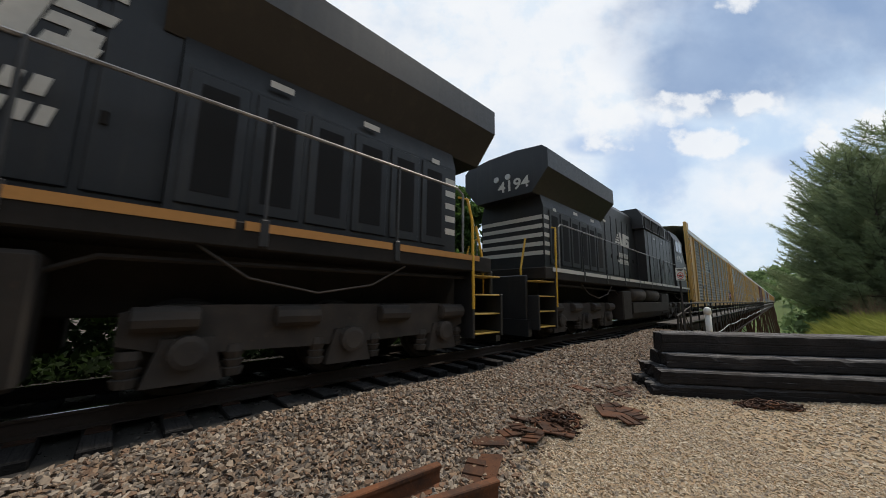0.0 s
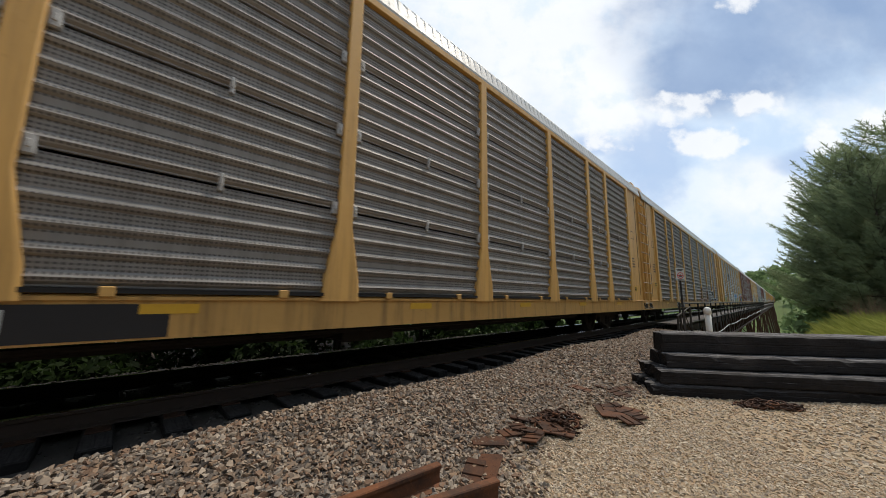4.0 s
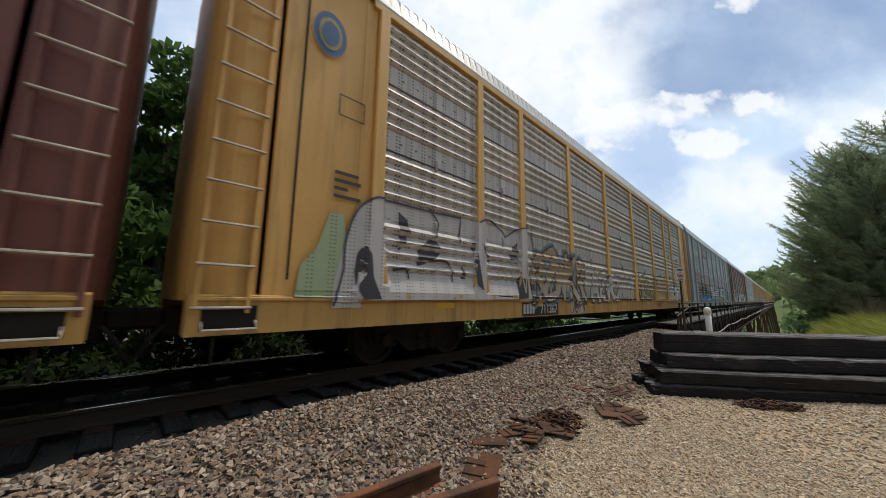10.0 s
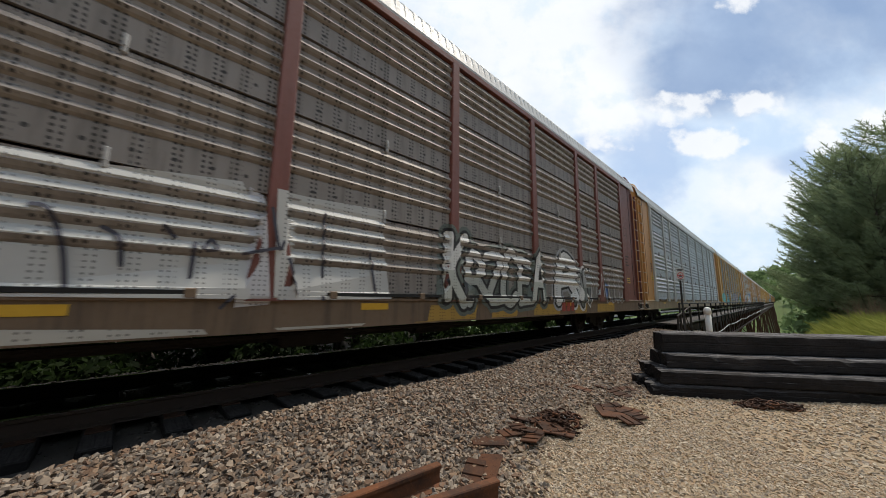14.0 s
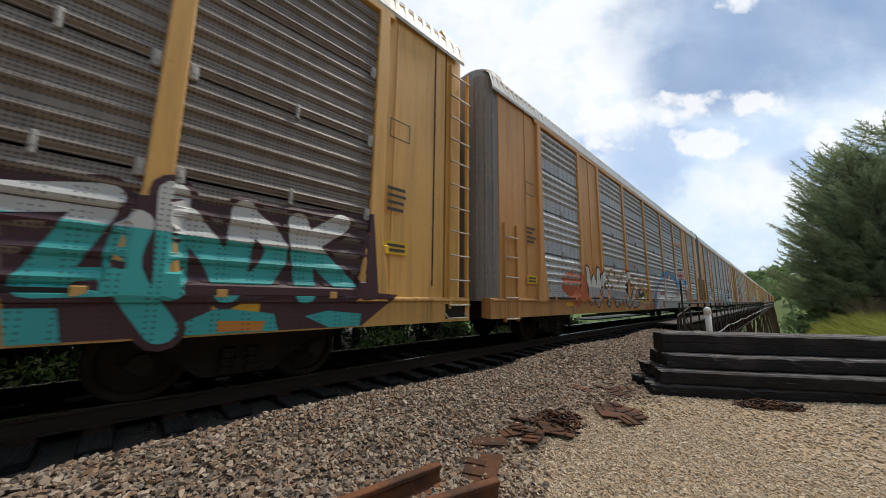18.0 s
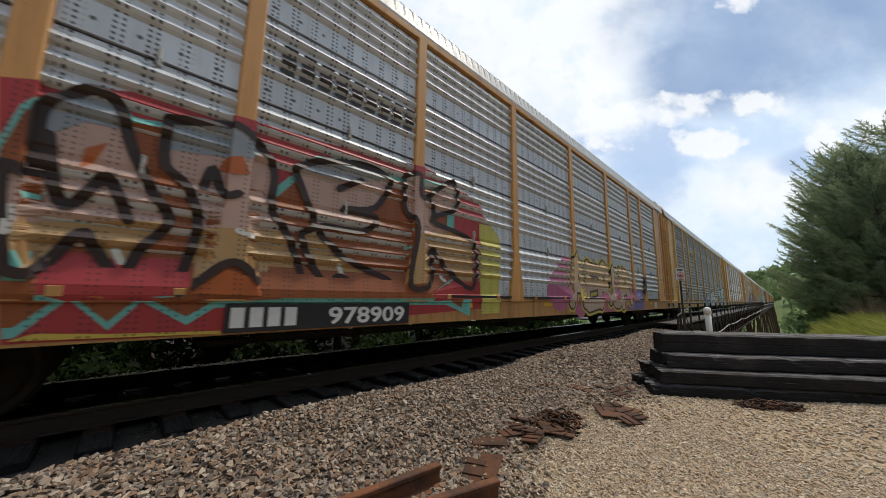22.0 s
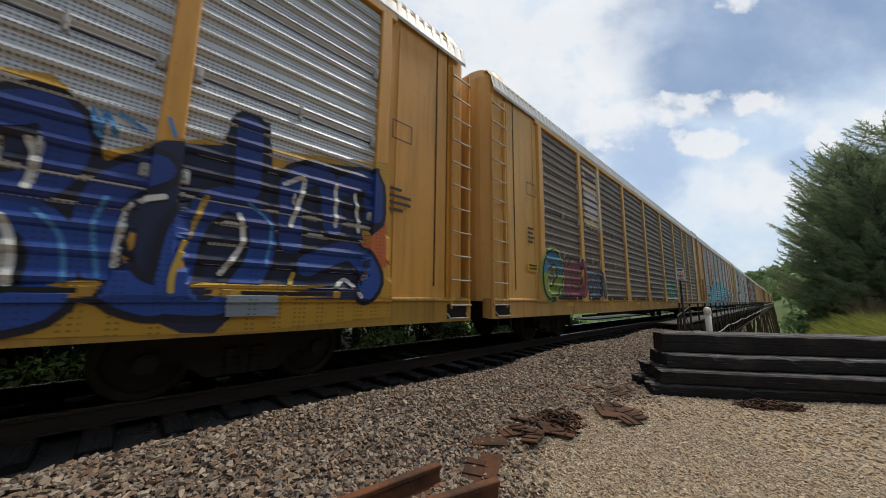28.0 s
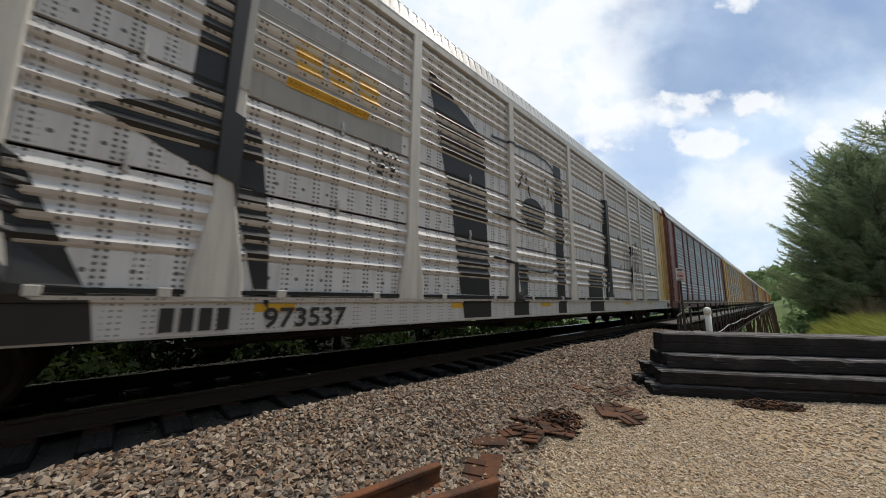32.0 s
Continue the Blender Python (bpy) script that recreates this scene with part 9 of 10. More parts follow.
# car 10: turquoise and white letters on maroon
shape(10, [(7.53, 2.06), (7.71, 2.12), (8.22, 2.11), (8.31, 2), (9.5, 2.17), (10.79, 2.29), (10.92, 1.16), (11.29, 1.14), (10.7, 0.72), (9.69, 0.72), (7.74, 0.72)], (0.055, 0.022, 0.03), 0.003, "dark maroon background")
fat_strokes(10, [[(7.54, 1.82), (8.13, 1.95)], [(8.12, 1.92), (7.85, 1.23)], [(7.82, 1.19), (8.24, 1.21)], [(8.34, 1.74), (8.3, 1.31), (8.61, 0.78)], [(8.58, 2.07), (8.63, 1.17)], [(8.67, 1.86), (8.99, 1.44), (9.09, 1.15)], [(9.19, 2.02), (9.14, 1.24)], [(9.22, 1.96), (9.54, 1.65), (9.39, 1.28), (9.21, 1.25)], [(9.77, 1.99), (9.9, 1.14)], [(9.92, 1.77), (10.32, 2.08)], [(9.97, 1.63), (10.45, 1.22)]], 0.25, (0.5, 0.52, 0.52), (0.04, 0.36, 0.36), (0.05, 0.018, 0.026), 1.68, "turquoise and white graffiti letters")
shape(10, [(7.69, 0.99), (7.96, 0.99), (8.01, 0.72), (7.74, 0.72)], (0.04, 0.36, 0.36), 0.01)
shape(10, [(8.75, 0.83), (9.03, 0.98), (9.57, 0.91), (9.63, 0.72), (8.8, 0.72)], (0.04, 0.36, 0.36), 0.01)
shape(10, [(9.92, 0.87), (10.2, 0.93), (10.68, 0.88), (10.66, 0.72), (10.23, 0.72)], (0.04, 0.36, 0.36), 0.01)
shape(10, [(9.04, 0.85), (9.49, 0.83), (9.46, 0.73), (9.05, 0.74)], (0.5, 0.2, 0.03), 0.014)
# car 10: turquoise wave with a spiral
shape(10, [(-8.28, 2.26), (-8.06, 2.24), (-7.04, 2.26), (-5.96, 2.24), (-5.29, 1.78), (-5.26, 1.15), (-8.14, 1.1)], (0.26, 0.11, 0.055), 0.002, "rust brown haze")
shape(10, [(-8.43, 2.14), (-8.3, 2.21), (-8.25, 2.06), (-8.26, 1.61), (-8.2, 1.31), (-8.12, 1.81), (-7.92, 1.93), (-7.72, 2.06), (-7.55, 1.73), (-7.35, 1.68), (-7.12, 2.03), (-6.84, 1.72), (-6.53, 1.89), (-6.41, 2.05), (-6.25, 1.67), (-6.49, 1.45), (-5.92, 1.6), (-5.44, 1.45), (-5.2, 1), (-5.24, 0.85), (-8.27, 0.9)], (0.05, 0.33, 0.38), 0.006, "turquoise wave shapes")
chalk(10, [[(-8.19, 1.27), (-8.16, 1.63), (-7.98, 1.88), (-7.76, 1.99), (-7.6, 1.82), (-7.34, 1.6), (-7.23, 1.17)], [(-7.88, 1.34), (-7.88, 1.53), (-7.75, 1.59), (-7.58, 1.41), (-7.58, 1.19), (-7.77, 1.18), (-7.85, 1.29)], [(-8.3, 1.78), (-8.34, 1.94)]], 0.11, (0.52, 0.6, 0.58), "pale foam strokes", 0.026)
chalk(10, [[(-7.8, 1.37), (-7.72, 1.5), (-7.63, 1.33), (-7.71, 1.23)], [(-5.96, 2.13), (-5.47, 1.83)]], 0.12, (0.20, 0.09, 0.05), "thin sprayed lines", 0.026)
shape(10, [(-6.97, 1.58), (-6.68, 1.49), (-6.77, 0.96), (-6.95, 1.18)], (0.55, 0.56, 0.5), 0.03)
shape(10, [(-6.93, 1.29), (-6.87, 1.38), (-6.8, 1.29), (-6.85, 1.19)], (0.55, 0.36, 0.05), 0.036)
shape(10, [(-8.27, 0.88), (-7.2, 0.85), (-7.23, 0.72), (-8.23, 0.72)], (0.012, 0.03, 0.04), 0.008, "dark wavy base")
chalk(10, [[(-8.21, 0.81), (-8.05, 0.76), (-7.88, 0.81), (-7.61, 0.72), (-7.25, 0.75)]], 0.05, (0.03, 0.16, 0.2), "thin sprayed lines", 0.026)
# car 14: white bubble letters
shape(14, [(-2.78, 2.01), (-2.66, 2.03), (-2.51, 2), (-2.33, 1.75), (-2.06, 1.96), (-1.89, 1.84), (-1.89, 1.47), (-1.59, 1.28), (-1.64, 0.96), (-1.78, 0.9), (-2.64, 0.94)], (0.02, 0.15, 0.40), 0.004, "blue graffiti halo")
shape(14, [(-1.28, 0.72), (-1.32, 0.72), (-1.46, 0.85), (-1.43, 1.01), (-1.29, 1.09), (-1.37, 1.32), (-1.56, 1.43), (-1.53, 1.53), (-1.34, 1.61), (-1.25, 1.73), (-1.04, 1.74), (-0.93, 1.63), (-0.82, 1.69), (-0.57, 1.75), (-0.39, 1.66), (-0.2, 1.62), (-0.04, 1.69), (0.3, 1.71), (0.47, 1.59), (0.78, 1.63), (0.95, 1.41), (0.92, 0.99), (1.06, 0.72), (0.95, 0.72)], (0.30, 0.45, 0.50), 0.005, "pale blue sprayed halo")
shape(14, [(1.32, 0.72), (1.16, 0.72), (1.04, 1.12), (1.06, 1.55), (1.27, 1.82), (1.78, 1.94), (2.14, 2.05), (2.97, 2.11), (3.54, 2.2), (3.74, 1.74), (4.29, 1.59), (4.58, 1.03), (4.32, 0.72)], (0.30, 0.45, 0.50), 0.005, "pale blue sprayed halo")
shape(14, [(-2.77, 1.88), (-2.56, 1.91), (-2.43, 1.83), (-2.28, 1.29), (-2.05, 1.3), (-1.85, 1.11), (-1.76, 0.81), (-1.73, 0.72), (-2.59, 0.72)], (0.56, 0.56, 0.55), 0.01, "white bubble graffiti")
shape(14, [(-1.26, 0.72), (-1.3, 0.72), (-1.44, 0.85), (-1.4, 0.98), (-1.27, 1.07), (-1.34, 1.29), (-1.54, 1.4), (-1.5, 1.51), (-1.32, 1.58), (-1.23, 1.7), (-1.02, 1.71), (-0.92, 1.6), (-0.82, 1.66), (-0.57, 1.71), (-0.39, 1.62), (-0.21, 1.58), (-0.07, 1.65), (0.26, 1.67), (0.43, 1.54), (0.72, 1.58), (0.89, 1.37), (0.85, 0.95), (0.99, 0.72), (0.88, 0.72)], (0.56, 0.56, 0.55), 0.01, "white bubble graffiti")
shape(14, [(1.35, 0.72), (1.2, 0.72), (1.08, 1.08), (1.1, 1.51), (1.31, 1.78), (1.8, 1.89), (2.15, 2), (2.94, 2.05), (3.5, 2.14), (3.69, 1.68), (4.21, 1.52), (4.48, 0.97), (4.23, 0.72)], (0.56, 0.56, 0.55), 0.01, "white bubble graffiti")
shape(14, [(-2.07, 1.38), (-2.1, 1.75), (-2.06, 1.9), (-1.97, 1.86), (-1.95, 1.56)], (0.56, 0.56, 0.55), 0.01, "white bubble graffiti")
shape(14, [(-0.21, 1.82), (-0.07, 1.94), (0.07, 1.81), (-0, 1.66), (-0.16, 1.67)], (0.35, 0.40, 0.04), 0.004, "lime sprayed spot")
shape(14, [(-1.37, 1.29), (-1.26, 1.19), (-1.1, 1.14), (-0.92, 1.22), (-0.8, 1.32), (-0.66, 1.19), (-0.43, 1.22), (-0.36, 1.1), (-0.64, 1.06), (-0.82, 0.97), (-1.1, 1.13), (-1.26, 0.98)], (0.012, 0.012, 0.013), 0.022, "black filling between the bubbles")
shape(14, [(-1.54, 1.48), (-1.36, 1.45), (-1.29, 1.28), (-1.49, 1.35)], (0.012, 0.012, 0.013), 0.022, "black filling between the bubbles")
shape(14, [(-0.34, 0.87), (-0.09, 0.86), (0.07, 0.75), (0.39, 0.85), (0.6, 0.72), (0.41, 0.72), (0, 0.72), (-0.22, 0.72)], (0.012, 0.012, 0.013), 0.022, "black filling between the bubbles")
shape(14, [(-0.25, 1.35), (-0.13, 1.2), (0.04, 1.23), (0.22, 1.15), (0.05, 1.07), (-0.2, 1.13)], (0.012, 0.012, 0.013), 0.022, "black filling between the bubbles")
shape(14, [(0.61, 1.22), (0.84, 1.16), (0.79, 0.95), (0.6, 1.04)], (0.012, 0.012, 0.013), 0.022, "black filling between the bubbles")
shape(14, [(-1.4, 0.72), (-1.2, 0.72), (-1.21, 0.72), (-1.27, 0.72), (-1.36, 0.72)], (0.012, 0.012, 0.013), 0.022, "black filling between the bubbles")
shape(14, [(0.98, 1.42), (1.17, 1.51), (1.15, 0.82), (1.35, 0.72), (1.14, 0.72)], (0.012, 0.012, 0.013), 0.022, "black filling between the bubbles")
chalk(14, [[(-2.77, 1.88), (-2.56, 1.91), (-2.43, 1.83), (-2.28, 1.29), (-2.05, 1.3), (-1.85, 1.11), (-1.76, 0.81), (-1.73, 0.72), (-2.77, 1.88)], [(-1.26, 0.72), (-1.3, 0.72), (-1.44, 0.85), (-1.4, 0.98), (-1.27, 1.07), (-1.34, 1.29), (-1.54, 1.4), (-1.5, 1.51), (-1.32, 1.58), (-1.23, 1.7), (-1.02, 1.71), (-0.92, 1.6), (-0.82, 1.66), (-0.57, 1.71), (-0.39, 1.62), (-0.21, 1.58), (-0.07, 1.65), (0.26, 1.67), (0.43, 1.54), (0.72, 1.58), (0.89, 1.37), (0.85, 0.95), (0.99, 0.72), (0.88, 0.72), (-1.26, 0.72)], [(1.35, 0.72), (1.2, 0.72), (1.08, 1.08), (1.1, 1.51), (1.31, 1.78), (1.8, 1.89), (2.15, 2), (2.94, 2.05), (3.5, 2.14), (3.69, 1.68), (4.21, 1.52), (4.48, 0.97), (4.23, 0.72), (1.35, 0.72)], [(-2.07, 1.38), (-2.1, 1.75), (-2.06, 1.9), (-1.97, 1.86), (-1.95, 1.56), (-2.07, 1.38)]], 0.07, BLK, "black outline of the bubble letters", 0.036)
chalk(14, [[(-2.72, 1.68), (-2.55, 1.58), (-2.52, 1.19)], [(-2.49, 1.15), (-2.26, 0.88), (-2.18, 0.72)], [(-2.29, 1.29), (-2.3, 1.71), (-2.21, 1.68), (-2.18, 1.29)], [(-1.52, 1.46), (-1.24, 1.45), (-0.89, 1.44)], [(-0.79, 1.33), (-0.48, 1.44), (-0.18, 1.61)], [(-0.92, 1.6), (-0.88, 1.41), (-0.92, 1.22)], [(-0.82, 1.58), (-0.85, 1.38), (-0.75, 1.2)], [(-0.46, 1.61), (-0.46, 1.34), (-0.53, 1.2)], [(-1.27, 1.01), (-1.1, 1.1), (-0.91, 1.04), (-0.81, 0.88), (-0.96, 0.74)], [(-0.76, 0.97), (-0.61, 1.07), (-0.57, 0.87), (-0.62, 0.72), (-0.76, 0.72)], [(-0.58, 0.72), (-0.51, 0.72)], [(-0.9, 0.72), (-0.82, 0.72)], [(-0.21, 1.58), (-0.3, 1.35), (-0.18, 1.18)], [(0.28, 1.65), (0.29, 1.46), (0.21, 1.15)], [(-0.24, 0.97), (0.05, 1.11), (0.39, 0.85)], [(0.36, 1.5), (0.31, 1.07), (0.67, 0.72)], [(0.46, 1.15), (0.37, 1.23)], [(-0.26, 0.72), (-0.26, 0.72)], [(0.23, 0.72), (0.32, 0.72)], [(-1.23, 0.72), (-1.18, 0.72), (-1.08, 0.72), (-1.1, 0.72)], [(-1.03, 0.72), (-0.95, 0.72), (-0.9, 0.72)]], 0.055, BLK, "thin sprayed lines", 0.04)
chalk(14, [[(1.61, 1.81), (1.94, 1.61), (1.99, 1.27), (1.57, 1.08)], [(1.45, 1.08), (1.82, 1.13), (2.12, 0.89), (2.11, 0.72)], [(1.94, 1.86), (2.3, 1.74), (2.23, 1.38), (1.95, 1.27), (2.53, 1.03), (2.58, 0.72)], [(2.45, 1.91), (2.61, 1.71), (2.54, 1.39)], [(2.94, 1.98), (2.8, 1.51), (2.53, 1.19)], [(2.61, 1.29), (3.03, 1.47), (3.33, 1.09), (3.24, 0.72)], [(3.34, 2), (3.45, 1.55), (3.99, 1.58)], [(3.99, 1.45), (3.85, 0.72)]], 0.05, BLK, "thin sprayed lines", 0.04)
chalk(14, [[(-2.03, 0.72), (-1.98, 0.72), (-1.97, 0.72), (-1.88, 0.72)], [(0.41, 0.72), (0.59, 0.72), (0.72, 0.72)], [(-0.1, 0.72), (0.01, 0.72), (0.05, 0.72)], [(1.58, 0.72), (1.71, 0.72), (1.83, 0.72), (1.92, 0.72)], [(2.85, 0.72), (2.93, 0.72), (3.1, 0.72)]], 0.03, BLK, "thin sprayed lines", 0.04)
shape(14, [(-0.44, 0.72), (-0, 0.72), (0.01, 0.72), (-0.43, 0.72)], (0.30, 0.15, 0.03), 0.024, "bare yellow patch left unpainted")
shape(14, [(0.87, 0.72), (1.52, 0.72), (1.52, 0.72), (0.87, 0.72)], (0.30, 0.15, 0.03), 0.024, "bare yellow patch left unpainted")
shape(14, [(2.38, 0.72), (2.8, 0.72), (2.8, 0.72), (2.38, 0.72)], (0.30, 0.15, 0.03), 0.024, "bare yellow patch left unpainted")
shape(14, [(3.37, 0.72), (3.97, 0.72), (3.92, 0.72), (3.33, 0.72)], (0.30, 0.15, 0.03), 0.024, "bare yellow patch left unpainted")
# car 8: whitewashed panels
shape(8, [(-3.52, 2.22), (-2.87, 2.25), (-1.87, 2.36), (-1.79, 2.22), (-1.7, 1.07), (-3.37, 1.08)], (0.5, 0.5, 0.48), 0.003, "large white painted panel")
shape(8, [(-1.79, 2.32), (-1.64, 2.25), (-1.49, 1.01), (-1.83, 0.98)], (0.5, 0.5, 0.52), 0.003)
shape(8, [(-1.52, 2.35), (-1.05, 2.35), (-0.02, 2.4), (0.02, 1.82), (0.16, 1.08), (-1.46, 1.06)], (0.5, 0.5, 0.48), 0.003, "large white painted panel")
shape(8, [(-3.34, 0.84), (-2.07, 0.77), (-2.03, 0.72), (-3.3, 0.72)], (0.42, 0.40, 0.35), 0.004)
shape(8, [(-1.42, 0.75), (-0.24, 0.75), (-0.3, 0.72), (-1.37, 0.72)], (0.44, 0.42, 0.36), 0.004)
shape(8, [(0.63, 0.73), (1.32, 0.72), (1.25, 0.72), (0.64, 0.72)], (0.42, 0.26, 0.04), 0.006)
chalk(8, [[(-3.27, 1.8), (-3.18, 1.77), (-3.08, 1.51), (-3.02, 1.15)], [(-2.87, 1.68), (-2.76, 1.6), (-2.72, 1.36)], [(-2.47, 1.75), (-2.38, 1.66)], [(-2.15, 1.57), (-2.09, 1.67), (-2.03, 1.58), (-2.12, 1.55)], [(-2.22, 1.62), (-2.23, 1.23)], [(-2.12, 1.23), (-1.82, 1.19), (-1.95, 0.98)], [(-1.56, 2.1), (-1.46, 1.65), (-1.41, 1.72)], [(-1.33, 1.53), (-1.2, 1.14)], [(-0.93, 2.16), (-0.89, 1.07)], [(-0.23, 1.71), (-0.11, 1.15)], [(-1.8, 1.55), (-1.46, 1.65)]], 0.035, (0.05, 0.05, 0.07), "dark sketchy lines", 0.026)
# car 5: chalk lines
chalk(5, [[(-3.35, 2.07), (-3.46, 1.88), (-3.46, 1.57), (-3.31, 1.19), (-3.07, 0.93), (-2.76, 0.72)], [(-2.3, 2.04), (-2.26, 1.46), (-2.18, 0.93)], [(-1.3, 2), (-1.23, 1.55), (-1.43, 1.13), (-1.81, 0.83), (-2.22, 0.72)], [(-2.99, 1.59), (-2.93, 1.3), (-2.77, 1.11)], [(-2.88, 1.97), (-2.69, 1.79)], [(-2.44, 1.01), (-2.43, 0.72)], [(-0.32, 1.8), (-0.1, 1.32), (-0.11, 0.72)]], 0.035, (0.5, 0.48, 0.45), "chalky white lines", 0.026)
chalk(5, [[(-0.75, 1.75), (-0.81, 1.37)], [(1.03, 2.05), (1.17, 1.77), (0.84, 1.45), (1.32, 1.08)], [(3.07, 2.31), (3.32, 1.83), (3.14, 1.21), (2.63, 0.92)], [(2.66, 2.14), (2.95, 1.68), (2.45, 1.2)], [(-0.93, 0.86), (-1.19, 0.72)], [(-0.61, 0.78), (-0.83, 0.72)], [(-0.61, 0.72), (-0.06, 0.72)], [(0.16, 0.99), (0.33, 0.72)], [(2.27, 0.98), (1.54, 0.72)], [(2.83, 0.98), (1.93, 0.72)], [(-1.46, 0.78), (-1.83, 0.72)]], 0.035, (0.46, 0.44, 0.41), "chalky white lines", 0.026)
shape(5, [(-3.42, 0.85), (-1.75, 0.78), (-1.69, 0.72), (-3.38, 0.72)], (0.26, 0.14, 0.04), 0.003, "rusty yellow sill")
# car 6: white letters
shape(6, [(-11.93, 1.1), (-11.89, 1.48), (-11.7, 1.71), (-11.55, 2.21), (-11.36, 2.21), (-11.31, 1.83), (-11.42, 1.09)], (0.32, 0.40, 0.24), 0.003, "pale green overspray")
shape(6, [(-11.46, 0.96), (-11.45, 1.29), (-11.32, 1.83), (-11.29, 2.06), (-11.18, 2.33), (-10.92, 2.53), (-10.62, 2.57), (-9.81, 2.56), (-9.02, 2.6), (-8.53, 2.58), (-8.26, 2.71), (-7.68, 2.6), (-7.58, 2.43), (-6.89, 2.72), (-6.52, 2.57), (-6.42, 2.04), (-6.35, 1.1), (-11.06, 1.06), (-11.02, 0.96)], (0.50, 0.48, 0.47), 0.006, "white graffiti letters with black shading")
shape(6, [(-11.17, 1.45), (-11.14, 1.69), (-11.04, 1.85), (-10.92, 1.71), (-10.88, 1.39), (-10.73, 1.08), (-11.02, 1.07), (-11.13, 1.23)], (0.05, 0.048, 0.06), 0.012, "blue-black shading")
shape(6, [(-10.45, 2.43), (-10.26, 2.33), (-10.22, 2.15), (-10.32, 1.91), (-10.42, 1.81), (-10.43, 2.21)], (0.05, 0.048, 0.06), 0.012, "blue-black shading")
shape(6, [(-10.05, 1.6), (-10.04, 1.9), (-9.79, 2.07), (-9.64, 2.16), (-9.52, 1.86), (-9.78, 1.69)], (0.05, 0.048, 0.06), 0.012, "blue-black shading")
shape(6, [(-9.06, 1.13), (-8.97, 1.75), (-8.86, 1.4), (-8.94, 1.14)], (0.05, 0.048, 0.06), 0.012, "blue-black shading")
shape(6, [(-8.74, 2.15), (-8.62, 2.17), (-8.5, 1.63), (-8.4, 1.25), (-8.59, 1.35)], (0.05, 0.048, 0.06), 0.012, "blue-black shading")
shape(6, [(-8.45, 2.19), (-8.12, 1.88), (-8.24, 1.76)], (0.05, 0.048, 0.06), 0.012, "blue-black shading")
shape(6, [(-7.3, 1.09), (-7.19, 1.59), (-6.82, 1.54), (-6.79, 1.12)], (0.05, 0.048, 0.06), 0.012, "blue-black shading")
shape(6, [(-7.48, 1.94), (-7.37, 2.2), (-7.12, 2.36), (-7.13, 1.97)], (0.05, 0.048, 0.06), 0.012, "blue-black shading")
chalk(6, [[(-11.33, 1.48), (-11.32, 1.86), (-11.18, 2.29), (-10.92, 2.53), (-10.62, 2.56), (-9.81, 2.56), (-9.02, 2.58)], [(-9.02, 2.6), (-9.07, 2.11)], [(-9.81, 2.59), (-9.6, 2.39), (-9.66, 2.14)], [(-8.53, 2.58), (-8.22, 2.69), (-7.72, 2.53), (-7.62, 2.42)], [(-7.58, 2.43), (-7.01, 2.7), (-6.52, 2.57), (-6.34, 1.16)], [(-10.52, 1.51), (-10.25, 1.51), (-10.22, 1.1)], [(-9.78, 1.71), (-9.31, 1.68), (-9.23, 1.1)], [(-11.44, 1.0), (-11.33, 1.48)]], 0.035, (0.06, 0.06, 0.075), "thin dark outline", 0.02)
# car 6: tan letters and an orange patch
shape(6, [(1.71, 2.14), (1.87, 2.14), (1.97, 2), (2.3, 2.09), (2.59, 2.17), (2.72, 2.02), (3.13, 2.17), (3.28, 2.03), (3.76, 1.65), (3.84, 1.39), (3.68, 1.1), (1.85, 1.08)], (0.30, 0.36, 0.26), 0.004, "pale green graffiti halo")
fat_strokes(6, [[(1.88, 2.06), (1.91, 1.61), (2.04, 1.19)], [(1.96, 1.85), (2.32, 1.68), (2.26, 1.34)], [(2.06, 1.94), (2.55, 2.09)], [(2.53, 1.93), (2.4, 1.49), (2.97, 1.23)], [(2.79, 1.76), (3.17, 2)], [(3.17, 2.03), (3.09, 1.4), (3.2, 1.18)], [(3.28, 1.42), (3.7, 1.64), (3.73, 1.26)], [(2.31, 1.2), (2.62, 1.47)], [(1.82, 1.3), (1.93, 1.44)]], 0.15, (0.46, 0.34, 0.19), (0.44, 0.38, 0.23), (0.07, 0.025, 0.02), 1.6, "tan graffiti letters with dark red edges")
shape(6, [(3.96, 1.95), (4.41, 2.25), (4.67, 1.91), (4.92, 2.23), (5.26, 1.57), (5.65, 2.37), (5.87, 2.08), (6.66, 2.4), (6.7, 1.08), (4.02, 1.07)], (0.40, 0.22, 0.06), 0.004, "faded orange graffiti")
shape(6, [(6.96, 1.79), (7.63, 2.04), (8.69, 2.34), (8.73, 1.09), (6.97, 1.08)], (0.40, 0.26, 0.09), 0.004)
chalk(6, [[(3.96, 1.95), (4.34, 2.09), (4.85, 1.78), (5.01, 2.25), (5.24, 1.48), (5.57, 2.31), (5.64, 2.05), (6.11, 2.21), (6.25, 1.94)], [(5.56, 1.29), (5.67, 1.12)], [(6.96, 1.7), (7.63, 2.04), (8.42, 2.18)]], 0.035, (0.20, 0.32, 0.16), "thin sprayed lines", 0.026)
chalk(6, [[(3.82, 1.66), (3.92, 1.33), (3.75, 1.04)], [(4.09, 1.48), (4.26, 1.14)]], 0.06, (0.30, 0.42, 0.22), "thin sprayed lines", 0.026)
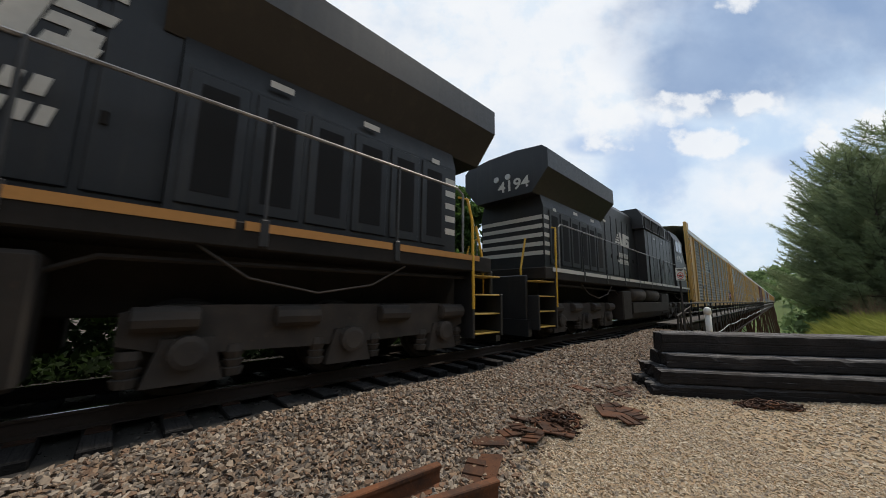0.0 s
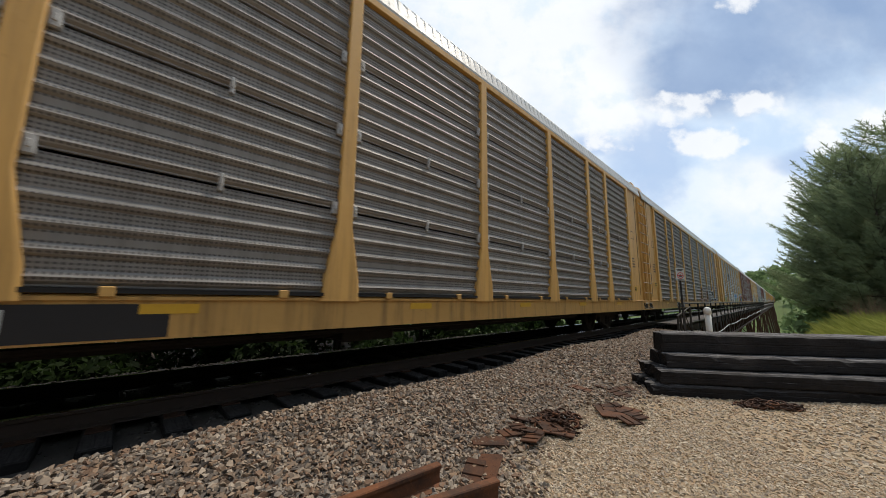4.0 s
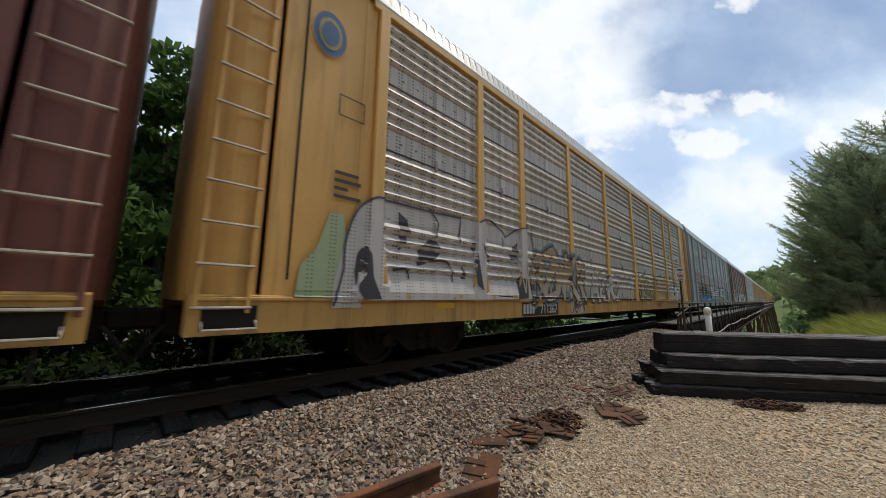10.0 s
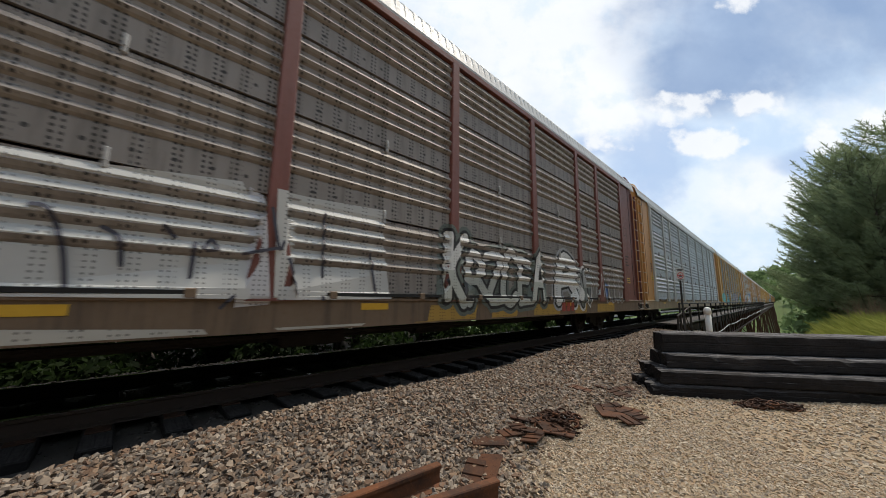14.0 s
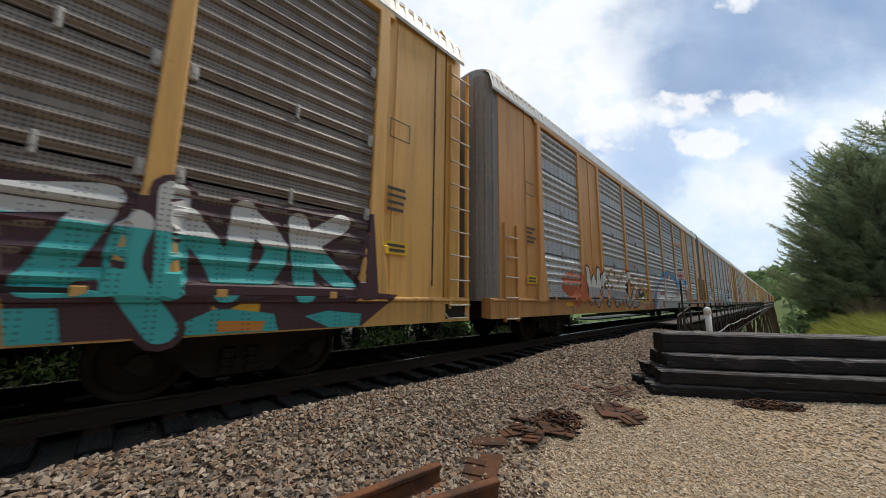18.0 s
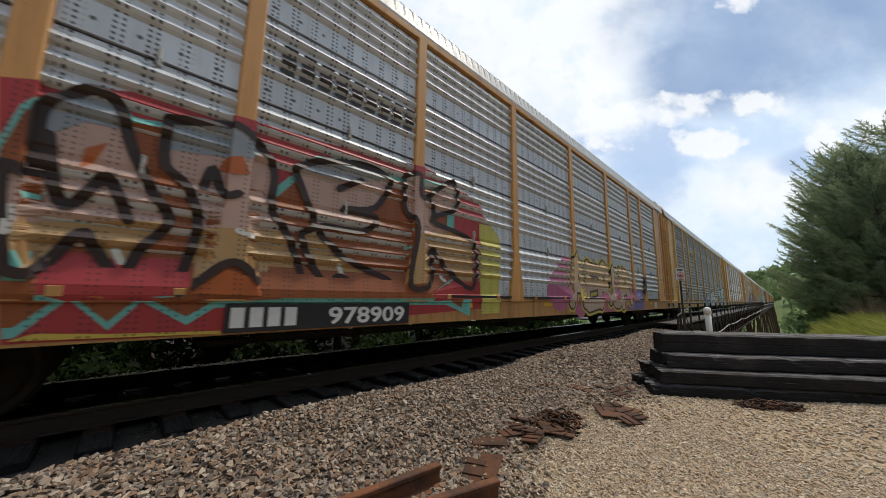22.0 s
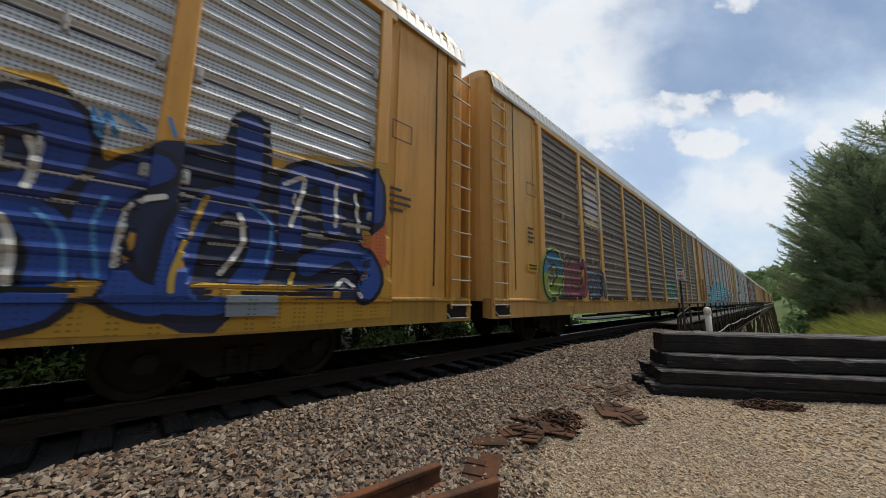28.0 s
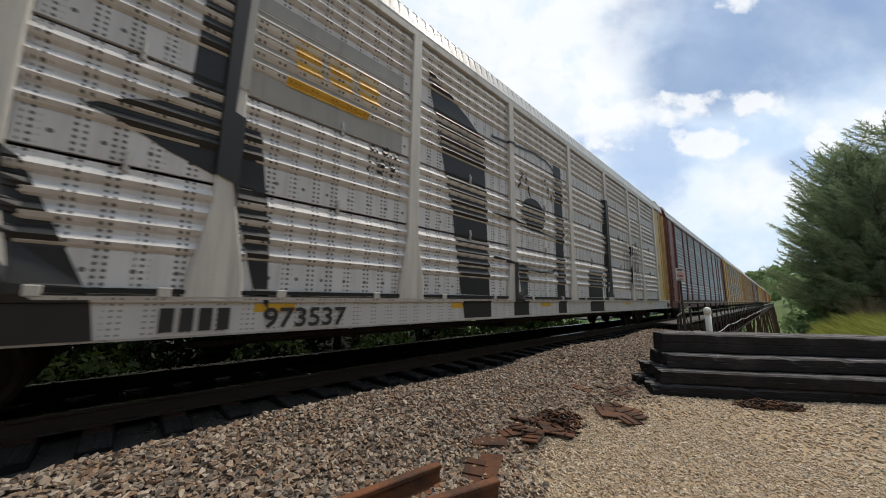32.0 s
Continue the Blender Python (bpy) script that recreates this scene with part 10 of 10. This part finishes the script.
# car 12: silver bubble letters
shape(12, [(-10.97, 0.72), (-11.08, 1), (-11.02, 1.35), (-10.8, 1.52), (-10.81, 2.03), (-10.45, 2.38), (-9.86, 2.41), (-9.03, 2.52), (-8.75, 2.07), (-8.07, 1.83), (-7.95, 0.98), (-8.22, 0.72)], (0.52, 0.52, 0.51), 0.006, "silver bubble graffiti")
chalk(12, [[(-10.97, 0.72), (-11.08, 1), (-11.02, 1.35), (-10.8, 1.52), (-10.81, 2.03), (-10.45, 2.38), (-9.86, 2.41), (-9.03, 2.52), (-8.75, 2.07), (-8.07, 1.83), (-7.95, 0.98), (-8.22, 0.72), (-10.97, 0.72)]], 0.085, BLK, "black outline of the bubble letters", 0.026)
chalk(12, [[(-10.35, 2.27), (-10.59, 1.91), (-10.4, 1.62), (-9.93, 1.58), (-9.91, 1.08)], [(-9.96, 2.35), (-10.14, 1.89), (-9.83, 1.58)], [(-9.64, 2.36), (-9.73, 1.85), (-9.01, 1.65), (-8.99, 0.72)], [(-11.01, 1.21), (-10.65, 1.44), (-10.37, 1.07)], [(-10.37, 1), (-10.51, 0.72)], [(-9.9, 0.99), (-10.17, 0.72)], [(-9.48, 0.99), (-9.68, 0.72)], [(-8.9, 2.55), (-8.95, 1.85), (-8.15, 2.04)]], 0.06, BLK, "thin sprayed lines", 0.026)
chalk(12, [[(-11.47, 1.99), (-11.27, 1.82), (-11.15, 2.12)], [(-11.32, 1.67), (-11.13, 1.91), (-10.83, 1.73)], [(-8.07, 2.21), (-8.07, 1.83), (-7.81, 2.19), (-7.6, 1.87)], [(-7.9, 1.62), (-7.45, 1.77), (-7.82, 1.41), (-7.17, 1.55)]], 0.035, (0.03, 0.025, 0.025), "thin sprayed lines", 0.026)
shape(12, [(2.41, 2.2), (2.5, 2.05), (2.6, 1.87), (2.74, 2.07), (2.95, 2.21), (3.19, 2.3), (3.44, 2.3), (3.59, 2.16), (3.66, 1.94), (3.66, 1.74), (3.92, 1.69), (4.04, 2.05), (4.13, 2.25), (4.31, 2.43), (4.8, 2.4), (5.06, 2.49), (5.34, 2.62), (5.68, 2.62), (6.11, 2.31), (6.49, 1.91), (6.79, 2.12), (6.81, 2.63), (6.96, 2.64), (7.01, 1.85), (7.34, 1.97), (7.35, 1.08), (2.56, 1.08)], (0.53, 0.53, 0.53), 0.006, "white graffiti lettering")
shape(12, [(2.55, 1.13), (3.97, 1.12), (7.35, 1.33), (7.36, 0.72), (5.59, 0.72), (4.96, 0.72), (4.28, 0.72), (3.57, 0.72), (2.61, 0.72)], (0.33, 0.45, 0.43), 0.010, "pale green lower half")
shape(12, [(3.72, 1.3), (4.01, 1.35), (4.08, 1.04), (3.81, 1.04)], (0.06, 0.045, 0.04), 0.012, "dark shading between the letters")
shape(12, [(2.7, 1.49), (2.85, 1.62), (3.0, 1.49), (2.91, 1.41), (2.79, 1.19), (2.72, 1.32)], (0.06, 0.045, 0.04), 0.012, "dark shading between the letters")
shape(12, [(4.87, 1.96), (5.05, 2.06), (5.26, 1.83), (5.32, 1.52), (5.04, 1.61), (4.77, 1.76)], (0.06, 0.045, 0.04), 0.012, "dark shading between the letters")
shape(12, [(3.13, 1.07), (3.53, 1.01), (3.58, 0.93), (3.3, 0.93)], (0.06, 0.045, 0.04), 0.012, "dark shading between the letters")
shape(12, [(3.02, 1.82), (3.16, 1.87), (3.38, 1.86), (3.42, 1.78), (3.34, 1.68), (3.19, 1.66), (3.08, 1.71)], (0.10, 0.10, 0.105), 0.012, "dark eye of the letter")
chalk(12, [[(2.41, 2.23), (2.5, 2.05), (2.62, 1.85), (2.75, 1.58)], [(2.6, 1.88), (2.74, 2.06), (2.95, 2.2), (3.19, 2.27), (3.44, 2.26), (3.59, 2.1), (3.65, 1.85), (3.55, 1.61), (3.35, 1.53), (3.1, 1.51), (2.97, 1.54)], [(2.74, 1.88), (2.82, 1.85), (2.91, 1.67), (2.97, 1.54)], [(3.02, 1.82), (3.16, 1.87), (3.38, 1.86), (3.42, 1.78), (3.34, 1.68), (3.19, 1.66), (3.08, 1.71), (3.02, 1.82)], [(2.88, 2.05), (3.02, 2.14), (3.25, 2.22), (3.25, 2.0), (3.0, 1.9)], [(3.49, 2.2), (3.35, 1.94)], [(2.75, 1.58), (2.67, 1.45), (2.73, 1.23), (2.85, 1.11), (3.01, 1.06)], [(2.86, 1.43), (3.1, 1.5), (3.4, 1.48), (3.68, 1.4), (3.71, 1.17), (3.09, 1.15), (2.95, 1.34), (2.86, 1.43)], [(3.19, 1.16), (3.19, 1.4), (3.28, 1.39)], [(3.68, 1.4), (3.9, 1.37), (3.96, 1.66), (3.77, 1.77)], [(4.1, 1.1), (4.09, 1.55), (4.17, 1.88), (4.37, 2.25), (4.63, 2.35), (4.81, 2.32), (4.52, 1.97), (4.42, 1.72), (4.44, 1.46), (4.77, 1.41), (4.82, 1.1)], [(4.1, 2.06), (4.31, 2.42), (4.81, 2.4)], [(4.14, 1.4), (4.2, 1.69), (4.44, 2.21)], [(4.14, 1.4), (4.41, 1.4)], [(4.87, 1.92), (5.09, 2.07), (5.35, 1.76), (5.65, 1.39), (5.7, 1.07)], [(5.06, 2.26), (5.32, 2.59), (5.68, 2.61), (6.11, 2.29), (6.52, 1.88)], [(5.27, 2.34), (5.67, 1.59), (6.12, 1.54), (6.83, 1.5)], [(5.73, 1.27), (5.91, 1.49), (6.69, 1.44), (7.28, 1.06)], [(6.82, 2.61), (6.9, 1.82), (6.53, 1.89)], [(5.13, 1.47), (5.5, 1.48)]], 0.075, BLK, "black outlines of the letters", 0.026)
chalk(12, [[(2.57, 1.1), (2.65, 0.97), (2.76, 0.9), (3.11, 0.92), (3.14, 0.85), (3.02, 0.76)], [(3.25, 0.91), (3.28, 0.72)], [(3.32, 0.91), (3.35, 0.72)], [(3.98, 1.01), (4.23, 0.72)], [(4.19, 1.01), (4.74, 0.87), (4.51, 0.72)], [(5.33, 1.0), (5.38, 0.78), (6.0, 0.79), (6.04, 0.99)], [(6.58, 0.99), (6.53, 0.73), (7.29, 0.77)], [(3.6, 1.12), (3.82, 0.9), (3.88, 0.72)]], 0.07, BLK, "black outlines on the sill", 0.026)
# car 18: cyan letters
shape(18, [(-10.75, 2), (-10.32, 2.27), (-9.5, 2.3), (-8.89, 2.51), (-8.93, 1.8), (-10.69, 1.59)], (0.32, 0.25, 0.34), 0.003, "pale violet overspray")
shape(18, [(-10.4, 1.72), (-8.29, 1.87), (-8.13, 0.72), (-10.29, 0.72)], (0.09, 0.44, 0.54), 0.005, "cyan sprayed base")
shape(18, [(-10.36, 1.64), (-8.9, 1.62), (-9.13, 1.04), (-9.46, 1.04), (-9.38, 1.4), (-10.04, 1.47), (-10.21, 1.07), (-10.23, 0.72), (-10.64, 0.72), (-10.6, 1.07), (-10.45, 1.66)], (0.014, 0.014, 0.016), 0.01, "black angular stroke")
shape(18, [(-10.16, 1.28), (-9.44, 1.31), (-9.52, 0.72), (-10.17, 0.72)], (0.42, 0.29, 0.28), 0.009)
shape(18, [(-8.13, 0.99), (-7.92, 1.7), (-8.56, 2.23), (-8.03, 2.2), (-7.85, 2.72), (-7.44, 2.51), (-6.58, 2.84), (-5.81, 2.65), (-5.59, 2.14), (-6.19, 1.71), (-5.88, 0.97), (-6.63, 0.75), (-8.2, 0.72)], (0.09, 0.44, 0.54), 0.01, "cyan graffiti letter")
shape(18, [(-5.66, 2.13), (-5.18, 2.53), (-3.28, 2.9), (-3.18, 2.06), (-2.9, 1.27), (-5, 1.1), (-5.64, 0.97)], (0.09, 0.44, 0.54), 0.01, "cyan graffiti letter")
shape(18, [(-2.33, 2.65), (-1.16, 2.97), (0.04, 2.31), (0.24, 1.22), (-2.71, 1.19)], (0.09, 0.44, 0.54), 0.01, "cyan graffiti letter")
shape(18, [(-8.13, 0.94), (0.21, 1.09), (-0.28, 0.72), (-8.13, 0.72)], (0.09, 0.44, 0.54), 0.006)
chalk(18, [[(-8.13, 0.99), (-7.92, 1.7), (-8.56, 2.23), (-8.03, 2.2), (-7.85, 2.72), (-7.44, 2.51), (-6.58, 2.84), (-5.81, 2.65), (-5.59, 2.14), (-6.19, 1.71), (-5.88, 0.97), (-6.63, 0.75), (-8.2, 0.72), (-8.13, 0.99)], [(-5.66, 2.13), (-5.18, 2.53), (-3.28, 2.9), (-3.18, 2.06), (-2.9, 1.27), (-5, 1.1), (-5.64, 0.97), (-5.66, 2.13)], [(-2.33, 2.65), (-1.16, 2.97), (0.04, 2.31), (0.24, 1.22), (-2.71, 1.19), (-2.33, 2.65)]], 0.07, BLK, "black outline of the letters", 0.026)
chalk(18, [[(-6.95, 2.18), (-7.03, 1.65)], [(-7.92, 1.39), (-7.61, 0.93)], [(-6.3, 1.58), (-6.09, 1.22)], [(-4.02, 2.3), (-4.38, 1.68)]], 0.1, (0.42, 0.26, 0.16), "thin sprayed lines", 0.026)
chalk(18, [[(-11.38, 1.17), (-11.07, 1.16), (-10.75, 1.15)], [(-11.07, 1.48), (-11.05, 1.13), (-11.04, 0.88)]], 0.045, (0.55, 0.56, 0.56), "white sprayed star", 0.026)
shape(18, [(-11.22, 0.89), (-10.74, 0.9), (-10.77, 0.72), (-11.3, 0.72)], (0.30, 0.23, 0.31), 0.004)
shape(18, [(2.81, 2.33), (3.11, 2.54), (3.66, 2.77), (3.98, 2.34), (4, 2.12), (4.12, 1.62), (4.37, 0.98), (4.07, 0.98), (3.97, 1.22), (3.44, 1.39), (2.97, 1.1)], (0.09, 0.44, 0.54), 0.012, "cyan graffiti letter")
shape(18, [(4.29, 1.52), (6.36, 1.57), (6.22, 0.72), (5.09, 0.72), (4.75, 1.07), (4.36, 1.35)], (0.36, 0.29, 0.37), 0.008, "lilac sprayed panel")
shape(18, [(4.25, 1.58), (6.3, 1.69), (6.4, 1.16), (6.13, 0.72), (6.13, 1.45), (4.84, 1.4), (4.39, 1.31), (4.78, 1.07), (4.64, 1.07), (4.31, 1.29)], (0.014, 0.014, 0.016), 0.012, "black angular stroke")
shape(18, [(4.27, 1.76), (6.47, 1.83), (6.52, 0.72), (6.4, 0.72), (6.35, 1.69), (4.28, 1.61)], (0.05, 0.33, 0.36), 0.014)
chalk(18, [[(2.85, 2.37), (3.11, 2.55), (3.64, 2.78), (3.99, 2.35), (3.78, 1.84)], [(4.23, 1.9), (4.21, 1.63), (4.39, 1.3), (4.81, 1.04)], [(4.12, 1.56), (4.39, 0.98)]], 0.06, BLK, "black outlines", 0.026)
chalk(18, [[(2.94, 1.73), (3.02, 1.9), (3.17, 1.84), (3.42, 1.85), (3.63, 2.11)], [(3.4, 1.67), (3.44, 1.49), (3.6, 1.45)], [(4, 2.12), (3.77, 1.9), (3.75, 1.42)], [(3.9, 1.43), (4.01, 1.22), (4.14, 1.01)], [(3.01, 1.18), (3.26, 1.35), (3.43, 1.41)], [(3.07, 1.06), (3.16, 0.89)], [(3.73, 0.92), (3.73, 0.72)], [(3.78, 0.91), (3.94, 0.72)]], 0.14, (0.014, 0.014, 0.016), "black shading", 0.026)
chalk(18, [[(3.14, 1.81), (3.38, 1.84)], [(3.77, 1.76), (3.79, 1.42)], [(3.08, 1.23), (3.26, 1.31)], [(3.81, 0.84), (3.87, 0.72)]], 0.12, (0.42, 0.26, 0.16), "tan fill", 0.026)
chalk(18, [[(3.02, 3.04), (3.16, 3.17), (3.33, 3.19), (3.18, 3.02), (3.03, 3.02)]], 0.07, BLK, "black sprayed ring", 0.026)
shape(18, [(2.97, 1.08), (4.96, 1.04), (5.09, 0.72), (3.02, 0.72)], (0.09, 0.40, 0.46), 0.005, "cyan sill")
fat_strokes(18, [[(7.43, 2.09), (7.79, 1.33)], [(7.5, 2.05), (8, 2.01)], [(7.64, 1.72), (8.08, 1.81)], [(8.01, 1.75), (8.08, 1.39), (8.32, 1.83)], [(8.72, 2), (8.44, 1.82), (8.68, 1.66), (8.44, 1.41)], [(7.66, 0.84), (8.32, 0.93)]], 0.06, (0.35, 0.52, 0.48), (0.30, 0.48, 0.46), BLK, 1.68, "pale green tag with a black edge")
# car 7: turquoise and white letters edged in black
fat_strokes(7, [[(8.26, 2.23), (8.59, 1.68), (8.62, 0.9)], [(8.95, 2.47), (8.67, 1.69)], [(8.13, 1.24), (8.33, 1.47), (8.42, 1.22)], [(9.22, 2.34), (9.1, 1.69), (9.02, 1.07)], [(9.1, 1.68), (9.55, 1.82)]], 0.16, (0.05, 0.38, 0.40), (0.04, 0.30, 0.34), (0.012, 0.010, 0.012), 1.71, "turquoise graffiti strokes edged in black")
fat_strokes(7, [[(9.45, 2.33), (9.73, 2.21), (10.38, 2.22)], [(9.86, 2.04), (9.81, 1.17)], [(10.27, 1.84), (10.15, 1.18), (10.44, 1.23)], [(10.57, 2.13), (10.57, 1.15)], [(9.41, 1.17), (9.7, 1.28)]], 0.1, (0.52, 0.52, 0.50), (0.46, 0.45, 0.42), (0.012, 0.010, 0.012), 1.81, "white graffiti strokes edged in black")
shape(7, [(8.3, 1.04), (8.68, 1.04), (8.62, 0.74), (8.35, 0.72)], (0.04, 0.30, 0.34), 0.01)
# car 11: pale letters with red edges
shape(11, [(-0.79, 1.0), (-0.54, 1.28), (-0.25, 1.6), (0.15, 1.95), (1.14, 2.42), (1.46, 2.56), (2.69, 2.72), (3.1, 2.6), (4.12, 2.5), (5.15, 2.65), (6.13, 2.63), (7.48, 2.28), (7.6, 1.61), (3.64, 1.57), (1.61, 1.95), (0.09, 1.46), (-0.3, 1.07), (-0.42, 0.72), (-0.76, 0.72)], (0.07, 0.28, 0.52), 0.003, "light blue graffiti halo")
shape(11, [(-0.45, 0.72), (-0.37, 0.86), (-0.22, 1.29), (0.09, 1.73), (0.54, 1.95), (1.15, 2.12), (1.31, 2.31), (1.53, 2.36), (1.74, 2.17), (1.92, 1.87), (2.05, 2.22), (2.28, 2.41), (2.38, 2.07), (2.5, 2.41), (2.69, 2.56), (2.98, 2.46), (3.17, 2.25), (3.55, 2.3), (3.67, 2.0), (4.15, 2.11), (4.35, 1.29), (4.83, 1.91), (5.31, 2.38), (5.92, 2.45), (6.07, 2.01), (7.46, 2.11), (7.54, 1.11), (7.28, 0.72), (1.91, 0.72)], (0.50, 0.50, 0.50), 0.007, "pale grey graffiti letters")
shape(11, [(0.46, 1.47), (1.11, 1.57), (1.38, 1.38), (1.1, 0.99), (1.09, 0.73), (0.82, 0.84), (0.95, 1.34), (0.57, 1.36)], (0.36, 0.05, 0.04), 0.012, "dark red shading")
shape(11, [(0.59, 1.36), (0.95, 1.41), (0.96, 1.08), (0.54, 1.09)], (0.06, 0.26, 0.48), 0.016, "blue eye of the letter")
chalk(11, [[(-0.41, 0.72), (-0.4, 0.86), (-0.22, 1.32), (0.12, 1.74), (0.65, 1.98), (1.15, 2.11), (1.33, 2.33), (1.6, 2.3), (1.77, 1.97), (1.94, 1.74), (2.01, 2.1), (2.27, 2.41)], [(2.38, 2.1), (2.52, 2.43), (2.78, 2.57), (3.02, 2.35), (3.12, 1.95)], [(3.25, 2.26), (3.55, 2.12), (3.68, 1.45)], [(4.42, 1.29), (4.77, 1.77), (5.51, 1.5)], [(0.12, 0.84), (0.18, 0.72)], [(0.3, 0.88), (0.33, 0.72)]], 0.06, (0.40, 0.06, 0.06), "red edges of the letters", 0.02)
chalk(11, [[(2.96, 2.34), (3.08, 1.77), (3.0, 1.26)], [(1.51, 0.72), (1.7, 0.8), (1.62, 1.22), (1.3, 1.31), (1.15, 1.08)], [(1.91, 0.72), (1.99, 0.93)], [(2.76, 0.72), (2.89, 0.92)]], 0.05, (0.62, 0.62, 0.62), "white shine lines", 0.024)
# car 11: yellow, black and white patchwork
shape(11, [(-3.04, 1.84), (-2.73, 1.99), (-2.23, 2.01), (-1.66, 1.9), (-1.65, 1.41), (-1.95, 1.27), (-1.85, 1.06), (-2.93, 1)], (0.52, 0.38, 0.04), 0.004, "yellow graffiti ground")
shape(11, [(-3, 1.51), (-2.81, 1.65), (-2.6, 1.36), (-2.36, 1.57), (-2.09, 1.27), (-2.16, 1.06), (-2.53, 1.08), (-2.81, 1.27), (-2.96, 1.18)], (0.015, 0.014, 0.014), 0.008, "black graffiti shapes")
shape(11, [(-2.51, 1.97), (-2.28, 1.96), (-2.33, 1.7), (-2.52, 1.75)], (0.015, 0.014, 0.014), 0.008)
chalk(11, [[(-2.93, 1.76), (-2.64, 1.72), (-2.47, 1.91)], [(-2.38, 1.72), (-1.99, 1.62)], [(-2.78, 1.41), (-2.52, 1.48)], [(-2.2, 1.73), (-1.88, 1.83)], [(-2.63, 1.17), (-2.35, 1.21)]], 0.12, (0.55, 0.55, 0.54), "white strokes", 0.026)
chalk(11, [[(-2.63, 1.61), (-2.43, 1.54)], [(-1.97, 1.43), (-1.72, 1.57)], [(-2.95, 1.95), (-2.82, 1.94)]], 0.08, (0.46, 0.05, 0.03), "red strokes", 0.026)
chalk(11, [[(-2.87, 0.94), (-2.45, 0.95), (-2.13, 0.77), (-1.56, 0.9)], [(-2.07, 0.89), (-1.77, 0.74)]], 0.05, (0.46, 0.10, 0.03), "red strokes", 0.026)


def motions():
    """The train rolls past at one speed; its wheels turn while they are near."""
    for ob, y0, turn, wheels in VEHICLES:
        walk(ob, [(t, pose(TRACK_X, y0 - SPEED * t, 0, 0, 0, turn)) for t in (0.0, 16.0, 32.0)])
        for w, a, r in wheels:
            near = (y0 + a) / SPEED
            f0, f1 = max(0, int((near - 2.2) * FPS)), min(32 * FPS, int((near + 0.5) * FPS))
            if f1 <= f0:
                continue
            loc = w.matrix_basis.translation.copy()
            rows = []
            for f in sorted({0, *range(f0, f1 + 1), 32 * FPS}):
                ang = -SPEED / r * (min(max(f, f0), f1) - f0) / FPS
                rows.append((f / FPS, Matrix.Translation(loc) @ Matrix.Rotation(-ang, 4, "X")))
            walk(w, rows)


motions()
